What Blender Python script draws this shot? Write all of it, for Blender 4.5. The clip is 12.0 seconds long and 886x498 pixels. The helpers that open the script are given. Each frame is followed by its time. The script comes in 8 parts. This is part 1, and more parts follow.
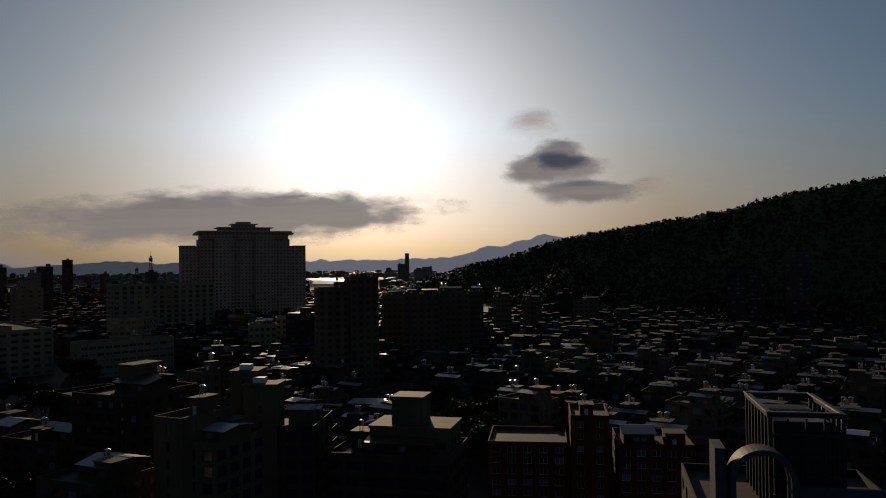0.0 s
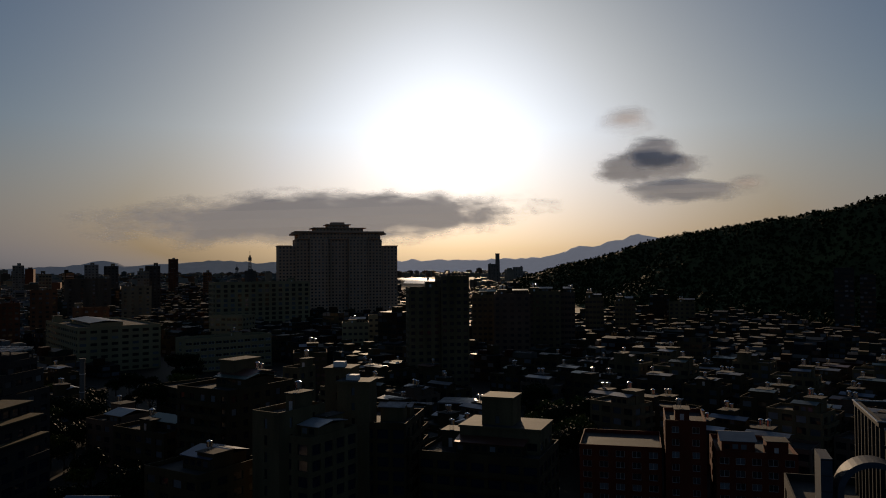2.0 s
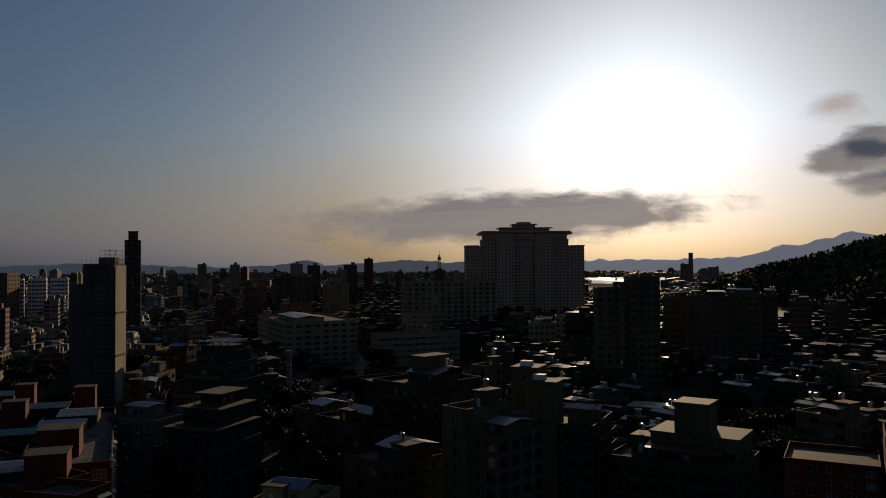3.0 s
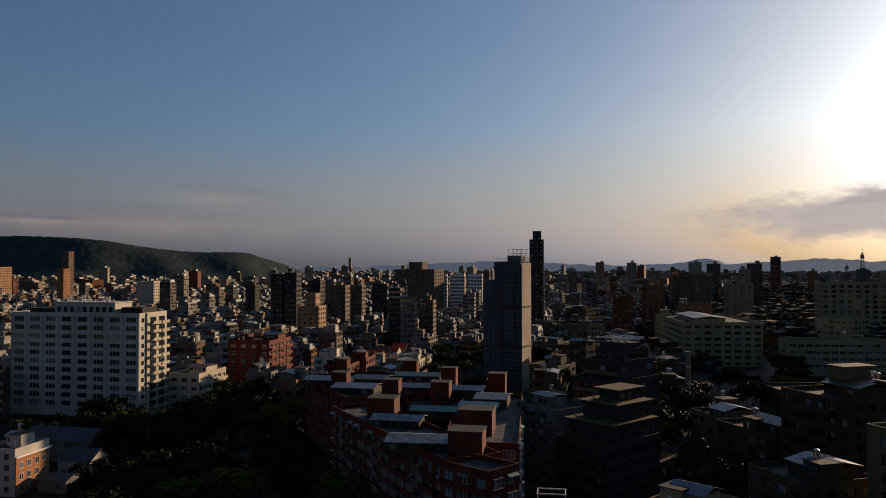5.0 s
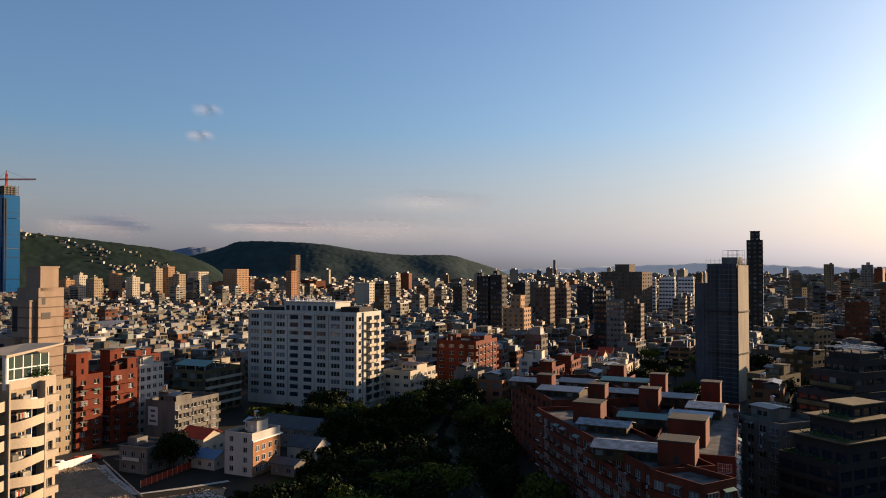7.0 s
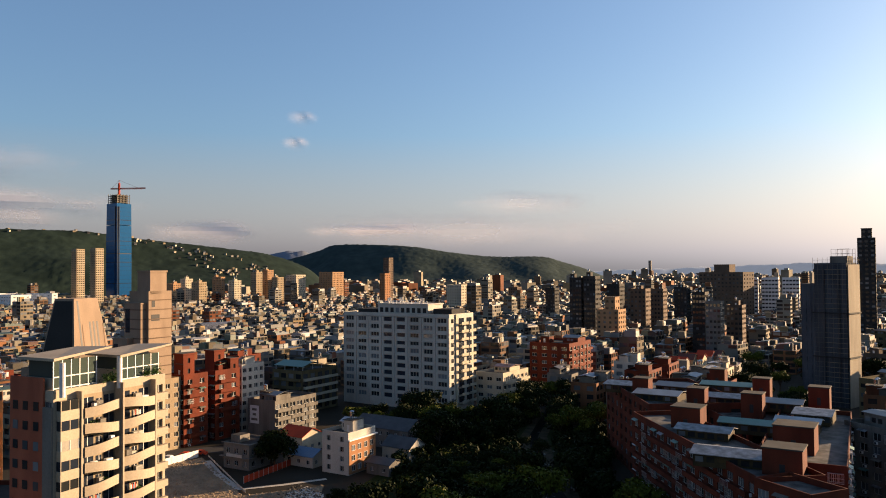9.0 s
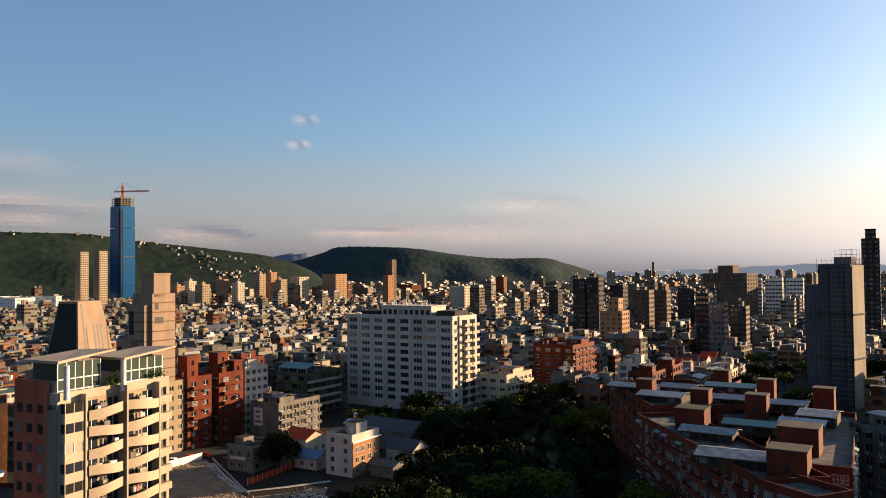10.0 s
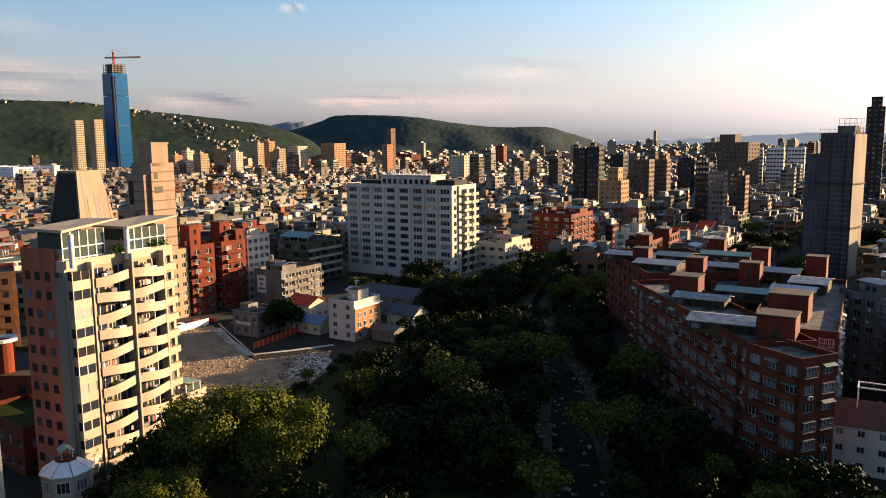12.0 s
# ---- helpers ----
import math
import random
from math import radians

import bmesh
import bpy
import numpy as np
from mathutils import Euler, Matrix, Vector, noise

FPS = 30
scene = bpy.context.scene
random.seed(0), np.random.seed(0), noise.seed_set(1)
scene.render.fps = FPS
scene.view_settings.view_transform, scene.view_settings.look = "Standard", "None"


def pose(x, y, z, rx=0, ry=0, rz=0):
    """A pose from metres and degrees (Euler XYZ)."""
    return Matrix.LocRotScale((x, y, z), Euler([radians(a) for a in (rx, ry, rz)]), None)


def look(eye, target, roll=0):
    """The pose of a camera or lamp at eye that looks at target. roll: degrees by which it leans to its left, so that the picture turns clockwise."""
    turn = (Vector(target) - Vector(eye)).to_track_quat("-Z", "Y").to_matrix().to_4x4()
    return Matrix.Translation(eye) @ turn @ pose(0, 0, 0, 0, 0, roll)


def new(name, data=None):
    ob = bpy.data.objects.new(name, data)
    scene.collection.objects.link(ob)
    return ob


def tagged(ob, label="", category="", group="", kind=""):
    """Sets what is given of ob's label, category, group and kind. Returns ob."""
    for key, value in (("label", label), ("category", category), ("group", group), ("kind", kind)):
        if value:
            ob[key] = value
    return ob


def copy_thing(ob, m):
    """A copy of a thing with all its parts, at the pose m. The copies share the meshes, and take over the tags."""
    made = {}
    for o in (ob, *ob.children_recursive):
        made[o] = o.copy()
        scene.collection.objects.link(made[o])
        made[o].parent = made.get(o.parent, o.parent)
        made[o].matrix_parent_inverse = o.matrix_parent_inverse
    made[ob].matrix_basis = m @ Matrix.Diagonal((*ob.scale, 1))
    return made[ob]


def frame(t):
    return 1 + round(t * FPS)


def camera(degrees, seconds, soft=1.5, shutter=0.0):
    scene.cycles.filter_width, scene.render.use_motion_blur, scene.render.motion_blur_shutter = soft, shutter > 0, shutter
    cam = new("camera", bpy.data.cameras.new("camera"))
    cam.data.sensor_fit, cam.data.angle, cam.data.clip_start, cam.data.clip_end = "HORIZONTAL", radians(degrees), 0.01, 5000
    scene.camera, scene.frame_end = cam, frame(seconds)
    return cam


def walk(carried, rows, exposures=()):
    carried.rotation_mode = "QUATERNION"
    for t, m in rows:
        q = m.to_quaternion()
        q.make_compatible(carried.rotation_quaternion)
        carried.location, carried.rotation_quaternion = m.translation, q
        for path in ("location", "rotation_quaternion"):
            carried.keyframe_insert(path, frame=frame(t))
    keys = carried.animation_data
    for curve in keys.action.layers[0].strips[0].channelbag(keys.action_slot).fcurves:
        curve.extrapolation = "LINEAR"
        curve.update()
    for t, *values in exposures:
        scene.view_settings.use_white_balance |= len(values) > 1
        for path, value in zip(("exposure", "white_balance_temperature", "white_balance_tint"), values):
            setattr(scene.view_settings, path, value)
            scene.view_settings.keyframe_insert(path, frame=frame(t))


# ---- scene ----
cam = camera(59.2, 12.0, soft=1.0)
CAM_H = 57.0
PATH = [
    (0, pose(0, 0, CAM_H, 91.12, 0, 1.45) @ pose(0, 0, 0, 0, 0, -0.65)),
    (0.5, pose(0, 0, CAM_H, 91.13, 0, 1.99) @ pose(0, 0, 0, 0, 0, -0.62)),
    (1, pose(0, 0, CAM_H, 91.20, 0, 3.70) @ pose(0, 0, 0, 0, 0, -0.57)),
    (1.5, pose(0, 0, CAM_H, 91.19, 0, 5.51) @ pose(0, 0, 0, 0, 0, -0.51)),
    (2, pose(0, 0, CAM_H, 91.19, 0, 8.09) @ pose(0, 0, 0, 0, 0, -0.44)),
    (2.5, pose(0, 0, CAM_H, 91.18, 0, 12.96) @ pose(0, 0, 0, 0, 0, -0.36)),
    (3, pose(0, 0, CAM_H, 91.25, 0, 21.72) @ pose(0, 0, 0, 0, 0, -0.32)),
    (3.5, pose(0, 0, CAM_H, 91.26, 0, 30.68) @ pose(0, 0, 0, 0, 0, -0.15)),
    (3.7, pose(0, 0, CAM_H, 91.30, 0, 35.14) @ pose(0, 0, 0, 0, 0, -0.07)),
    (5.3, pose(0, 0, CAM_H, 91.27, 0, 55.70) @ pose(0, 0, 0, 0, 0, 0.04)),
    (5.5, pose(0, 0, CAM_H, 91.34, 0, 60.29) @ pose(0, 0, 0, 0, 0, 0.13)),
    (6, pose(0, 0, CAM_H, 91.37, 0, 64.51) @ pose(0, 0, 0, 0, 0, 0.15)),
    (6.5, pose(0, 0, CAM_H, 91.40, 0, 64.69) @ pose(0, 0, 0, 0, 0, 0.07)),
    (7, pose(0, 0, CAM_H, 91.38, 0, 65.21) @ pose(0, 0, 0, 0, 0, -0.02)),
    (7.5, pose(0, 0, CAM_H, 91.36, 0, 69.72) @ pose(0, 0, 0, 0, 0, -0.14)),
    (9.5, pose(0, 0, CAM_H, 91.61, 0, 72.03) @ pose(0, 0, 0, 0, 0, -0.47)),
    (10, pose(0, 0, CAM_H, 91.68, 0, 72.15) @ pose(0, 0, 0, 0, 0, -0.57)),
    (10.5, pose(0, 0, CAM_H, 90.48, 0, 71.81) @ pose(0, 0, 0, 0, 0, -0.63)),
    (11, pose(0, 0, CAM_H, 88.44, 0, 71.82) @ pose(0, 0, 0, 0, 0, -0.68)),
    (11.5, pose(0, 0, CAM_H, 85.40, 0, 71.92) @ pose(0, 0, 0, 0, 0, -0.68)),
    (12, pose(0, 0, CAM_H, 82.11, 0, 72.21) @ pose(0, 0, 0, 0, 0, -0.58)),
]
from mathutils.bvhtree import BVHTree
EXPOSURES = [(0.0, -0.65, 6300, 10), (2.5, -0.61, 6300, 10), (3.7, -0.32, 6300, 11), (5.3, 0.68, 6380, 12), (6.5, 1.35, 6470, 12), (9.5, 1.85, 7000, 12), (10.5, 1.85, 7000, 12), (12.0, 2.24, 7050, 13)]
walk(cam, PATH, EXPOSURES)

# ---- world and sun ----
SUN_AZ, SUN_EL = 7.5, 10.8      # degrees, counter-clockwise from +y, and above the horizon
world = bpy.data.worlds.new("world")
scene.world = world
world.use_nodes = True
wn = world.node_tree
sky = wn.nodes.new("ShaderNodeTexSky")
sky.sky_type = "NISHITA"
sky.sun_disc = False
sky.sun_elevation = radians(SUN_EL)
sky.sun_rotation = radians(-SUN_AZ)
sky.altitude, sky.air_density, sky.dust_density, sky.ozone_density = 50, 1.0, 2.0, 3.2
bg = wn.nodes["Background"]
bg.inputs["Strength"].default_value = 0.051
# evening haze: towards the horizon the sky keeps its brightness and turns mauve, or peach where it is brightest
coord, split, grey, pink = (wn.nodes.new(k) for k in ("ShaderNodeTexCoord", "ShaderNodeSeparateXYZ", "ShaderNodeRGBToBW", "ShaderNodeMix"))
low, hazed = wn.nodes.new("ShaderNodeMapRange"), wn.nodes.new("ShaderNodeMix")
pink.data_type, pink.blend_type, hazed.data_type = "RGBA", "MULTIPLY", "RGBA"
pink.inputs["Factor"].default_value = 1.0
tint, glare = wn.nodes.new("ShaderNodeMix"), wn.nodes.new("ShaderNodeMapRange")
tint.data_type = "RGBA"
tint.inputs["A"].default_value, tint.inputs["B"].default_value = (1.01, 0.96, 1.03, 1), (0.74, 0.52, 0.29, 1)
glare.inputs["From Min"].default_value, glare.inputs["From Max"].default_value = 2.0, 12.0
wn.links.new(grey.outputs["Val"], glare.inputs["Value"])
wn.links.new(glare.outputs["Result"], tint.inputs["Factor"])
wn.links.new(tint.outputs["Result"], pink.inputs["B"])
rich = wn.nodes.new("ShaderNodeHueSaturation")
rich.inputs["Saturation"].default_value = 1.05
cool = wn.nodes.new("ShaderNodeMix")
cool.data_type, cool.blend_type = "RGBA", "MULTIPLY"
cool.inputs["Factor"].default_value, cool.inputs["B"].default_value = 1.0, (0.925, 0.995, 1.085, 1)
wn.links.new(sky.outputs["Color"], cool.inputs["A"])
wn.links.new(cool.outputs["Result"], rich.inputs["Color"])
low.inputs["From Min"].default_value, low.inputs["From Max"].default_value = 0.02, 0.17
low.inputs["To Min"].default_value, low.inputs["To Max"].default_value = 1.0, 0.0
wn.links.new(coord.outputs["Generated"], split.inputs["Vector"])
wn.links.new(split.outputs["Z"], low.inputs["Value"])
wn.links.new(sky.outputs["Color"], grey.inputs["Color"])
wn.links.new(grey.outputs["Val"], pink.inputs["A"])
wn.links.new(low.outputs["Result"], hazed.inputs["Factor"])
# the glare round the sun is white, not yellow
white, pale, bright = wn.nodes.new("ShaderNodeMix"), wn.nodes.new("ShaderNodeMix"), wn.nodes.new("ShaderNodeMapRange")
white.data_type, white.blend_type, pale.data_type = "RGBA", "MULTIPLY", "RGBA"
white.inputs["Factor"].default_value, white.inputs["B"].default_value = 1.0, (0.98, 1.0, 1.03, 1)
bright.inputs["From Min"].default_value, bright.inputs["From Max"].default_value = 3.5, 22.0
wn.links.new(grey.outputs["Val"], white.inputs["A"])
wn.links.new(grey.outputs["Val"], bright.inputs["Value"])
wn.links.new(bright.outputs["Result"], pale.inputs["Factor"])
wn.links.new(rich.outputs["Color"], pale.inputs["A"])
wn.links.new(white.outputs["Result"], pale.inputs["B"])
wn.links.new(pale.outputs["Result"], hazed.inputs["A"])
wn.links.new(pink.outputs["Result"], hazed.inputs["B"])
# light scattered many times over keeps the side away from the sun from going dark
veil = wn.nodes.new("ShaderNodeMix")
veil.data_type, veil.blend_type = "RGBA", "ADD"
veil.inputs["Factor"].default_value = 1.0
veil.inputs["B"].default_value = (0.22, 0.27, 0.34, 1)
wn.links.new(hazed.outputs["Result"], veil.inputs["A"])
wn.links.new(veil.outputs["Result"], bg.inputs["Color"])

sun_data = bpy.data.lights.new("sun", "SUN")
sun_data.energy, sun_data.angle, sun_data.color = 4.55, radians(0.53), (1.0, 0.71, 0.44)
sun = new("sun", sun_data)
SUN_DIR = Vector((-math.sin(radians(SUN_AZ)) * math.cos(radians(SUN_EL)), math.cos(radians(SUN_AZ)) * math.cos(radians(SUN_EL)), math.sin(radians(SUN_EL))))
sun.matrix_world = look(SUN_DIR * 900 + Vector((0, 0, CAM_H)), (0, 0, CAM_H))


# ---- materials ----
def mat(name, a, b=None, rough=0.8, metal=0.0, large=0.12, grain=3.0, jitter=0.0, bump=0.15, island=False, streak=1.0, palette=None):
    """A surface of two tones with stains at one scale and grain at another; jitter varies it from thing to thing."""
    m = bpy.data.materials.new(name)
    m.use_nodes = True
    nt = m.node_tree
    N, L = nt.nodes, nt.links
    bsdf = N["Principled BSDF"]
    b = b or tuple(c * 0.72 for c in a)
    geo = N.new("ShaderNodeNewGeometry")
    stretch = N.new("ShaderNodeMapping")
    stretch.inputs["Scale"].default_value = (1, 1, streak)
    L.new(geo.outputs["Position"], stretch.inputs["Vector"])
    n1, n2 = N.new("ShaderNodeTexNoise"), N.new("ShaderNodeTexNoise")
    for n, sc, src in ((n1, large, stretch.outputs["Vector"]), (n2, grain, geo.outputs["Position"])):
        n.inputs["Scale"].default_value, n.inputs["Detail"].default_value = sc, 5.0
        L.new(src, n.inputs["Vector"])
    ramp = N.new("ShaderNodeMapRange")
    ramp.inputs["From Min"].default_value, ramp.inputs["From Max"].default_value = 0.35, 0.68
    L.new(n1.outputs["Fac"], ramp.inputs["Value"])
    mix = N.new("ShaderNodeMix")
    mix.data_type = "RGBA"
    mix.inputs["A"].default_value, mix.inputs["B"].default_value = (*a, 1), (*b, 1)
    L.new(ramp.outputs["Result"], mix.inputs["Factor"])
    col = mix.outputs["Result"]
    if palette:
        cr = N.new("ShaderNodeValToRGB")
        cr.color_ramp.interpolation = "CONSTANT"
        els = cr.color_ramp.elements
        while len(els) < len(palette):
            els.new(0.5)
        for i, c in enumerate(palette):
            els[i].position, els[i].color = i / len(palette), (*c, 1)
        if island:
            L.new(geo.outputs["Random Per Island"], cr.inputs["Fac"])
        else:
            info = N.new("ShaderNodeObjectInfo")
            L.new(info.outputs["Random"], cr.inputs["Fac"])
        mul = N.new("ShaderNodeMix")
        mul.data_type, mul.blend_type = "RGBA", "MULTIPLY"
        mul.inputs["Factor"].default_value = 1.0
        L.new(col, mul.inputs["A"])
        L.new(cr.outputs["Color"], mul.inputs["B"])
        col = mul.outputs["Result"]
    hsv = N.new("ShaderNodeHueSaturation")
    L.new(col, hsv.inputs["Color"])
    value = N.new("ShaderNodeMath")
    value.operation = "MULTIPLY_ADD"
    value.inputs[1].default_value, value.inputs[2].default_value = 0.5, 0.75
    L.new(n2.outputs["Fac"], value.inputs[0])
    out = value.outputs[0]
    if jitter:
        jit = N.new("ShaderNodeMath")
        jit.operation = "MULTIPLY_ADD"
        jit.inputs[1].default_value = jitter * 2
        jit.inputs[2].default_value = 1 - jitter
        if island:
            L.new(geo.outputs["Random Per Island"], jit.inputs[0])
        else:
            info2 = N.new("ShaderNodeObjectInfo")
            L.new(info2.outputs["Random"], jit.inputs[0])
        mm = N.new("ShaderNodeMath")
        mm.operation = "MULTIPLY"
        L.new(out, mm.inputs[0])
        L.new(jit.outputs[0], mm.inputs[1])
        out = mm.outputs[0]
    L.new(out, hsv.inputs["Value"])
    L.new(hsv.outputs["Color"], bsdf.inputs["Base Color"])
    bsdf.inputs["Roughness"].default_value, bsdf.inputs["Metallic"].default_value = rough, metal
    bsdf.inputs["Specular IOR Level"].default_value = 0.12 if rough > 0.55 else 0.5
    if bump:
        bp = N.new("ShaderNodeBump")
        bp.inputs["Strength"].default_value, bp.inputs["Distance"].default_value = bump, 0.08
        L.new(n2.outputs["Fac"], bp.inputs["Height"])
        L.new(bp.outputs["Normal"], bsdf.inputs["Normal"])
    return m


PALE = [(0.95, 0.9, 0.8), (0.98, 0.96, 0.92), (0.42, 0.35, 0.28), (0.88, 0.8, 0.66), (0.9, 0.9, 0.88), (0.34, 0.28, 0.22), (0.6, 0.58, 0.55), (0.45, 0.16, 0.08), (0.5, 0.45, 0.38), (0.8, 0.62, 0.4), (0.28, 0.27, 0.25), (0.62, 0.6, 0.57), (0.34, 0.2, 0.13), (0.22, 0.21, 0.2), (0.5, 0.24, 0.13)]
# wall tones for the backlit sector, with its shade put into the colour
SHADE_WALLS = [(0.5, 0.42, 0.34), (0.42, 0.3, 0.22), (0.36, 0.35, 0.33), (0.5, 0.2, 0.12), (0.6, 0.55, 0.46), (0.3, 0.24, 0.2), (0.7, 0.64, 0.55), (0.35, 0.36, 0.3)]
ROOFS = [(0.4, 0.4, 0.4), (0.2, 0.34, 0.3), (0.7, 0.7, 0.7), (0.3, 0.28, 0.26), (0.22, 0.3, 0.42), (0.4, 0.14, 0.08), (0.5, 0.47, 0.44), (0.2, 0.3, 0.22), (0.9, 0.9, 0.9), (0.24, 0.23, 0.22)]
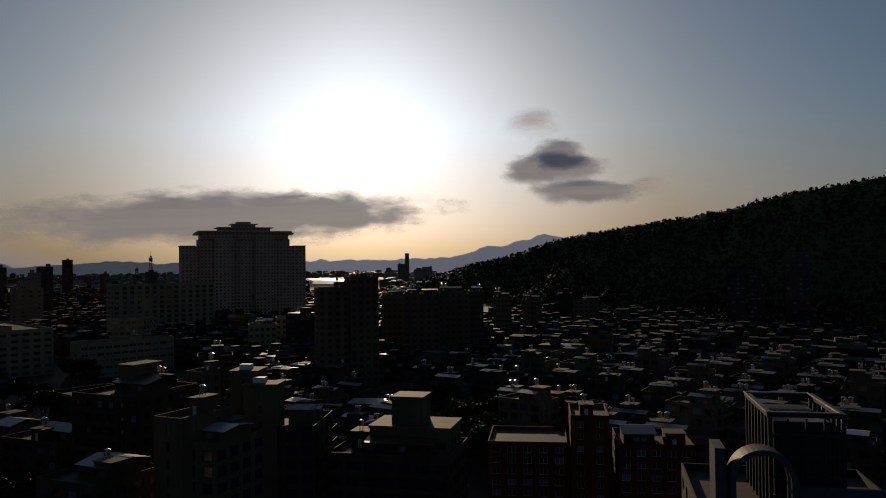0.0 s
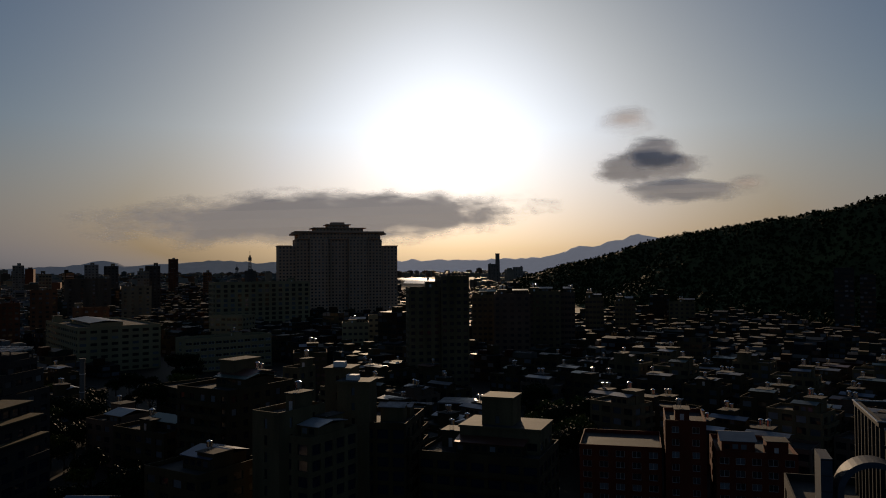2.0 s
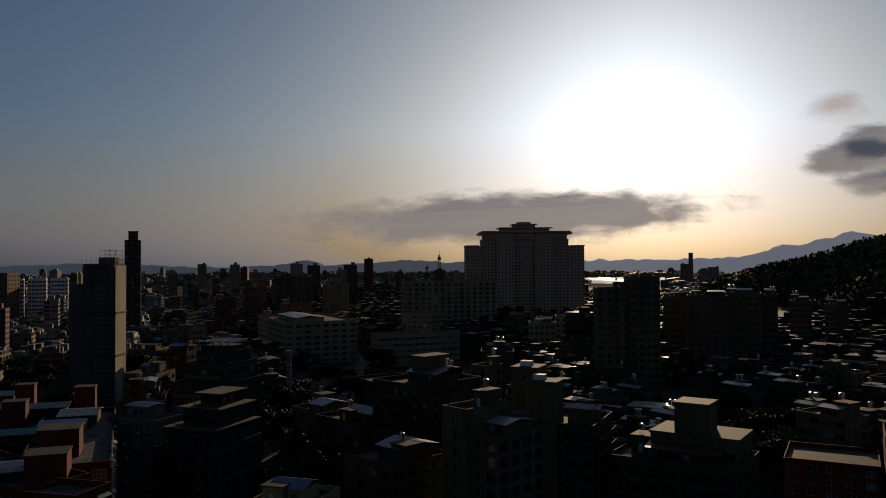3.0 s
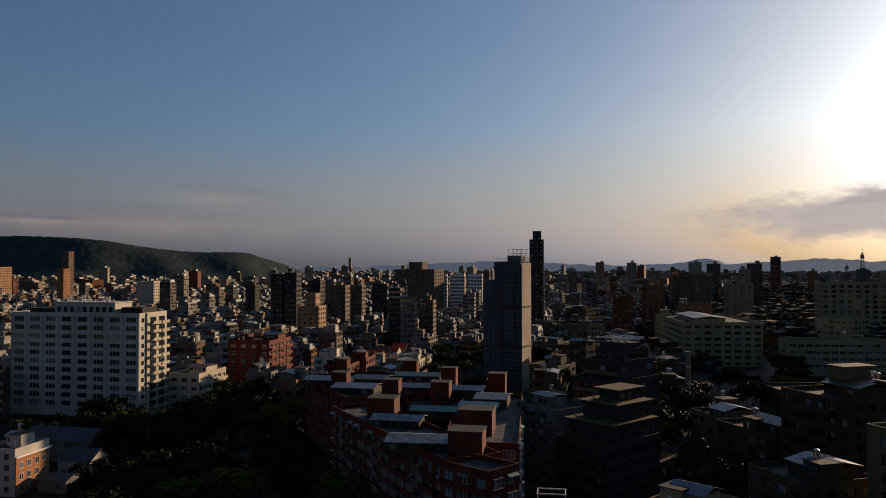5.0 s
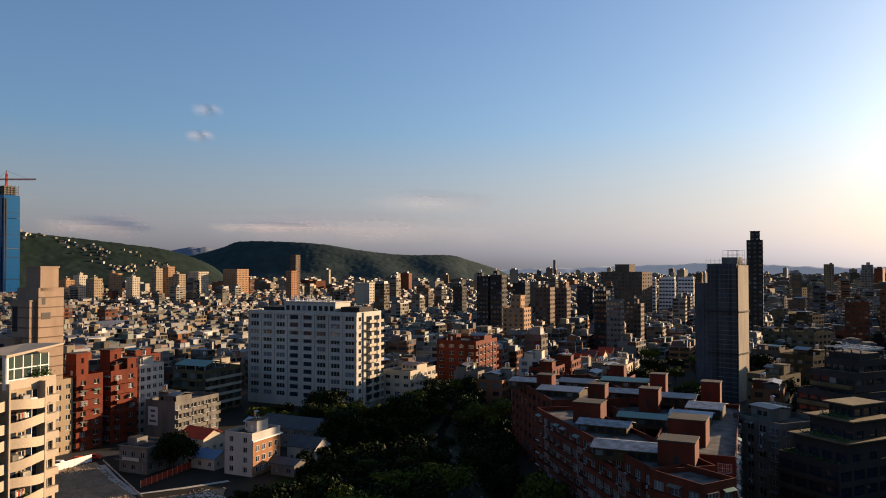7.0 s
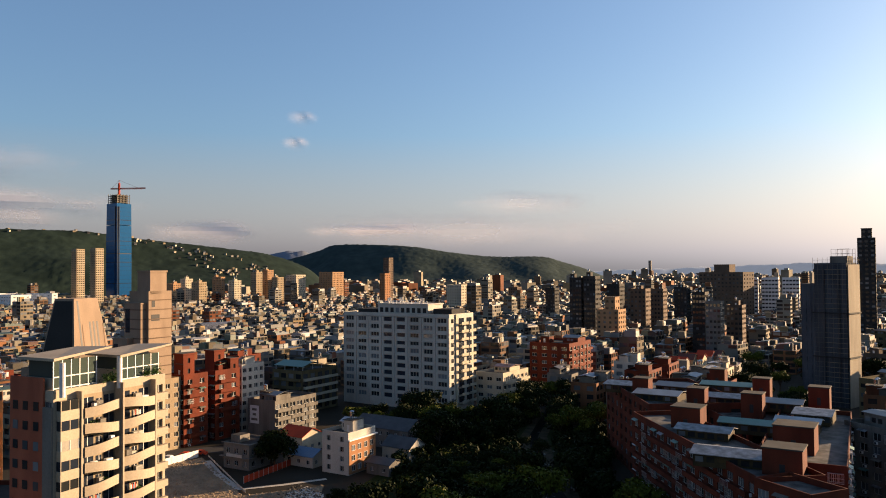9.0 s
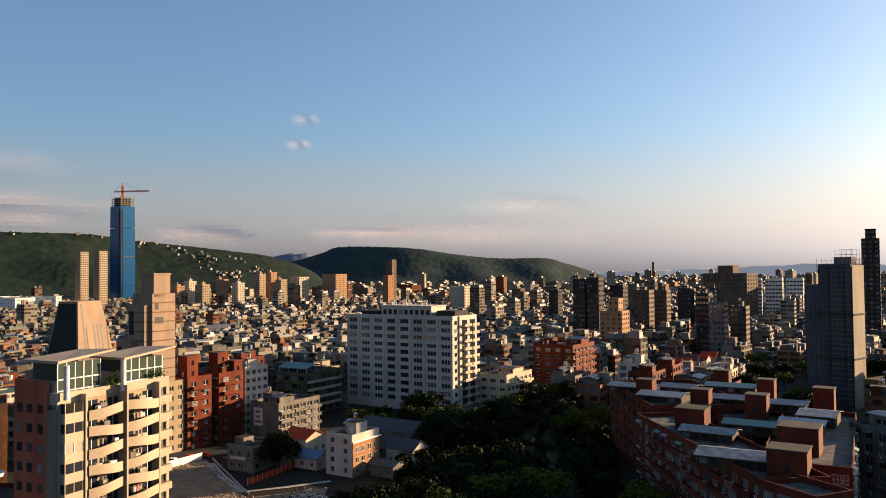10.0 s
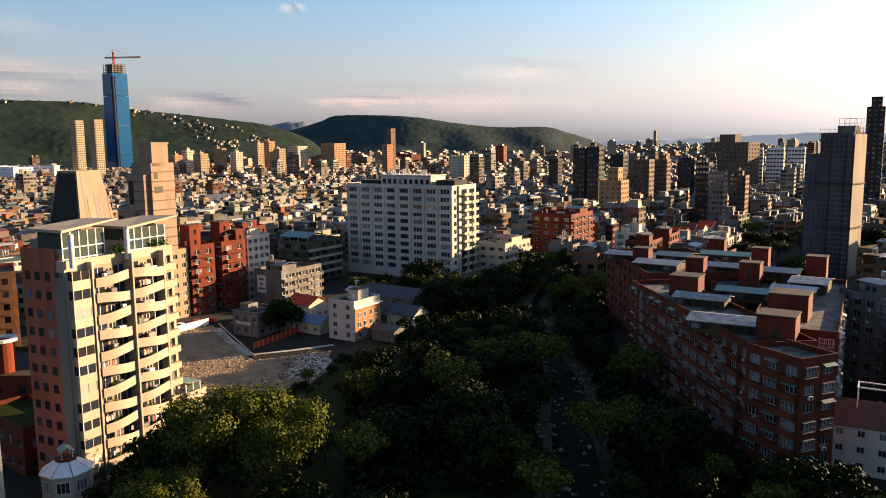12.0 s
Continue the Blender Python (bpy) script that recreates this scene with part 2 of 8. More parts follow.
M = dict(
    beige=mat("beige_tile", (0.35, 0.285, 0.205), (0.29, 0.236, 0.17), rough=0.6, large=0.2, streak=0.2),
    white=mat("white_tile", (0.43, 0.395, 0.335), (0.33, 0.303, 0.257), rough=0.6, large=0.15, streak=0.2),
    cream=mat("cream_plaster", (0.429, 0.3744, 0.273), (0.3276, 0.2808, 0.2106), large=0.2, streak=0.25),
    redtile=mat("red_brick_tile", (0.132, 0.026, 0.0105), (0.078, 0.016, 0.007), rough=0.8, large=0.25, grain=6, streak=0.3),
    brown=mat("brown_tile", (0.1224, 0.0806, 0.054), (0.0828, 0.0562, 0.0389), large=0.2, streak=0.3),
    tanbrick=mat("tan_brick", (0.288, 0.1368, 0.0612), (0.2376, 0.108, 0.0504), large=0.4, grain=6),
    tan=mat("tan_tile", (0.2808, 0.2145, 0.1365), (0.2262, 0.1716, 0.1092), large=0.15, streak=0.3),
    # pale tile with backlit shade and warm lens veil put into its colour
    dimtile=mat("dimmed_pale_tile", (0.13, 0.1, 0.05), (0.07, 0.054, 0.027), large=0.25, streak=0.12),
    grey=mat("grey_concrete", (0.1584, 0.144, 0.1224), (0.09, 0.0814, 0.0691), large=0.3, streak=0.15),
    # very dark brown so that deep backlit shade sits in the wall colour
    umber=mat("shade_dark_tile", (0.06, 0.043, 0.02), (0.032, 0.023, 0.011), large=0.25, streak=0.12),
    orange=mat("orange_tile", (0.31, 0.18, 0.095), (0.24, 0.14, 0.075), large=0.2, streak=0.3),
    # darker copy of redtile, with the complex's shade put into the colour
    shadebrick=mat("shade_red_tile", (0.112, 0.0255, 0.0125), (0.06, 0.0145, 0.0075), rough=0.8, large=0.25, grain=6, streak=0.35),
    taupe=mat("taupe_tile", (0.245, 0.175, 0.122), (0.19, 0.136, 0.095), large=0.3, grain=5, streak=0.3),
    flank=mat("red_brown_tile", (0.36, 0.1, 0.052), (0.25, 0.068, 0.036), large=0.3, grain=6, streak=0.3),
    # paler and bluer than near forest: the haze is in the colour
    paleforest=mat("haze_pale_forest", (0.034, 0.049, 0.044), (0.022, 0.034, 0.031), large=0.03, grain=0.25, bump=1.0),
    dark=mat("dark_stone", (0.036, 0.0331, 0.0302), (0.023, 0.0216, 0.0202), rough=0.8),
    office=mat("pale_office_tile", (0.27, 0.215, 0.11), (0.2, 0.16, 0.084), large=0.08, streak=0.3),
    # lightened and warmed so the colour stands in for haze on the backlit tower
    tower=mat("haze_lifted_tile", (0.48, 0.31, 0.2), (0.38, 0.25, 0.16), large=0.05, streak=0.3),
    any=mat("mixed_plaster", (0.288, 0.266, 0.228), (0.1656, 0.15, 0.128), large=0.2, jitter=0.25, streak=0.2, palette=PALE),
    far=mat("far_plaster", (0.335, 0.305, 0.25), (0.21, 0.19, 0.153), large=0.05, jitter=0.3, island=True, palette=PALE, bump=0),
    shadewall=mat("backlit_shade_wall", (0.11, 0.085, 0.046), (0.06, 0.046, 0.026), large=0.06, jitter=0.3, island=True, palette=SHADE_WALLS, bump=0),
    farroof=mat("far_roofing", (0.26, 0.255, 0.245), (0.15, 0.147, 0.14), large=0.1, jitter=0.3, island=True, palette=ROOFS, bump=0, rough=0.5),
    shaderoofing=mat("backlit_shade_roof", (0.085, 0.077, 0.063), (0.04, 0.036, 0.03), large=0.1, jitter=0.4, island=True, palette=ROOFS, bump=0, rough=0.6),
    roof=mat("roof_screed", (0.066, 0.059, 0.049), (0.035, 0.031, 0.026), large=0.25, grain=2),
    shed=mat("painted_sheet_metal", (0.34, 0.34, 0.34), (0.25, 0.245, 0.24), rough=0.42, metal=0.3, large=0.4, jitter=0.25, palette=ROOFS, streak=0.4),
    oldroof=mat("stained_old_roofing", (0.125, 0.118, 0.106), (0.036, 0.033, 0.03), rough=0.8, large=0.45, grain=2.2, streak=0.6),
    tin=mat("weathered_tin", (0.225, 0.228, 0.232), (0.065, 0.062, 0.058), rough=0.45, metal=0.3, large=0.7, grain=2.5, streak=0.5),
    steel=mat("stainless_steel", (0.6, 0.6, 0.6), (0.5, 0.5, 0.5), rough=0.25, metal=1.0, bump=0.02),
    alu=mat("window_aluminium", (0.55, 0.55, 0.54), (0.45, 0.45, 0.44), rough=0.4, metal=0.5, bump=0),
    whitepaint=mat("white_paint", (0.6084, 0.6006, 0.5772), (0.5304, 0.5148, 0.4914), rough=0.5, bump=0.03),
    green=mat("green_sheet_metal", (0.0864, 0.1872, 0.144), (0.1152, 0.1872, 0.1584), rough=0.5, metal=0.2, large=0.5),
    bluesheet=mat("blue_sheet_metal", (0.072, 0.144, 0.2448), (0.1008, 0.1656, 0.2376), rough=0.5, metal=0.2, large=0.5),
    redsheet=mat("red_roof_sheet", (0.42, 0.05, 0.018), (0.32, 0.04, 0.016), rough=0.75, large=0.5),
    brownroof=mat("brown_roof_tile", (0.1152, 0.0504, 0.036), (0.0864, 0.0396, 0.0288), rough=0.7, large=0.4),
    slate=mat("slate_roof", (0.072, 0.0756, 0.0792), (0.0504, 0.054, 0.0576), rough=0.6, large=0.4),
    net=mat("scaffold_net", (0.072, 0.077, 0.087), (0.045, 0.048, 0.055), rough=0.9, large=0.2, streak=0.4),
    sunnet=mat("sunlit_end_netting", (0.3744, 0.3168, 0.2304), (0.2736, 0.2304, 0.1728), rough=0.9, large=0.3, streak=0.2),
    recessnet=mat("recess_shade_netting", (0.0612, 0.0612, 0.0648), (0.0396, 0.0396, 0.0432), rough=0.9, large=0.3, streak=0.3),
    paleblue=mat("pale_blue_metal", (0.05, 0.06, 0.075), (0.035, 0.042, 0.055), rough=0.65, metal=0.0, large=0.6),
    black=mat("black_steel", (0.03, 0.03, 0.03), (0.02, 0.02, 0.02), rough=0.5, bump=0.02),
    asphalt=mat("asphalt", (0.0396, 0.0396, 0.0403), (0.0288, 0.0288, 0.0288), large=0.3, grain=8),
    sand=mat("sandy_lot", (0.27, 0.195, 0.12), (0.17, 0.125, 0.08), large=0.22, grain=1.6, bump=0.5),
    cityground=mat("city_ground", (0.03, 0.024, 0.015), (0.018, 0.015, 0.01), large=0.03, grain=0.8),
    grass=mat("grass", (0.024, 0.032, 0.008), (0.015, 0.02, 0.005), large=0.12, grain=4, bump=0.5),
    bank=mat("stony_bank", (0.0684, 0.0504, 0.0324), (0.0216, 0.0245, 0.0115), large=0.35, grain=2.5, bump=0.6),
    rock=mat("grey_rock", (0.18, 0.1656, 0.144), (0.108, 0.1008, 0.0864), large=0.6, jitter=0.3, bump=0.4),
    bark=mat("bark", (0.072, 0.0504, 0.036), (0.0504, 0.036, 0.0252), large=1.0, grain=8, bump=0.5),
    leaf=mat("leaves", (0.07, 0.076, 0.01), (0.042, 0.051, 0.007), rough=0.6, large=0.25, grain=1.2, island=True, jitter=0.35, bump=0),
    # far darker than leaf: the shade under the park canopy sits in this colour
    leaf2=mat("shade_dark_leaves", (0.0125, 0.019, 0.0035), (0.0075, 0.012, 0.0022), rough=0.6, large=0.25, grain=1.2, island=True, jitter=0.35, bump=0),
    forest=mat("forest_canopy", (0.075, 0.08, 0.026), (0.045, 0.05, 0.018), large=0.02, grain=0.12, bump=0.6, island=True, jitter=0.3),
    # these two far surfaces carry distance haze in a bluish base colour
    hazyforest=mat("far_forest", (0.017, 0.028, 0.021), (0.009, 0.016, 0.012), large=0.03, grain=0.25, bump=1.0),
    mountain=mat("haze_blue_mountain", (0.144, 0.1692, 0.2088), (0.1296, 0.1512, 0.1872), large=0.003, grain=0.02, bump=0),
    curtain=mat("curtain", (0.36, 0.3312, 0.2736), (0.288, 0.2664, 0.216), jitter=0.3, bump=0),
    plant=mat("potted_green", (0.0504, 0.0864, 0.0216), (0.036, 0.0648, 0.018), bump=0.2),
)


# haze over the far ridges is added as a faint emission of their own
for k_, tone_, glow_ in (("sunhaze_ridge", (0.40, 0.40, 0.45), 0.42), ("sidehaze_ridge", (0.34, 0.36, 0.40), 0.13)):
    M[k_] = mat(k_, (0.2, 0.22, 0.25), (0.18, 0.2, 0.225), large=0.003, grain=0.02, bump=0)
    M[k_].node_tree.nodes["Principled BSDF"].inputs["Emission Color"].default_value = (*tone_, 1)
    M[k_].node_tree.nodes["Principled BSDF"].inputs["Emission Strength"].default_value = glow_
for k_ in ("leaf", "leaf2", "forest", "hazyforest", "paleforest", "grass", "plant", "bank"):
    M[k_].node_tree.nodes["Principled BSDF"].inputs["Specular IOR Level"].default_value = 0.04
M["black"].node_tree.nodes["Principled BSDF"].inputs["Specular IOR Level"].default_value = 0.15


def glass_mat(name, tint, rough=0.06, jitter=True):
    m = bpy.data.materials.new(name)
    m.use_nodes = True
    N, L = m.node_tree.nodes, m.node_tree.links
    b = N["Principled BSDF"]
    b.inputs["Roughness"].default_value = rough
    b.inputs["IOR"].default_value = 1.52
    info, geo = N.new("ShaderNodeObjectInfo"), N.new("ShaderNodeNewGeometry")
    add = N.new("ShaderNodeMath")
    add.operation = "ADD"
    L.new(info.outputs["Random"], add.inputs[0])
    L.new(geo.outputs["Random Per Island"], add.inputs[1])
    fr = N.new("ShaderNodeMath")
    fr.operation = "FRACT"
    L.new(add.outputs[0], fr.inputs[0])
    cr = N.new("ShaderNodeValToRGB")
    e = cr.color_ramp.elements
    e[0].color, e[1].color = (*[c * (0.6 if jitter else 1) for c in tint], 1), (*[min(c * 5, 0.35) if jitter else c for c in tint], 1)
    e[0].position, e[1].position = 0.62 if jitter else 0, 1.0
    L.new(fr.outputs[0], cr.inputs["Fac"])
    L.new(cr.outputs["Color"], b.inputs["Base Color"])
    return m


M["glass"] = glass_mat("window_glass", (0.03, 0.032, 0.033))
M["blueglass"] = glass_mat("blue_curtain_wall", (0.003, 0.042, 0.125), 0.2, False)
M["blueglass"].node_tree.nodes["Principled BSDF"].inputs["Specular IOR Level"].default_value = 0.5
M["blueglass"].node_tree.nodes["Principled BSDF"].inputs["Specular Tint"].default_value = (0.08, 0.52, 1.0, 1)
M["darkglass"] = glass_mat("dark_curtain_wall", (0.015, 0.02, 0.03), 0.1, False)
M["greenglass"] = glass_mat("green_glass", (0.07, 0.095, 0.082), 0.08)


def cloud_mat(name, tone, soft, dense=0.93):
    m = bpy.data.materials.new(name)
    m.use_nodes = True
    N, L = m.node_tree.nodes, m.node_tree.links
    N.remove(N["Principled BSDF"])
    uv, n = N.new("ShaderNodeTexCoord"), N.new("ShaderNodeTexNoise")
    geo = N.new("ShaderNodeNewGeometry")
    sc = N.new("ShaderNodeVectorMath")
    sc.operation = "MULTIPLY"
    sc.inputs[1].default_value = (0.0035, 0.0035, 0.009)
    L.new(geo.outputs["Position"], sc.inputs[0])
    n.inputs["Scale"].default_value, n.inputs["Detail"].default_value, n.inputs["Roughness"].default_value = 1.0, 8, 0.6
    L.new(sc.outputs["Vector"], n.inputs["Vector"])
    sub = N.new("ShaderNodeVectorMath")
    sub.operation = "MULTIPLY_ADD"
    sub.inputs[1].default_value, sub.inputs[2].default_value = (2, 2, 0), (-1, -1, 0)
    L.new(uv.outputs["UV"], sub.inputs[0])
    ln = N.new("ShaderNodeVectorMath")
    ln.operation = "LENGTH"
    L.new(sub.outputs["Vector"], ln.inputs[0])
    a = N.new("ShaderNodeMath")
    a.operation = "MULTIPLY_ADD"
    a.inputs[1].default_value = 1.1
    L.new(n.outputs["Fac"], a.inputs[0])
    neg = N.new("ShaderNodeMath")
    neg.operation = "MULTIPLY"
    neg.inputs[1].default_value = -1.0
    L.new(ln.outputs["Value"], neg.inputs[0])
    lift = N.new("ShaderNodeMath")
    lift.operation = "ADD"
    lift.inputs[1].default_value = 0.36
    L.new(neg.outputs[0], lift.inputs[0])
    L.new(lift.outputs[0], a.inputs[2])
    mr = N.new("ShaderNodeMapRange")
    mr.interpolation_type = "SMOOTHSTEP"
    mr.inputs["From Min"].default_value, mr.inputs["From Max"].default_value = 0.0, soft
    mr.inputs["To Max"].default_value = dense
    L.new(a.outputs[0], mr.inputs["Value"])
    tr, df, tl, ad, mx = (N.new(k) for k in ("ShaderNodeBsdfTransparent", "ShaderNodeBsdfDiffuse", "ShaderNodeBsdfTranslucent", "ShaderNodeAddShader", "ShaderNodeMixShader"))
    df.inputs["Color"].default_value = (*tone[0], 1)
    tl.inputs["Color"].default_value = (*tone[1], 1)
    L.new(df.outputs[0], ad.inputs[0])
    L.new(tl.outputs[0], ad.inputs[1])
    L.new(mr.outputs["Result"], mx.inputs["Fac"])
    L.new(tr.outputs[0], mx.inputs[1])
    L.new(ad.outputs[0], mx.inputs[2])
    L.new(mx.outputs[0], N["Material Output"].inputs["Surface"])
    return m


M["cloud"] = cloud_mat("grey_cloud", ((0.42, 0.47, 0.55), (0.2, 0.226, 0.272)), 0.45, 0.96)
M["cloudfaint"] = cloud_mat("thin_evening_cloud", ((0.43, 0.42, 0.47), (0.265, 0.27, 0.305)), 0.9, 0.36)
M["cloudpuff"] = cloud_mat("pink_cloud_puff", ((0.52, 0.45, 0.46), (0.31, 0.29, 0.31)), 0.9, 0.42)
M["cloudlit"] = cloud_mat("sunlit_cloud", ((0.53, 0.49, 0.51), (0.32, 0.31, 0.33)), 1.0, 0.7)


# ---- mesh helpers ----
class Mesh:
    """Collects faces with a material each, and makes one mesh of them."""

    def __init__(self):
        self.v, self.f, self.m, self.mats = [], [], [], []

    def slot(self, name):
        if name not in self.mats:
            self.mats.append(name)
        return self.mats.index(name)

    def face(self, pts, m):
        k = len(self.v)
        self.v.extend(tuple(p) for p in pts)
        self.f.append(tuple(range(k, k + len(pts))))
        self.m.append(self.slot(m))

    def solid(self, pts, faces, m):
        k = len(self.v)
        self.v.extend(tuple(p) for p in pts)
        s = self.slot(m)
        for f in faces:
            self.f.append(tuple(i + k for i in f))
            self.m.append(s)

    def box(self, x0, x1, y0, y1, z0, z1, m, top=None):
        p = [(x0, y0, z0), (x1, y0, z0), (x1, y1, z0), (x0, y1, z0), (x0, y0, z1), (x1, y0, z1), (x1, y1, z1), (x0, y1, z1)]
        self.solid(p, [(0, 3, 2, 1), (0, 1, 5, 4), (1, 2, 6, 5), (2, 3, 7, 6), (3, 0, 4, 7)] + ([] if top else [(4, 5, 6, 7)]), m)
        if top:
            self.face(p[4:], top)

    def lattice(self, xs, zs, filled, y0, y1, m):
        """One connected grid of bars: the cells for which filled(i, j) holds are solid between y0 and y1."""
        at, nx, nz, s = {}, len(xs) - 1, len(zs) - 1, self.slot(m)

        def vert(i, j, y):
            if (i, j, y) not in at:
                at[(i, j, y)] = len(self.v)
                self.v.append((xs[i], y, zs[j]))
            return at[(i, j, y)]

        def has(i, j):
            return 0 <= i < nx and 0 <= j < nz and filled(i, j)

        for i in range(nx):
            for j in range(nz):
                if not has(i, j):
                    continue
                q = [(i, j), (i + 1, j), (i + 1, j + 1), (i, j + 1)]
                faces = [[vert(*c, y0) for c in q]]
                for (c, e), (di, dj) in zip(zip(q, q[1:] + q[:1]), ((0, -1), (1, 0), (0, 1), (-1, 0))):
                    if not has(i + di, j + dj):
                        faces.append([vert(*c, y0), vert(*c, y1), vert(*e, y1), vert(*e, y0)])
                for f in faces:
                    self.f.append(tuple(f))
                    self.m.append(s)

    def gable(self, x0, x1, y0, y1, z0, z1, m, over=0.4, thick=0.12):
        """A pitched roof with its ridge along x."""
        x0, x1, y0, y1, c = x0 - over, x1 + over, y0 - over, y1 + over, (y0 + y1) / 2
        p = [(x0, y0, z0), (x1, y0, z0), (x1, c, z1), (x0, c, z1), (x1, y1, z0), (x0, y1, z0)]
        q = [(a, b, z - thick) for a, b, z in p]
        self.solid(p + q, [(0, 1, 2, 3), (3, 2, 4, 5), (6, 9, 8, 7), (9, 11, 10, 8), (0, 6, 7, 1), (4, 10, 11, 5), (0, 3, 9, 6), (3, 5, 11, 9), (1, 7, 8, 2), (2, 8, 10, 4)], m)

    def tube(self, cx, cy, z0, z1, r0, r1, m, n=14, cap=True):
        a = [(cx + r0 * math.cos(t), cy + r0 * math.sin(t), z0) for t in (2 * math.pi * i / n for i in range(n))]
        b = [(cx + r1 * math.cos(t), cy + r1 * math.sin(t), z1) for t in (2 * math.pi * i / n for i in range(n))]
        self.solid(a + b, [(i, (i + 1) % n, n + (i + 1) % n, n + i) for i in range(n)] + ([tuple(range(n, 2 * n))] if cap else []), m)

    def bar(self, p, q, r, m, n=5, r1=None):
        p, q = Vector(p), Vector(q)
        w = (q - p).normalized()
        a = w.orthogonal().normalized()
        b = w.cross(a)
        r1 = r if r1 is None else r1
        ring = [(a * math.cos(t) + b * math.sin(t)) for t in (2 * math.pi * i / n for i in range(n))]
        self.solid([p + d * r for d in ring] + [q + d * r1 for d in ring], [(i, (i + 1) % n, n + (i + 1) % n, n + i) for i in range(n)], m)

    def data(self, name, smooth=False):
        me = bpy.data.meshes.new(name)
        me.from_pydata(self.v, [], self.f)
        for m in self.mats:
            me.materials.append(M[m])
        me.polygons.foreach_set("material_index", self.m)
        if smooth:
            me.polygons.foreach_set("use_smooth", [True] * len(self.f))
        me.update()
        return me


def part(name, me, parent, label="", m=None, kind=""):
    ob = new(name, me.data(name) if isinstance(me, Mesh) else me)
    ob.parent = parent
    if m is not None:
        ob.matrix_basis = m
    return tagged(ob, label, kind=kind)


def thing(name, label, category, m, group="", kind=""):
    ob = new(name)
    ob.empty_display_size = 0.5
    ob.matrix_basis = m
    return tagged(ob, label, category, group, kind)


def P(az, d, z=0.0):
    a = radians(az)
    return Vector((-d * math.sin(a), d * math.cos(a), z))


WINDOWS = {}


def window_mesh(w, h, panes=2, sash="alu", glass="glass", bar=0.07):
    """The meshes of a window: a frame with its mullions, and the glass behind it."""
    key = (round(w, 2), round(h, 2), panes, sash, glass, bar)
    if key not in WINDOWS:
        b, t = Mesh(), bar
        xs = [-w / 2, -w / 2 + t]
        for k in range(1, panes):
            xs += [-w / 2 + w * k / panes - t / 2, -w / 2 + w * k / panes + t / 2]
        xs += [w / 2 - t, w / 2]
        b.lattice(xs, [0, t, h - t, h], lambda i, j: i % 2 == 0 or j != 1, 0, 0.055, sash)
        g = Mesh()
        g.face([(-w / 2, 0.06, 0), (w / 2, 0.06, 0), (w / 2, 0.06, h), (-w / 2, 0.06, h)], glass)
        WINDOWS[key] = (b.data("window"), g.data("pane"))
    return WINDOWS[key]


def window_part(t, meshes, m):
    w = part("window", meshes[0], t, m=m)
    part("pane", meshes[1], w)
    return w


def facade(b, o, u, w, z0, storeys, sh, cols, ow, oh, sill, wall, depth=0.25, skip=()):
    """A wall with recessed openings from o along u; returns the poses of the openings' feet."""
    n = u.cross(Vector((0, 0, 1)))
    zv, out, cw = Vector((0, 0, 1)), [], w / max(cols, 1)

    def at(x, z, y=0.0):
        return o + u * x + zv * z - n * y

    for k in range(storeys):
        za = z0 + k * sh
        if cols == 0 or k in skip:
            b.face([at(0, za), at(w, za), at(w, za + sh), at(0, za + sh)], wall)
            continue
        for c in range(cols):
            xa, xb = c * cw, (c + 1) * cw
            p0, p1, s0, s1 = (xa + xb - ow) / 2, (xa + xb + ow) / 2, za + sill, min(za + sill + oh, za + sh - 0.12)
            b.face([at(xa, za), at(xb, za), at(xb, s0), at(xa, s0)], wall)
            b.face([at(xa, s1), at(xb, s1), at(xb, za + sh), at(xa, za + sh)], wall)
            b.face([at(xa, s0), at(p0, s0), at(p0, s1), at(xa, s1)], wall)
            b.face([at(p1, s0), at(xb, s0), at(xb, s1), at(p1, s1)], wall)
            b.face([at(p0, s0), at(p1, s0), at(p1, s0, depth), at(p0, s0, depth)], wall)
            b.face([at(p0, s1, depth), at(p1, s1, depth), at(p1, s1), at(p0, s1)], wall)
            b.face([at(p0, s0), at(p0, s0, depth), at(p0, s1, depth), at(p0, s1)], wall)
            b.face([at(p1, s0, depth), at(p1, s0), at(p1, s1), at(p1, s1, depth)], wall)
            f = at((p0 + p1) / 2, s0, depth - 0.08)
            out.append((Matrix((((u.x, -n.x, 0, f.x), (u.y, -n.y, 0, f.y), (0, 0, 1, f.z), (0, 0, 0, 1)))), s1 - s0, k, c))
    return out


def balcony_mesh(w, d=1.2, h=1.0, wall="beige", rail=False):
    b = Mesh()
    b.box(-w / 2, w / 2, -d, 0, -0.15, 0, wall)
    if rail:
        for i in range(int(w / 0.5) + 1):
            x = -w / 2 + 0.05 + i * (w - 0.1) / int(w / 0.5)
            b.box(x - 0.02, x + 0.02, -d, -d + 0.04, 0, h, "alu")
        b.box(-w / 2, w / 2, -d, -d + 0.05, h, h + 0.05, "alu")
    else:
        b.box(-w / 2, w / 2, -d, -d + 0.14, 0, h, wall)
        b.box(-w / 2, -w / 2 + 0.14, -d + 0.14, 0, 0, h, wall)
        b.box(w / 2 - 0.14, w / 2, -d + 0.14, 0, 0, h, wall)
    return b.data("balcony")


def shared(key, make):
    if key not in WINDOWS:
        WINDOWS[key] = make()
    return WINDOWS[key]


def ac_mesh():
    def make():
        b = Mesh()
        b.box(-0.42, 0.42, -0.34, 0, 0, 0.58, "whitepaint")
        return b.data("air_conditioner")
    return shared("ac", make)


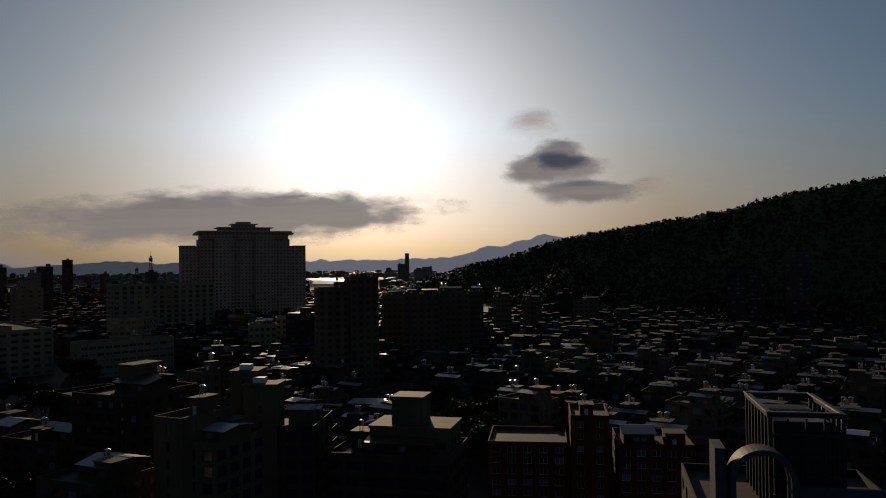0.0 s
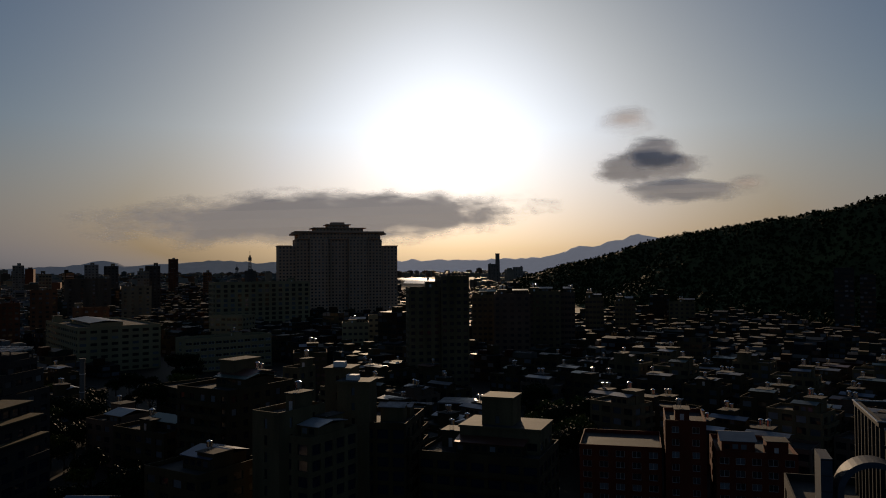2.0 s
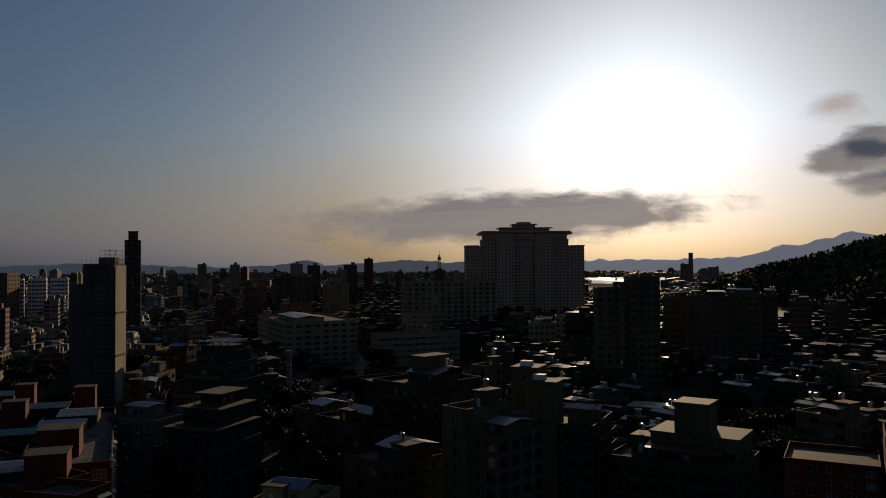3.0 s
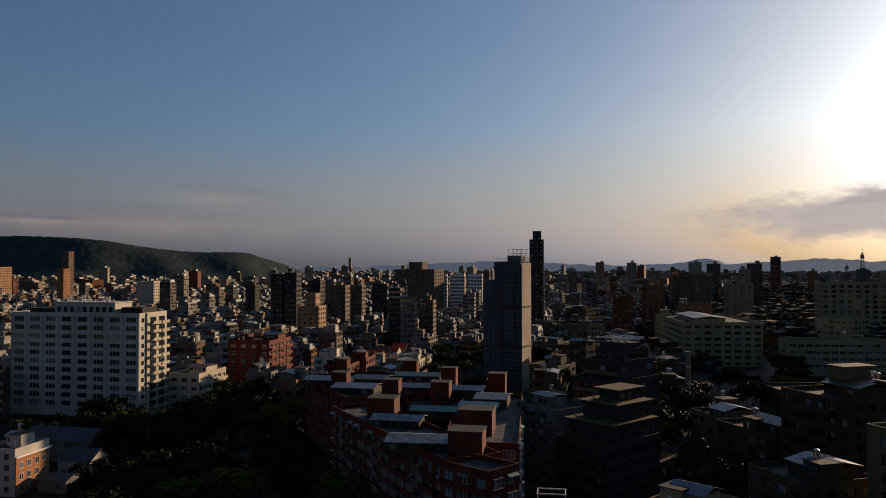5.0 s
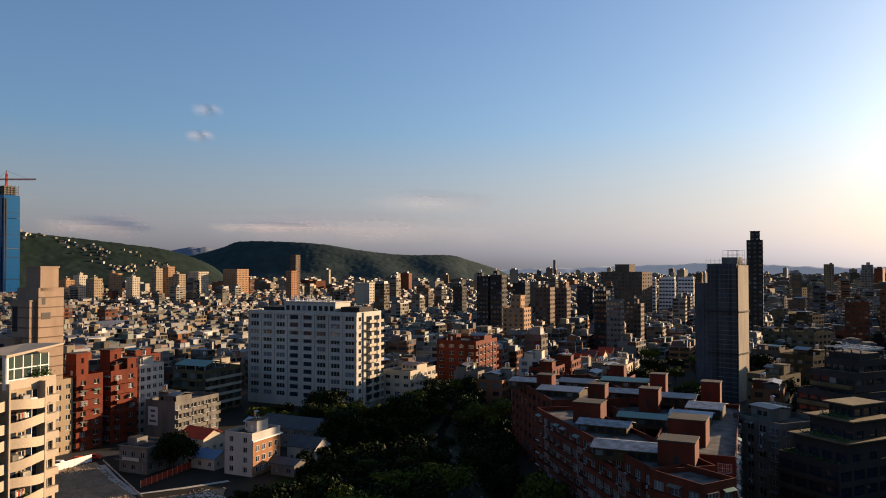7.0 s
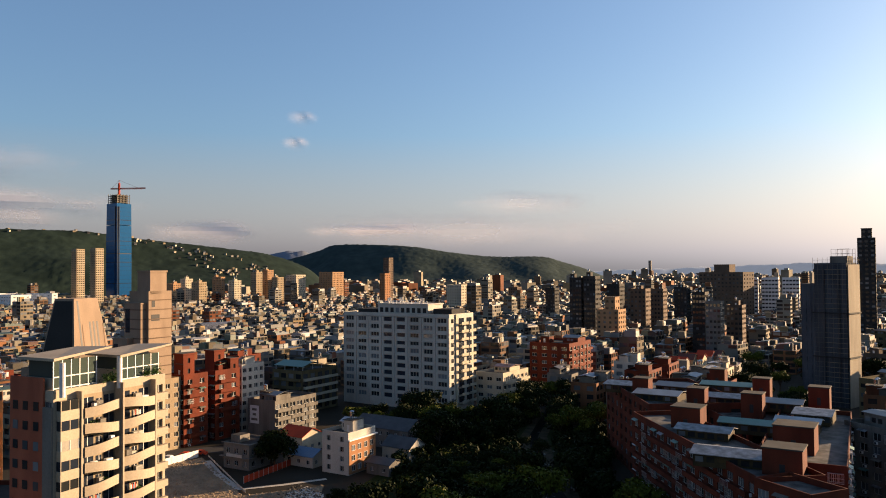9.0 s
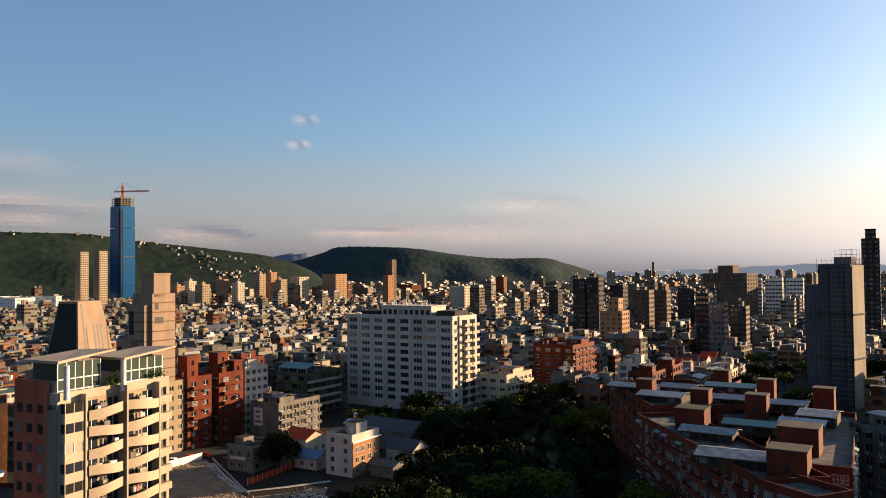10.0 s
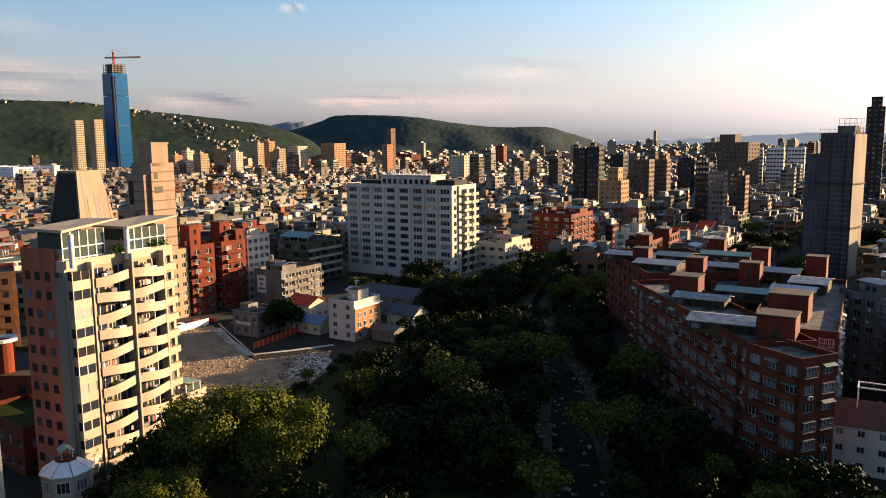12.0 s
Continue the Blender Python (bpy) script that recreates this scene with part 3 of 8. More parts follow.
def grille_mesh():
    def make():
        b = Mesh()
        b.box(-0.3, 0.2, -0.36, -0.343, 0.06, 0.52, "dark")
        return b.data("fan_grille")
    return shared("grille", make)


def awning_mesh(w, m):
    def make():
        b = Mesh()
        b.solid([(-w / 2, 0, 0.25), (w / 2, 0, 0.25), (w / 2, -0.8, -0.1), (-w / 2, -0.8, -0.1), (-w / 2, 0, 0.2), (w / 2, 0, 0.2), (w / 2, -0.8, -0.15), (-w / 2, -0.8, -0.15)],
                [(0, 3, 2, 1), (4, 5, 6, 7), (3, 7, 6, 2), (0, 4, 7, 3), (1, 2, 6, 5)], m)
        return b.data("awning")
    return shared(("awning", round(w, 1), m), make)


def cage_mesh(w, h):
    def make():
        b = Mesh()
        xs = [-w / 2]
        for i in range(9):
            x = -w / 2 + 0.02 + (w - 0.04) * i / 8
            xs += [x + 0.02] if i == 0 else [x - 0.02] if i == 8 else [x - 0.02, x + 0.02]
        xs.append(w / 2)
        b.lattice(xs, [0, 0.05, h * 0.5, h * 0.5 + 0.05, h - 0.05, h], lambda i, j: i % 2 == 0 or j % 2 == 0, -0.5, -0.46, "alu")
        a, k = [(-w / 2, -0.5, 0), (w / 2, -0.5, 0), (w / 2, 0, 0), (-w / 2, 0, 0)], len(b.v)
        for z in (0, h):
            b.solid([(x, y, z) for x, y, _ in a], [(0, 1, 2, 3)], "tin")
        return b.data("window_cage")
    return shared(("cage", round(w, 1), round(h, 1)), make)


def roof_clutter(t, w, d, h, rng, hut="any", sheds=1, tanks=2):
    """Stair hut, sheet-metal sheds and water tanks on a flat roof."""
    hw, hd, hh = min(4.5, w * 0.35), min(5.0, d * 0.45), rng.uniform(2.6, 4.0)
    hx, hy = rng.uniform(0.3, max(0.35, w - hw - 0.4)), rng.uniform(0.4, max(0.45, d - hd - 0.4))
    b = Mesh()
    b.box(hx, hx + hw, hy, hy + hd, h, h + hh, hut, top="roof")
    b.box(hx - 0.25, hx + hw + 0.25, hy - 0.25, hy + hd + 0.25, h + hh, h + hh + 0.18, "roof")
    b.box(hx + hw * 0.35, hx + hw * 0.35 + 0.9, hy - 0.03, hy, h, h + 2.0, "alu")
    part("stair_hut", b, t)
    for i in range(sheds):
        sw, sd, sh = w * rng.uniform(0.35, 0.6), d * rng.uniform(0.35, 0.6), rng.uniform(2.3, 3.0)
        sx, sy = rng.uniform(0.2, w - sw - 0.2), rng.uniform(0.2, d - sd - 0.2)
        b = Mesh()
        b.gable(sx, sx + sw, sy, sy + sd, h + sh, h + sh + rng.uniform(0.4, 1.2), "shed")
        part("shed_roof", b, t)
        b = Mesh()
        b.box(sx + 0.1, sx + sw - 0.1, sy + 0.1, sy + sd - 0.1, h, h + sh - 0.12, hut)
        for k in range(int(sw / 1.8)):
            b.box(sx + 0.5 + k * 1.8, sx + 1.7 + k * 1.8, sy + 0.06, sy + 0.1, h + 0.9, h + 2.0, "glass")
        part("shed_wall", b, t)
    for i in range(tanks):
        b, r = Mesh(), rng.uniform(0.55, 0.8)
        x, y = hx + hw * (0.3 + 0.45 * i), hy + hd * rng.uniform(0.3, 0.7)
        z = h + hh + 0.18
        for dx, dy in ((-1, -1), (1, -1), (1, 1), (-1, 1)):
            b.bar((x + dx * r * 0.6, y + dy * r * 0.6, z), (x + dx * r * 0.6, y + dy * r * 0.6, z + 0.6), 0.04, "alu")
        b.tube(x, y, z + 0.6, z + 0.6 + r * 2.0, r, r, "steel", cap=False)
        b.tube(x, y, z + 0.6 + r * 2.0, z + 0.6 + r * 2.4, r, r * 0.25, "steel")
        part("water_tank", b, t)


def building(name, label, category, A, B, depth, h, storeys, wall="any", cols=(4, 3, 4, 3), ow=1.6, oh=1.5, sill=0.9, windows="each", roof="roof",
             parapet=1.0, balconies=None, clutter=None, seed=1, group="", pan=2, glass="glass", z0=0.0, hut=None, base=0.0, sash="alu", bands=(), fittings=0.0, bar=0.07, loggias=()):
    """A block whose front runs from A to B (left to right for one who looks at it) and which goes back by depth."""
    A, B = Vector((A[0], A[1], 0)), Vector((B[0], B[1], 0))
    w = (B - A).length
    yaw = math.degrees(math.atan2(B.y - A.y, B.x - A.x))
    t = thing(name, label, category, pose(A.x, A.y, z0, 0, 0, yaw), group)
    rng = random.Random(seed)
    sh = (h - base) / storeys
    b = Mesh()
    corners = [Vector((0, 0, 0)), Vector((w, 0, 0)), Vector((w, depth, 0)), Vector((0, depth, 0))]
    holes = []
    if windows == "each":
        cols = (cols[0], cols[1], 0, cols[3])
    for i in range(4):
        o, e = corners[i], corners[(i + 1) % 4]
        u, ln = (e - o).normalized(), (e - o).length
        if base:
            b.face([o, e, e + Vector((0, 0, base)), o + Vector((0, 0, base))], wall)
        cw = ln / max(cols[i], 1)
        hs = facade(b, o, u, ln, base, storeys, sh, cols[i], min(ow, cw * 0.82), oh, sill, wall)
        holes += [(m, hh, min(ow, cw * 0.82), i, k, c, cw) for m, hh, k, c in hs]
    # parapet and roof
    o_, i_ = [(0, 0), (w, 0), (w, depth), (0, depth)], [(0.2, 0.2), (w - 0.2, 0.2), (w - 0.2, depth - 0.2), (0.2, depth - 0.2)]
    ring = [(*q, h) for q in o_] + [(*q, h + parapet) for q in o_] + [(*q, h + parapet) for q in i_] + [(*q, h) for q in i_]
    b.solid(ring, [f for k in range(4) for f in ((k, (k + 1) % 4, 4 + (k + 1) % 4, 4 + k), (4 + k, 4 + (k + 1) % 4, 8 + (k + 1) % 4, 8 + k), (8 + k, 8 + (k + 1) % 4, 12 + (k + 1) % 4, 12 + k))], wall)
    part("wall", b, t)
    r = Mesh()
    r.box(0.2, w - 0.2, 0.2, depth - 0.2, h - 0.2, h + 0.05, roof)
    part("roof", r, t)
    if windows == "each":
        for m, hh, ww, i, k, c, cw in holes:
            # loggia columns get a dark pane that stands for their shaded depth
            void = i == 0 and c in loggias
            window_part(t, window_mesh(ww, hh, 1 if void else pan, sash, "darkglass" if void else glass, bar), m)
    else:
        g = Mesh()
        for m, hh, ww, i, k, c, cw in holes:
            g.face([m @ Vector(q) for q in ((-ww / 2, 0.06, 0), (ww / 2, 0.06, 0), (ww / 2, 0.06, hh), (-ww / 2, 0.06, hh))], glass)
        part("glazing", g, t, kind="stuff")
    for face, bwall in bands:
        ln = w if face % 2 == 0 else depth
        key = ("band", bwall, round(ln, 1))
        if key not in WINDOWS:
            WINDOWS[key] = balcony_mesh(ln * 0.92, 1.1, 0.95, bwall)
        m0 = (pose(w / 2, 0, 0), pose(w, depth / 2, 0, 0, 0, 90), pose(w / 2, depth, 0, 0, 0, 180), pose(0, depth / 2, 0, 0, 0, 270))[face]
        for k in range(1, storeys):
            part("balcony", WINDOWS[key], t, m=m0 @ pose(0, -0.004, base + k * sh + 0.1))
    for face, every, bw, bwall, rail in balconies or ():
        for m, hh, ww, i, k, c, cw in holes:
            if i == face and c % every == 0 and k > 0:
                me = WINDOWS.setdefault(("b", bwall, round(min(bw, cw * every * 0.96), 1), rail), None) or WINDOWS.update({("b", bwall, round(min(bw, cw * every * 0.96), 1), rail): balcony_mesh(min(bw, cw * every * 0.96), wall=bwall, rail=rail)}) or WINDOWS[("b", bwall, round(min(bw, cw * every * 0.96), 1), rail)]
                off = cw * (every - 1) / 2
                part("balcony", me, t, m=m @ pose(off, -0.17, -sill))
    for m, hh, ww, i, k, c, cw in holes if fittings else ():
        q = rng.random()
        if q < fittings:
            unit = part("air_conditioner", ac_mesh(), t, m=m @ pose(rng.uniform(-0.3, 0.3) * ww, -0.19, -0.72))
            part("fan_grille", grille_mesh(), unit)
        elif q < fittings * 1.8:
            part("awning", awning_mesh(ww + 0.4, rng.choice(("green", "tin", "grey", "green"))), t, m=m @ pose(0, -0.18, hh))
        elif q < fittings * 2.6:
            part("window_cage", cage_mesh(ww + 0.3, hh + 0.2), t, m=m @ pose(0, -0.18, -0.1))
    if clutter is not None:
        roof_clutter(t, w, depth, h + 0.05, rng, hut or wall, *clutter)
    return t


def corner_building(name, label, category, Mpt, yaw, wl, wr, h, storeys, **kw):
    """The same by its nearest corner: wl is the face to the left of it, wr the one to the right."""
    u = Vector((math.cos(radians(yaw)), math.sin(radians(yaw)), 0))
    return building(name, label, category, Mpt - u * wl, Mpt, wr, h, storeys, **kw)


def block_part(t, name, x0, x1, y0, y1, z0, z1, wall, cols=(2, 2, 2, 2), ow=1.6, glass="glass", label=""):
    """A further block of a building, in the building's own axes."""
    b, g = Mesh(), Mesh()
    n = max(1, int((z1 - z0) / 3.2))
    cs = [Vector((x0, y0, 0)), Vector((x1, y0, 0)), Vector((x1, y1, 0)), Vector((x0, y1, 0))]
    for i in range(4):
        o, e = cs[i], cs[(i + 1) % 4]
        ln = (e - o).length
        for m, hh, k, c in facade(b, o, (e - o).normalized(), ln, z0, n, (z1 - z0) / n, cols[i], min(ow, 0.8 * ln / max(cols[i], 1)), 1.6, 0.8, wall):
            ww = min(ow, 0.8 * ln / cols[i])
            g.face([m @ Vector(q) for q in ((-ww / 2, 0.06, 0), (ww / 2, 0.06, 0), (ww / 2, 0.06, hh), (-ww / 2, 0.06, hh))], glass)
    b.box(x0 - 0.25, x1 + 0.25, y0 - 0.25, y1 + 0.25, z1, z1 + 0.5, wall, top="roof")
    part(name, b, t, label)
    if g.f:
        part(name + "_glazing", g, t, kind="stuff")


# ---- ground ----
def disc(name, r, z, material, n=96, c=(0, 0)):
    b = Mesh()
    b.face([(c[0] + r * math.cos(2 * math.pi * i / n), c[1] + r * math.sin(2 * math.pi * i / n), z) for i in range(n)], material)
    return new(name, b.data(name))


tagged(disc("ground", 4900, 0, "cityground"), "dusty grey city ground with lanes between the houses", "ground", kind="structure")


def strip(name, pts, width, z, material, label, category):
    """A ribbon along a polyline."""
    b = Mesh()
    v = [Vector((x, y, 0)) for x, y in pts]
    rows = []
    for i, p in enumerate(v):
        d = (v[min(i + 1, len(v) - 1)] - v[max(i - 1, 0)]).normalized()
        s = Vector((-d.y, d.x, 0))
        wi = width[i] if isinstance(width, (list, tuple)) else width
        rows.append((p - s * wi / 2, p + s * wi / 2))
    for (a, c), (e, f) in zip(rows, rows[1:]):
        b.face([(*a.xy, z), (*e.xy, z), (*f.xy, z), (*c.xy, z)], material)
    return tagged(new(name, b.data(name)), label, category, kind="structure")


def area(name, pts, z, material, label, category):
    b = Mesh()
    b.face([(x, y, z) for x, y in pts], material)
    return tagged(new(name, b.data(name)), label, category, kind="structure")


PARK = [(-60, -30), (-160, -6), (-182, 20), (-206, 44), (-250, 78), (-285, 112), (-288, 150), (-250, 142), (-205, 118), (-165, 96), (-110, 88), (-60, 90)]
area("park_ground", PARK, 0.02, "grass", "dark grassy park ground under the trees", "ground")
LOT = [(-243, -12), (-252, 4), (-228, 9), (-206, 13), (-208, 34), (-190, 30), (-180, 24), (-176, 6), (-178, -8), (-205, -16)]
area("sandy_lot", LOT, 0.05, "sand", "bare sandy building lot with tyre marks", "lot")
STREAM = [(-70, 40), (-95, 52), (-122, 64), (-140, 72), (-158, 81), (-180, 88), (-208, 97), (-245, 112), (-290, 140)]
strip("stream_bank", STREAM, [17, 16, 15, 14.5, 14, 12, 10, 9, 8], 0.05, "bank", "stony brown stream bank strewn with rocks", "bank")

# ---- city fill ----
GRID = 130.0
KEEP_OUT = []


def keep(x, y, r):
    KEEP_OUT.append((x, y, r))
def keep_line(a, b, r, n=6):
    for i in range(n + 1):
        keep(a[0] + (b[0] - a[0]) * i / n, a[1] + (b[1] - a[1]) * i / n, r)


def inside(x, y, poly):
    hit = False
    for (x0, y0), (x1, y1) in zip(poly, poly[1:] + poly[:1]):
        if (y0 > y) != (y1 > y) and x < (x1 - x0) * (y - y0) / (y1 - y0) + x0:
            hit = not hit
    return hit


def U(yaw):
    return Vector((math.cos(radians(yaw)), math.sin(radians(yaw)), 0))


# ---- the stream ----
def water_mat(name, gloss, foam):
    m = bpy.data.materials.new(name)
    m.use_nodes = True
    N, L = m.node_tree.nodes, m.node_tree.links
    b = N["Principled BSDF"]
    b.inputs["Roughness"].default_value = 0.25
    b.inputs["Specular IOR Level"].default_value = gloss
    geo, n, big = N.new("ShaderNodeNewGeometry"), N.new("ShaderNodeTexNoise"), N.new("ShaderNodeTexNoise")
    n.inputs["Scale"].default_value, n.inputs["Detail"].default_value = 1.3, 6
    big.inputs["Scale"].default_value, big.inputs["Detail"].default_value = 0.45, 8
    L.new(geo.outputs["Position"], n.inputs["Vector"])
    L.new(geo.outputs["Position"], big.inputs["Vector"])
    cr = N.new("ShaderNodeValToRGB")
    e = cr.color_ramp.elements
    e[0].position, e[0].color = foam, (0.005, 0.007, 0.006, 1)
    e[1].position, e[1].color = foam + 0.07, (0.15, 0.16, 0.16, 1)
    L.new(big.outputs["Fac"], cr.inputs["Fac"])
    L.new(cr.outputs["Color"], b.inputs["Base Color"])
    bp = N.new("ShaderNodeBump")
    bp.inputs["Strength"].default_value, bp.inputs["Distance"].default_value = 0.5, 0.15
    L.new(n.outputs["Fac"], bp.inputs["Height"])
    L.new(bp.outputs["Normal"], b.inputs["Normal"])
    if gloss < 0.1:
        b.inputs["IOR"].default_value, b.inputs["Roughness"].default_value = 1.12, 0.4
    return m


M["water"] = water_mat("river_water", 0.3, 0.9)
M["rapids"] = water_mat("stream_water", 0.02, 0.64)
strip("stream", STREAM, [9, 8.5, 8, 7.5, 7, 5, 4, 3, 3], 0.09, "rapids", "shallow rippling stream between wooded banks", "stream")
rng = random.Random(5)


def boulder_mesh(seed):
    bm = bmesh.new()
    bmesh.ops.create_icosphere(bm, subdivisions=1, radius=1)
    for v in bm.verts:
        v.co *= 0.75 + 0.5 * noise.noise(v.co * 1.3 + Vector((seed * 7, 0, 0)))
        v.co.z *= 0.6
    me = bpy.data.meshes.new("boulder")
    bm.to_mesh(me)
    bm.free()
    me.materials.append(M["rock"])
    return me


boulders = [boulder_mesh(i) for i in range(4)]
for i in range(160):
    k = rng.uniform(0.6, 6.5)
    a, b = Vector(STREAM[int(k)]), Vector(STREAM[int(k) + 1])
    p, d = a.lerp(b, k % 1), (b - a).normalized()
    side = rng.choice((-1, 1)) * rng.uniform(1.5, 7.5)
    s = rng.uniform(0.3, 0.95)
    ob = new("boulder", boulders[i % 4])
    ob.matrix_basis = pose(p.x - d.y * side, p.y + d.x * side, 0.05 + s * 0.25, 0, 0, rng.uniform(0, 360)) @ Matrix.Diagonal((s, s, s, 1))
    tagged(ob, "grey rounded boulder on the stream bank", "rock", "stream boulders")


# ---- trees ----
def tree_proto(seed, h, r, leaves, leaf=0.55, mat_leaf="leaf", trunk=0.35):
    rg = random.Random(seed)
    b = Mesh()
    fork = h * 0.38
    b.bar((0, 0, -0.3), (0.1 * r * 0.3, 0, fork), trunk, "bark", 8, trunk * 0.7)
    clumps = []
    for i in range(7):
        a, e = i * 2.4 + rg.uniform(-0.4, 0.4), rg.uniform(0.35, 1.2)
        ln = r * rg.uniform(0.5, 0.85)
        q = Vector((math.cos(a) * math.cos(e) * ln, math.sin(a) * math.cos(e) * ln, fork + math.sin(e) * (h - fork) * 0.75))
        b.bar((0, 0, fork * 0.85), q, trunk * 0.45, "bark", 5, trunk * 0.12)
        clumps.append((q, r * rg.uniform(0.35, 0.55)))
        for j in range(3):
            q2 = q + Vector((rg.uniform(-1, 1), rg.uniform(-1, 1), rg.uniform(-0.3, 0.8))) * r * 0.4
            b.bar(q, q2, trunk * 0.14, "bark", 4, trunk * 0.05)
            clumps.append((q2, r * rg.uniform(0.22, 0.38)))
    c = Mesh()
    for i in range(leaves):
        q, cr = clumps[rg.randrange(len(clumps))]
        d = Vector((rg.gauss(0, 1), rg.gauss(0, 1), rg.gauss(0, 0.8) + 0.15)).normalized()
        p = q + Vector((d.x, d.y, d.z * 0.8)) * cr * min(1.25, abs(rg.gauss(0.85, 0.22)))
        nrm = (d + Vector((rg.uniform(-1, 1), rg.uniform(-1, 1), rg.uniform(-0.6, 1))) * 0.7).normalized()
        x = nrm.orthogonal().normalized()
        x = (x * math.cos(i) + nrm.cross(x) * math.sin(i))
        y = nrm.cross(x)
        s = leaf * rg.uniform(0.6, 1.3)
        c.face([p - x * s * 0.5, p - y * s * 0.32 + nrm * 0.05, p + x * s * 0.5, p + y * s * 0.32 + nrm * 0.05], mat_leaf)
    return b.data("trunk"), c.data("crown")


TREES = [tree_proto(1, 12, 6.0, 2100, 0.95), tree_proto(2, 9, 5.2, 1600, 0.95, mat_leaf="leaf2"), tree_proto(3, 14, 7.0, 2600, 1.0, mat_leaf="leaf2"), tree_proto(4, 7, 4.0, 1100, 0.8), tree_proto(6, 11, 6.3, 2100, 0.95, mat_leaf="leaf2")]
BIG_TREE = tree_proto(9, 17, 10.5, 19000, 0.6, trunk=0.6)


def tree(p, kind, s, label, group, spin, name="tree"):
    t = thing(name, label, name, pose(p[0], p[1], p[2] if len(p) > 2 else 0, 0, 0, spin) @ Matrix.Diagonal((s, s, s, 1)), group)
    tr, cr = kind
    part("trunk", tr, t)
    part("crown", cr, t)
    return t


rng = random.Random(11)
for az, d, s in ((88.3, 128, 1.0), (84.4, 124, 0.85), (93.6, 112, 0.58)):
    tree(P(az, d), BIG_TREE, s, "broad leafy park tree catching low evening sun", "park trees", rng.uniform(0, 360))
spots = []
tries = 0
while len(spots) < 150 and tries < 9000:
    tries += 1
    x, y = rng.uniform(-290, -75), rng.uniform(-20, 145)
    if not inside(x, y, PARK) or math.hypot(x, y) < 84:
        continue
    if min((Vector((x, y)) - Vector(STREAM[i]).lerp(Vector(STREAM[i + 1]), k / 4)).length for i in range(len(STREAM) - 1) for k in range(5)) < (5.2 if x > -190 else 3.6):
        continue
    if inside(x, y, [(-98, 14), (-122, 14), (-122, 34), (-98, 34)]) or any((x - a) ** 2 + (y - b) ** 2 < (4.3 if math.hypot(x, y) < 140 else 5.2) ** 2 for a, b in spots):
        continue
    az_ = math.degrees(math.atan2(-x, y))
    if az_ > 79.0 and math.hypot(x, y) > 138 or 75.5 < az_ and math.hypot(x, y) > 172:
        continue
    spots.append((x, y))
    low = 0.42 if -226 < x < -184 and 44 < y < 124 else 1.0
    tree((x, y), TREES[rng.randrange(5)], low * rng.uniform(0.7, 1.05) * (0.72 if math.hypot(x, y) < 120 else 1), "dense dark green tree in the riverside park", "park trees", rng.uniform(0, 360))



def undergrowth(count, seed):
    """Bushes that close the gaps between the park trees: many small clumps of leaf blades."""
    rg, m = random.Random(seed), Mesh()
    line = [Vector(STREAM[i]).lerp(Vector(STREAM[i + 1]), k / 4) for i in range(len(STREAM) - 1) for k in range(5)]
    while count:
        x, y = rg.uniform(-286, -80), rg.uniform(0, 146)
        d, az_ = math.hypot(x, y), math.degrees(math.atan2(-x, y))
        if not inside(x, y, PARK) or d < 118 or az_ > 79.5 or az_ > 75.5 and d > 172:
            continue
        if min((Vector((x, y)) - q).length for q in line) < 7.0:
            continue
        count -= 1
        s, h = rg.uniform(0.9, 2.0), rg.uniform(0.3, 3.4)
        for k in range(22):
            n = Vector((rg.gauss(0, 1), rg.gauss(0, 1), rg.gauss(0.3, 0.8))).normalized()
            p = Vector((x, y, h + 0.4)) + Vector((n.x * s, n.y * s, n.z * s * 0.8))
            u = (n + Vector((rg.uniform(-1, 1), rg.uniform(-1, 1), rg.uniform(-1, 1))) * 0.8).normalized().orthogonal().normalized() * 0.55
            v = n.cross(u).normalized() * 0.34
            p.z = max(p.z, 0.25)
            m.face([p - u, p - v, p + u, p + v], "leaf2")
    tagged(new("undergrowth", m.data("undergrowth")), "dense dark bushes between the park trees", "bushes", kind="stuff")


undergrowth(3000, 17)


def park_lamp(p):
    t = thing("park_lamp", "white park lamp on a slim post", "lamp", pose(p.x, p.y, 0.02), "park lamps")
    b = Mesh()
    b.tube(0, 0, 0, 4.2, 0.07, 0.05, "whitepaint", 8)
    part("post", b, t)
    b = Mesh()
    b.tube(0, 0, 4.2, 4.55, 0.1, 0.28, "whitepaint", 10)
    b.tube(0, 0, 4.55, 4.7, 0.28, 0.12, "whitepaint", 10)
    part("lamp_head", b, t)


for az, d in ((80.0, 134), (74.6, 138), (84.6, 110), (87.6, 106)):
    park_lamp(P(az, d))
strip("park_path", [(-62, -4), (-92, 4), (-110, 8), (-128, 6)], 2.6, 0.06, "bank", "narrow earth path across the park", "path")

for i, (az, d) in enumerate(((80.6, 186), (81.6, 178), (83.0, 171), (84.6, 166), (86.0, 168), (87.6, 172), (79.6, 192), (82.4, 183), (80.0, 172), (78.6, 180), (79.0, 166), (77.4, 176))):
    tree(P(az, d), TREES[(1, 3)[i % 2]], 0.34 + 0.05 * (i % 4), "small shrub at the edge of the sandy lot", "lot shrubs", i * 47, "shrub")
area("rubble_patch", [(-209, 30), (-199, 33), (-184, 26), (-188, 19), (-204, 24)], 0.08, "white", "pale broken concrete at the edge of the lot", "rubble")

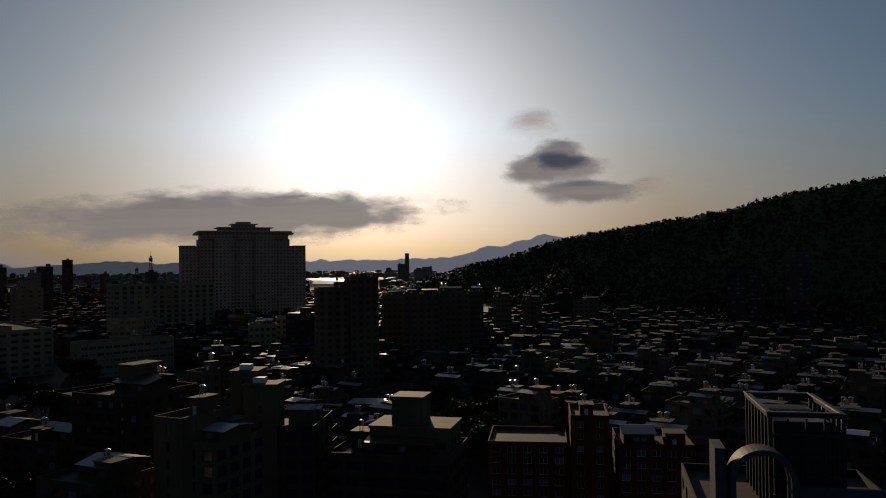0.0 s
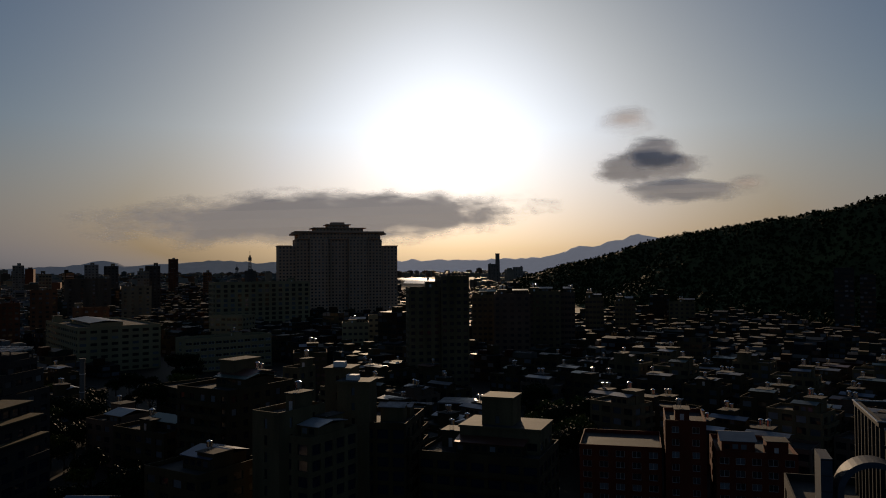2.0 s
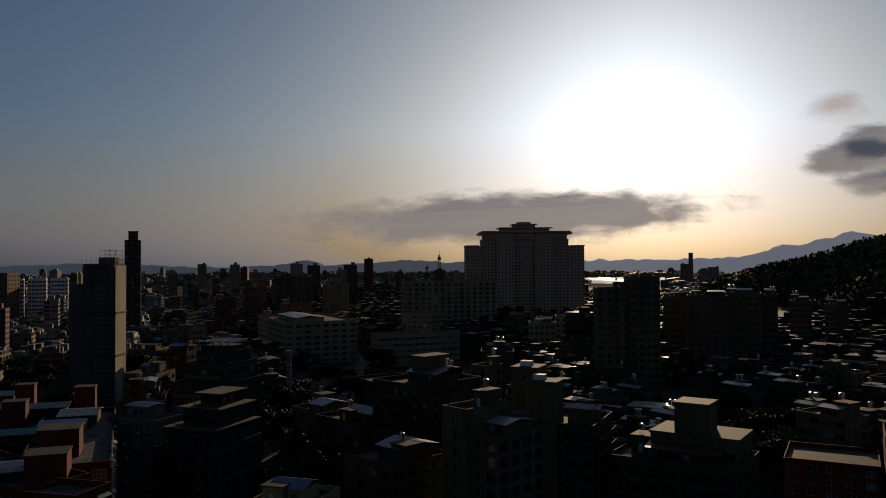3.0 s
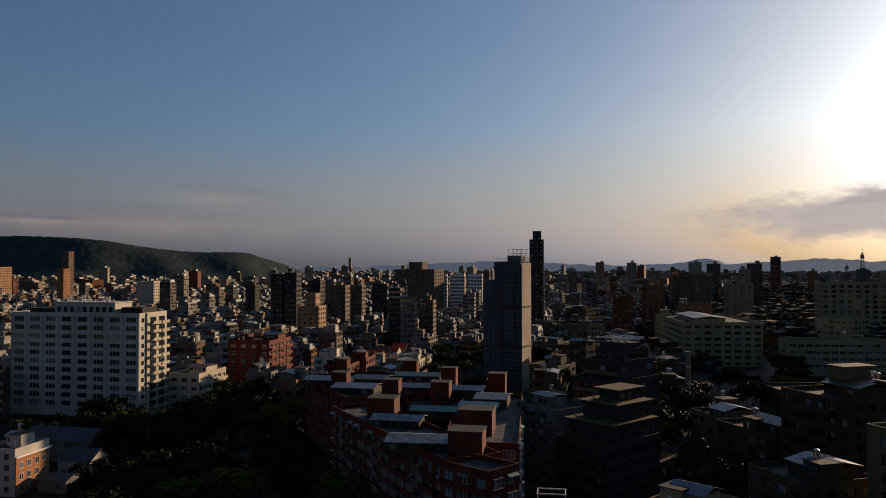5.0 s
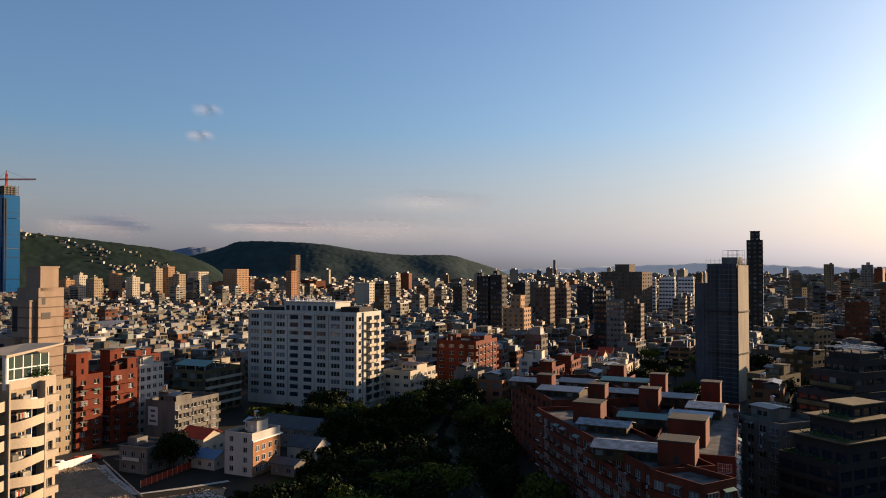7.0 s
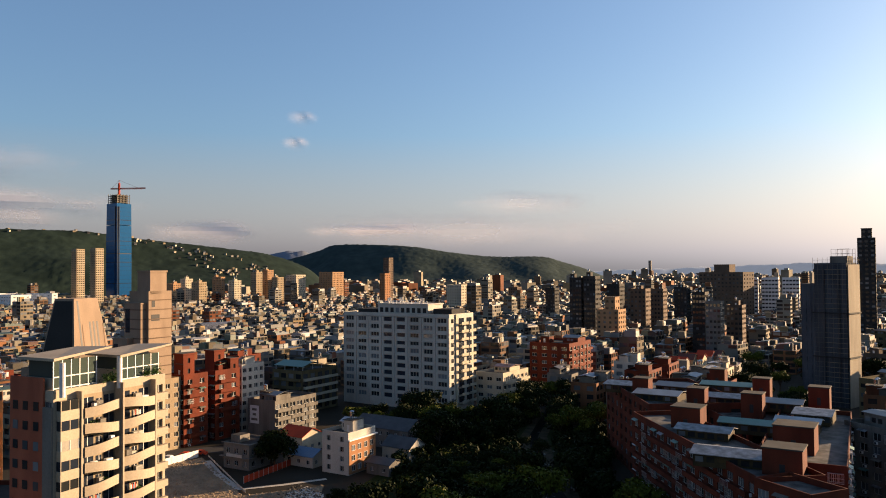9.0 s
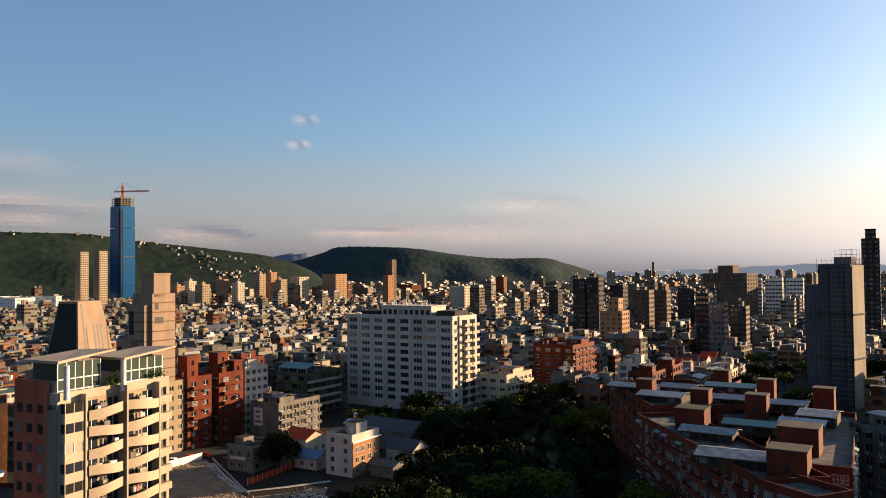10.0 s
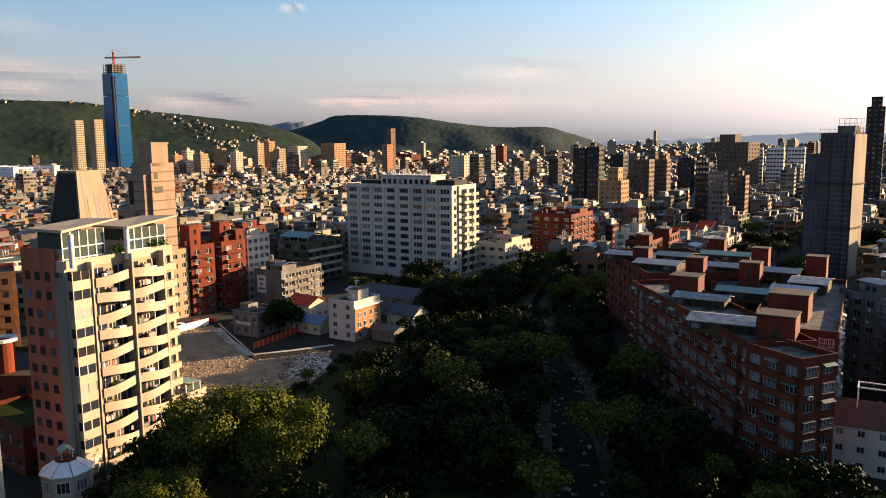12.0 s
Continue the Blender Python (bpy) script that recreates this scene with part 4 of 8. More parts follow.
def clods(name, label, poly, count, seed, material):
    """Lumps of earth strewn over a patch of open ground."""
    rg, m = random.Random(seed), Mesh()
    xs, ys = [p[0] for p in poly], [p[1] for p in poly]
    while count:
        x, y = rg.uniform(min(xs), max(xs)), rg.uniform(min(ys), max(ys))
        if not inside(x, y, poly):
            continue
        count -= 1
        s = rg.uniform(0.12, 0.42) * (1.6 if rg.random() < 0.06 else 1)
        a = rg.uniform(0, 6.3)
        ring = [(x + s * math.cos(a + k * 1.2566) * rg.uniform(0.7, 1.3), y + s * math.sin(a + k * 1.2566) * rg.uniform(0.7, 1.3), 0.04) for k in range(5)]
        m.solid(ring + [(x + rg.uniform(-0.3, 0.3) * s, y + rg.uniform(-0.3, 0.3) * s, 0.04 + s * rg.uniform(0.5, 0.9))], [(k, (k + 1) % 5, 5) for k in range(5)], material)
    tagged(new(name, m.data(name)), label, "earth", kind="stuff")


clods("earth_clods", "rough clods of earth over the sandy lot", LOT, 5200, 4, "sand")
clods("rubble", "broken concrete rubble on the lot edge", [(-212, 28), (-199, 34), (-182, 26), (-188, 16), (-206, 22)], 500, 6, "roof")

# ---- the beige balcony tower ----
def beige_tower():
    A, B = Vector((-135, -20, 0)), Vector((-151, -4, 0))
    w, dep, H, n = (B - A).length, 10.0, 37.5, 12
    t = building("apartment_tower", "beige tiled apartment tower with curved sunlit balconies", "building", A, B, dep, H, n, "beige", (6, 3, 4, 3), 2.6, 1.7, 0.7,
                 parapet=1.1, pan=3)
    sh = H / n
    # wavy balcony bands in two bays
    for k in range(1, n):
        for side, (x0, x1) in enumerate(((4.6, 11.6), (11.9, 18.9))):
            b, z, N = Mesh(), k * sh, 12
            up = 0.55 * (1 if (k + side) % 2 else -1)
            pts = []
            for i in range(N + 1):
                s = i / N
                pts.append((x0 + (x1 - x0) * s, -1.5 - 0.5 * math.sin(math.pi * s), z + up * math.sin(math.pi * (s - 0.5)) * 0.55))
            for (xa, ya, za), (xb, yb, zb) in zip(pts, pts[1:]):
                b.face([(xa, ya, za - 0.4), (xb, yb, zb - 0.4), (xb, yb, zb + 1.2), (xa, ya, za + 1.2)], "beige")
                b.face([(xb, yb + 0.16, zb - 0.4), (xa, ya + 0.16, za - 0.4), (xa, ya + 0.16, za + 1.2), (xb, yb + 0.16, zb + 1.2)], "beige")
                b.face([(xa, ya, za + 1.2), (xb, yb, zb + 1.2), (xb, yb + 0.16, zb + 1.2), (xa, ya + 0.16, za + 1.2)], "beige")
                b.face([(xa, ya, za - 0.4), (xa, -0.01, z - 0.4), (xb, -0.01, z - 0.4), (xb, yb, zb - 0.4)], "beige")
                b.face([(xa, ya, z), (xb, yb, z), (xb, -0.01, z), (xa, -0.01, z)], "roof")
            part("balcony", b, t, "curved beige balcony band")
            b = Mesh()
            b.box(x0 - 0.2, x1 + 0.2, -0.04, -0.004, z + 0.02, z + sh - 0.3, "tan")
            part("recess_wall", b, t, "tan tiled wall behind the balcony")
            for xa, xb, zt in ((x0 + 0.3, x0 + 2.7, 2.3), (x0 + 3.2, x0 + 4.3, 1.9), (x1 - 2.3, x1 - 0.3, 2.3)):
                b = Mesh()
                b.box(xa, xb, -0.10, -0.044, z + 0.06, z + zt, "darkglass")
                b.box((xa + xb) / 2 - 0.05, (xa + xb) / 2 + 0.05, -0.14, -0.104, z + 0.06, z + zt, "alu")
                part("balcony_door", b, t, "dark glazed balcony door")
        b = Mesh()
        b.box(0.5, 3.9, -1.1, -0.01, k * sh - 0.6, k * sh + 0.98, "beige")
        part("bay_window_base", b, t)
        b = Mesh()
        b.box(0.6, 3.8, -1.0, -0.02, k * sh + 0.98, k * sh + sh - 0.6, ("darkglass", "glass", "darkglass", "curtain")[k * 7 % 4])
        for x in (0.6, 2.2, 3.8):
            b.box(x - 0.06, x + 0.06, -1.06, -1.0, k * sh + 0.98, k * sh + sh - 0.6, "beige" if k % 3 else "whitepaint")
        part("bay_window", b, t)
        b = Mesh()
        b.box(19.6, w - 0.1, -0.9, -0.01, k * sh - 0.2, k * sh + 1.0, "beige")
        part("balcony", b, t)
    for x in (4.2, 19.0):
        b = Mesh()
        b.box(x + 0.44, x + 0.75, -0.5, -0.01, 1, H - 1, "tanbrick")
        part("recess_strip", b, t, "reddish tiled strip in the recess")
    b = Mesh()
    b.box(11.6, 11.9, -2.0, -0.01, 2, H + 1, "beige")
    part("column", b, t, "beige column between the balconies")
    for x in (4.1, 19.2):
        b = Mesh()
        b.box(x, x + 0.4, -1.3, -0.01, 0, H + 0.5, "beige")
        part("pier", b, t)
    b = Mesh()
    b.box(-0.42, -0.02, -0.06, 2.0, 0, H - 1.5, "grey")
    part("corner_pier", b, t, "smooth grey corner pier")
    for x in (0.9, 11.75):
        b = Mesh()
        b.tube(x, -0.9, H, H + 5.4, 0.45, 0.45, "whitepaint", 14)
        part("round_column", b, t, "round white terrace column")
    rg = random.Random(8)
    for k in range(1, n):
        for x0, x1 in ((4.9, 11.3), (12.2, 18.6)):
            for i in range(2):
                b, x = Mesh(), rg.uniform(x0, x1 - 1.4)
                kind = rg.random()
                if kind < 0.45:
                    b.box(x, x + rg.uniform(0.8, 1.5), -1.2, -0.5, k * sh + 0.02, k * sh + rg.uniform(1.1, 1.9), rg.choice(("whitepaint", "curtain", "grey")))
                    part("balcony_cupboard", b, t, "pale balcony cupboard")
                elif kind < 0.75:
                    for m_ in range(40):
                        p = Vector((x + rg.gauss(0, 0.35), -1.35 + rg.gauss(0, 0.15), k * sh + 0.9 + abs(rg.gauss(0, 0.35))))
                        d = Vector((rg.gauss(0, 1), rg.gauss(0, 1), rg.gauss(0, 1))).normalized() * 0.2
                        e = d.orthogonal().normalized() * 0.1
                        b.face([p - d, p - e, p + d, p + e], "plant")
                    part("balcony_plants", b, t, "green balcony plants", kind="stuff")
                else:
                    for m_ in range(5):
                        b.box(x + m_ * 0.28, x + m_ * 0.28 + 0.22, -1.1, -1.07, k * sh + 1.2, k * sh + rg.uniform(1.9, 2.2), rg.choice(("whitepaint", "curtain", "bluesheet", "redsheet")))
                    part("laundry", b, t, "washing on a balcony line", kind="stuff")
    # the red-brown flank
    b = Mesh()
    b.box(-0.35, -0.02, 2.0, dep, 0, H + 3.0, "flank")
    for k in range(n):
        for y in (3.6, 6.2, 8.6):
            b.box(-0.42, -0.36, y - 0.6, y + 0.6, k * sh + 0.9, k * sh + 2.3, "glass")
    part("flank_wall", b, t, "red-brown tiled side wall")
    # glazed penthouses with thin white roofs
    for x0, x1, y0, z1 in ((0.6, 9.0, 1.2, H + 6.2), (12.5, 21.5, 0.4, H + 5.6)):
        b = Mesh()
        b.box(x0, x1, y0, y0 + 6, H, H + 2.9, "beige")
        part("penthouse_wall", b, t, "beige penthouse wall")
        b = Mesh()
        b.box(x0 + 0.2, x1 - 0.2, y0 - 0.05, y0 + 5.8, H + 0.3, z1 - 0.6, "greenglass")
        part("penthouse_glass", b, t, "greenish penthouse glazing")
        for i in range(6):
            x = x0 + 0.2 + (x1 - x0 - 0.4) * i / 5
            b = Mesh()
            b.box(x - 0.08, x + 0.08, y0 - 0.12, y0 - 0.05, H, z1 - 0.6, "whitepaint")
            part("mullion", b, t)
        for z in (H + 1.1, H + 2.9):
            b = Mesh()
            b.box(x0 + 0.1, x1 - 0.1, y0 - 0.15, y0 - 0.125, z, z + 0.18, "whitepaint")
            part("transom", b, t)
        b = Mesh()
        b.solid([(x0 - 1.0, y0 - 1.8, z1 - 0.5), (x1 + 1.4, y0 - 1.8, z1 + 0.7), (x1 + 1.4, y0 + 7, z1 + 0.3), (x0 - 1.0, y0 + 7, z1 - 0.5),
                 (x0 - 1.0, y0 - 1.8, z1 - 0.05), (x1 + 1.4, y0 - 1.8, z1 + 1.0), (x1 + 1.4, y0 + 7, z1 + 0.6), (x0 - 1.0, y0 + 7, z1 - 0.05)],
                [(0, 3, 2, 1), (4, 5, 6, 7), (0, 1, 5, 4), (1, 2, 6, 5), (2, 3, 7, 6), (3, 0, 4, 7)], "beige")
        part("penthouse_roof", b, t, "thin tilted cream penthouse roof")
    for x in (10.2, 11.4, 18.5, 20.5):
        rg, c = random.Random(int(x * 10)), Mesh()
        for i in range(160):
            p = Vector((x + rg.gauss(0, 0.6), 0.2 + rg.gauss(0, 0.35), H + 1.3 + abs(rg.gauss(0, 0.6))))
            d = Vector((rg.gauss(0, 1), rg.gauss(0, 1), rg.gauss(0, 1))).normalized() * 0.22
            e = d.orthogonal().normalized() * 0.12
            c.face([p - d, p - e, p + d, p + e], "plant")
        part("roof_planting", c, t, "green terrace planting")
    # podium with a green glass canopy beside the foot
    b = Mesh()
    b.box(w + 0.003, w + 4.6, -1.5, 6.0, 0, 9.6, "beige")
    b.box(w + 0.003, w + 4.9, -1.8, -1.503, 9.0, 10.4, "beige")
    b.box(w + 4.603, w + 4.9, -1.5, 6.0, 9.0, 10.4, "beige")
    podium = part("podium", b, t, "low beige podium with parapet")
    b = Mesh()
    b.solid([(w + 0.2, -1.2, 12.2), (w + 4.2, -1.2, 11.7), (w + 4.2, 5.0, 11.7), (w + 0.2, 5.0, 12.2), (w + 0.2, -1.2, 12.3), (w + 4.2, -1.2, 11.8), (w + 4.2, 5.0, 11.8), (w + 0.2, 5.0, 12.3)],
            [(0, 3, 2, 1), (4, 5, 6, 7), (0, 1, 5, 4), (1, 2, 6, 5), (2, 3, 7, 6), (3, 0, 4, 7)], "green")
    part("canopy", b, podium, "green terrace canopy")
    for x, y in ((w + 0.4, -1.0), (w + 4.0, -1.0), (w + 4.0, 4.8), (w + 2.2, -1.0)):
        b = Mesh()
        b.box(x - 0.08, x + 0.08, y - 0.08, y + 0.08, 9.6, 11.8, "whitepaint")
        part("canopy_post", b, podium)
    b = Mesh()
    b.box(w + 0.5, w + 3.9, -1.06, -1.0, 9.7, 11.5, "greenglass")
    part("terrace_glazing", b, podium, "greenish terrace glazing")
    keep(-150, -16, 22)


beige_tower()


def pavilion(p, yaw):
    t = thing("octagonal_pavilion", "low octagonal pavilion with white skylight roof at the tower foot", "pavilion", pose(p.x, p.y, 3.6, 0, 0, yaw) @ Matrix.Diagonal((0.7, 0.7, 1.0, 1)))
    b = Mesh()
    b.tube(0, 0, 0, 4.5, 5.2, 5.2, "beige", 8)
    part("wall", b, t)
    b = Mesh()
    b.tube(0, 0, -3.6, 0.3, 5.45, 5.45, "redtile", 8)
    part("plinth", b, t, "red brick plinth")
    for i in range(8):
        a0 = math.pi / 8 + i * math.pi / 4
        window_part(t, window_mesh(2.6, 1.8, 3, "whitepaint"), pose(4.87 * math.cos(a0), 4.87 * math.sin(a0), 1.9, 0, 0, math.degrees(a0) + 90))
        r = Mesh()
        q = [(5.6 * math.cos(a0 - math.pi / 8 + 0.02), 5.6 * math.sin(a0 - math.pi / 8 + 0.02), 4.5), (5.6 * math.cos(a0 + math.pi / 8 - 0.02), 5.6 * math.sin(a0 + math.pi / 8 - 0.02), 4.5),
             (2.2 * math.cos(a0 + math.pi / 8 - 0.04), 2.2 * math.sin(a0 + math.pi / 8 - 0.04), 6.0), (2.2 * math.cos(a0 - math.pi / 8 + 0.04), 2.2 * math.sin(a0 - math.pi / 8 + 0.04), 6.0)]
        r.solid(q + [(x, y, z + 0.12) for x, y, z in q], [(3, 2, 1, 0), (4, 5, 6, 7), (0, 1, 5, 4), (1, 2, 6, 5), (2, 3, 7, 6), (3, 0, 4, 7)], "whitepaint")
        part("roof_panel", r, t)
    b = Mesh()
    b.tube(0, 0, 5.9, 6.4, 2.3, 2.3, "redtile", 8)
    part("curb", b, t)
    b = Mesh()
    b.gable(-1.6, 1.6, -1.2, 1.2, 7.6, 8.2, "green", 0.2)
    part("canopy", b, t, "small green canopy")
    for x in (-1.4, 1.4):
        for y in (-1.1, 1.1):
            b = Mesh()
            b.box(x - 0.06, x + 0.06, y - 0.06, y + 0.06, 6.35, 7.5, "whitepaint")
            part("post", b, t)


pavilion(P(99.2, 127), 20)


def ring_building():
    p = P(101.0, 172)
    t = building("brick_annex", "low red brick annex with round rooftop canopy", "building", p + Vector((-6, -22, 0)), p + Vector((4, 6, 0)), 22, 11, 3, "redtile", (6, 4, 6, 4), 1.6, windows="joined")
    b, n = Mesh(), 28
    for i in range(n):
        a0, a1 = 2 * math.pi * i / n, 2 * math.pi * (i + 1) / n
        c = lambda r, a, z: (15 + r * math.cos(a), 6 + r * math.sin(a), z)
        b.face([c(3.2, a0, 17.5), c(3.2, a1, 17.5), c(3.2, a1, 18.1), c(3.2, a0, 18.1)], "whitepaint")
        b.face([c(2.2, a1, 17.5), c(2.2, a0, 17.5), c(2.2, a0, 18.1), c(2.2, a1, 18.1)], "whitepaint")
        b.face([c(3.2, a0, 18.1), c(3.2, a1, 18.1), c(2.2, a1, 18.1), c(2.2, a0, 18.1)], "whitepaint")
    part("ring_canopy", b, t, "white ring canopy")
    b = Mesh()
    b.tube(15, 6, 11, 17.5, 2.4, 2.4, "redtile", 20)
    part("drum", b, t, "round red brick drum")
    keep(p.x, p.y, 22)


ring_building()


# the low planted wing and the neighbours beyond the tower's flank
building("brick_wing", "low dark red brick wing with planted roof", "building", (-160, -40), (-144.5, -29.8), 9, 8, 2, "redtile", (5, 2, 4, 2), 1.6, roof="grass", parapet=0.9, fittings=0.0)
building("pale_apartment_building", "pale apartment house with dark balconies by the tower", "building", (-113.6, -41.6), (-117, -27), 14, 12, 4, "cream", (4, 3, 4, 3), 2.2, windows="joined", bands=((0, "cream"),), clutter=(1, 1), seed=71)
building("brick_apartment_tower", "salmon brick apartment building with striped courses", "building", (P(101.3, 205) + Vector((3.5, -17.6, 0))).xy, P(101.3, 205).xy, 16, 27, 9, "tanbrick", (4, 3, 4, 3), 1.3, windows="joined", bands=((0, "tanbrick"),), clutter=(0, 1), seed=72)

# ---- the white slab with the sunlit end wall ----
def white_slab():
    Mp, uw = Vector((-296, 99, 0)), 38.5
    t = corner_building("apartment_slab", "eleven-storey white tiled apartment slab in shade with sunlit end", "building", Mp, uw, 55, 18.5, 38, 11, wall="white", cols=(8, 0, 8, 4),
                        ow=4.4, oh=2.1, sill=0.7, pan=3, base=3.0, parapet=1.2, sash="white", bar=0.2, loggias=(3, 4))
    b = Mesh()
    b.box(16, 42, 4, 15, 38, 42.6, "white")
    b.box(15.6, 42.4, 3.6, 15.4, 42.6, 43.0, "white")
    for i in range(9):
        b.box(17.0 + i * 2.8, 18.7 + i * 2.8, 3.94, 4.0, 39.2, 41.2, "glass")
    part("roof_storey", b, t, "set-back white roof storey")
    b = Mesh()
    b.box(4, 14, 5, 15, 38, 40.4, "dark")
    part("roof_plant", b, t)
    b = Mesh()
    b.box(44, 53, 5, 15, 38, 41.0, "dark")
    part("roof_plant", b, t)
    for i in range(14):
        b = Mesh()
        b.box(16.2 + i * 1.95, 16.35 + i * 1.95, 3.7, 3.85, 43.0, 44.2, "whitepaint")
        part("baluster", b, t, "white roof baluster")
    for z in (43.55, 44.2):
        b = Mesh()
        b.box(16.1, 41.9, 3.7, 3.85, z, z + 0.1, "whitepaint")
        part("roof_rail", b, t, "white roof rail")
    for x, y in ((19, 8), (24, 10), (37, 7)):
        b = Mesh()
        b.tube(x, y, 43.0, 45.2, 0.9, 0.9, "steel", 12)
        part("water_tank", b, t)
    for z in (31.2, 27.9, 38.0):
        b = Mesh()
        b.box(-0.3, 55.3, -0.3, -0.003, z - 0.25, z + 0.2, "white")
        part("cornice", b, t)
    for i in range(9):
        b = Mesh()
        b.box(i * 55 / 8 - 0.25 + (0.3 if i == 0 else 0) - (0.3 if i == 8 else 0), i * 55 / 8 + 0.25 + (0.3 if i == 0 else 0) - (0.3 if i == 8 else 0), -0.22, -0.003, 0, 37.7, "white")
        part("pilaster", b, t)
    # sunlit end wall with balconies
    for k in range(11):
        z = 3.0 + k * 35 / 11
        b = Mesh()
        b.box(55.003, 55.06, 1.4, 3.2, z + 0.8, z + 2.4, "glass")
        part("window", b, t)
        for y in (6.6, 12.6):
            b = Mesh()
            b.box(55.003, 57.0, y, y + 5, z - 0.15, z, "cream")
            b.box(56.86, 57.0, y, y + 5, z, z + 1.0, "cream")
            part("balcony", b, t, "cream sunlit balcony")
            b = Mesh()
            b.box(55.003, 55.06, y + 0.5, y + 4.5, z + 0.1, z + 2.5, "darkglass")
            part("balcony_door", b, t)
    b = Mesh()
    b.box(55.003, 55.5, 4.4, 5.6, 0, 39, "cream")
    part("pilaster", b, t, "cream vertical pilaster")
    u, v = U(uw), U(uw + 90)
    keep_line((Mp - u * 55 + v * 13).xy, (Mp + v * 13).xy, 24, 8)


white_slab()


# ---- red brick complex ----
def brick_complex():
    kw = dict(wall="shadebrick", ow=2.4, oh=1.6, pan=3, windows="each", parapet=1.1, roof="oldroof", group="red brick apartment blocks", fittings=0.36)
    kwj = dict(kw, windows="joined", fittings=0)
    lab = "dark red brick-tiled apartment block with caged balconies"
    building("brick_apartment_block", lab, "building", (-168, 103.5), (-108.2, 90.2), 12, 21, 7, cols=(15, 0, 0, 3), bands=((0, "shadebrick"),), balconies=[(0, 5, 3.0, "grey", True)], **kw)
    building("brick_apartment_block", "dark red brick-tiled corner block with caged balconies", "building", (-108, 89.2), (-96.6, 90.4), 8, 21.2, 7, cols=(3, 2, 0, 0), bands=((0, "shadebrick"),), **kw)
    building("brick_apartment_block", lab, "building", (-122.5, 101), (-111, 112), 60, 20.3, 7, cols=(4, 14, 0, 0), **kw)
    building("brick_apartment_block", lab, "building", (-220, 126), (-176, 113), 26, 21, 7, cols=(9, 4, 5, 3), **kwj)
    building("brick_apartment_block", lab, "building", (-172, 128), (-148, 121), 17, 19.5, 6, cols=(5, 4, 5, 3), **kwj)
    for az, d, w in ((57.7, 232, 4.6), (54.0, 216, 4.6), (54.6, 187, 6.5), (50.4, 211, 5), (47.8, 172, 7.5), (48.5, 150, 6.5), (49.8, 240, 4.6), (52.6, 258, 4.6), (46.3, 228, 5)):
        p = P(az, d)
        t = thing("stair_hut", "red brick stair hut with pale concrete roof", "roof hut", pose(p.x, p.y, 19.6, 0, 0, 40), "stair huts")
        b = Mesh()
        b.box(-w / 2, w / 2, -w * 0.45, w * 0.45, 0, 6.0, "shadebrick")
        part("wall", b, t)
        b = Mesh()
        b.box(-w / 2 - 0.15, w / 2 + 0.15, -w * 0.45 - 0.15, w * 0.45 + 0.15, 6.0, 6.25, "roof")
        part("roof", b, t)
        b = Mesh()
        b.box(-0.45, 0.45, -w * 0.45 - 0.05, -w * 0.45 - 0.003, 1.5, 3.5, "black")
        part("door", b, t)
    rg = random.Random(3)
    for az, d, w, dd, m in ((53.5, 176, 11, 6, "tin"), (50.5, 186, 13, 5, "green"), (56.5, 224, 12, 9, "shed"), (51.6, 222, 12, 7, "tin"), (48.6, 218, 10, 7, "shed"), (46.6, 205, 8, 10, "tin"),
                            (55.4, 240, 10, 8, "shed"), (52.0, 245, 14, 7, "green"), (47.6, 192, 9, 5, "shed"), (59.0, 240, 9, 8, "tin"), (51.8, 155, 13, 8, "tin")):
        p = P(az, d)
        t = thing("roof_shed", "sheet-metal roof shed on a brick block", "shed", pose(p.x, p.y, 20.5, 0, 0, 40 + rg.uniform(-3, 3)), "roof sheds")
        b = Mesh()
        b.gable(-w / 2, w / 2, -dd / 2, dd / 2, 2.4, 3.2, m)
        part("roof", b, t)
        b = Mesh()
        b.box(-w / 2 + 0.2, w / 2 - 0.2, -dd / 2 + 0.2, dd / 2 - 0.2, 0, 2.28, "umber")
        for i in range(int(w / 2)):
            b.box(-w / 2 + 0.6 + i * 2, -w / 2 + 2 + i * 2, -dd / 2 + 0.14, -dd / 2 + 0.2, 0.9, 1.9, "glass")
        part("wall", b, t)
    building("grey_apartment_building", "weathered grey apartment building beside the brick blocks", "building", P(44.9, 205), P(41.9, 194), 14, 20.5, 7, "grey", (4, 4, 0, 4), 2.2, 1.7, fittings=0.3, clutter=(1, 1), seed=71)
    keep_line(P(45, 205).xy, P(42, 200).xy, 14)
    keep_line((-145, 98), (-110, 92), 26)
    keep_line((-110, 95), (-160, 150), 26)
    keep_line((-215, 135), (-150, 140), 30)


brick_complex()

# ---- named buildings on the sunlit side ----
CB = corner_building


def along(p, yaw, wl, wr, r=None):
    u, v = U(yaw), U(yaw + 90)
    c = p - u * wl / 2 + v * wr / 2
    keep(c.x, c.y, r or (max(wl, wr) / 2 + 5))


def cb(az, d, yaw, wl, wr, h, n, wall, name="apartment_building", label="", cat="building", **kw):
    p = P(az, d)
    along(p, yaw, wl, wr)
    return CB(name, label, cat, p, yaw, wl, wr, h, n, wall=wall, **kw)


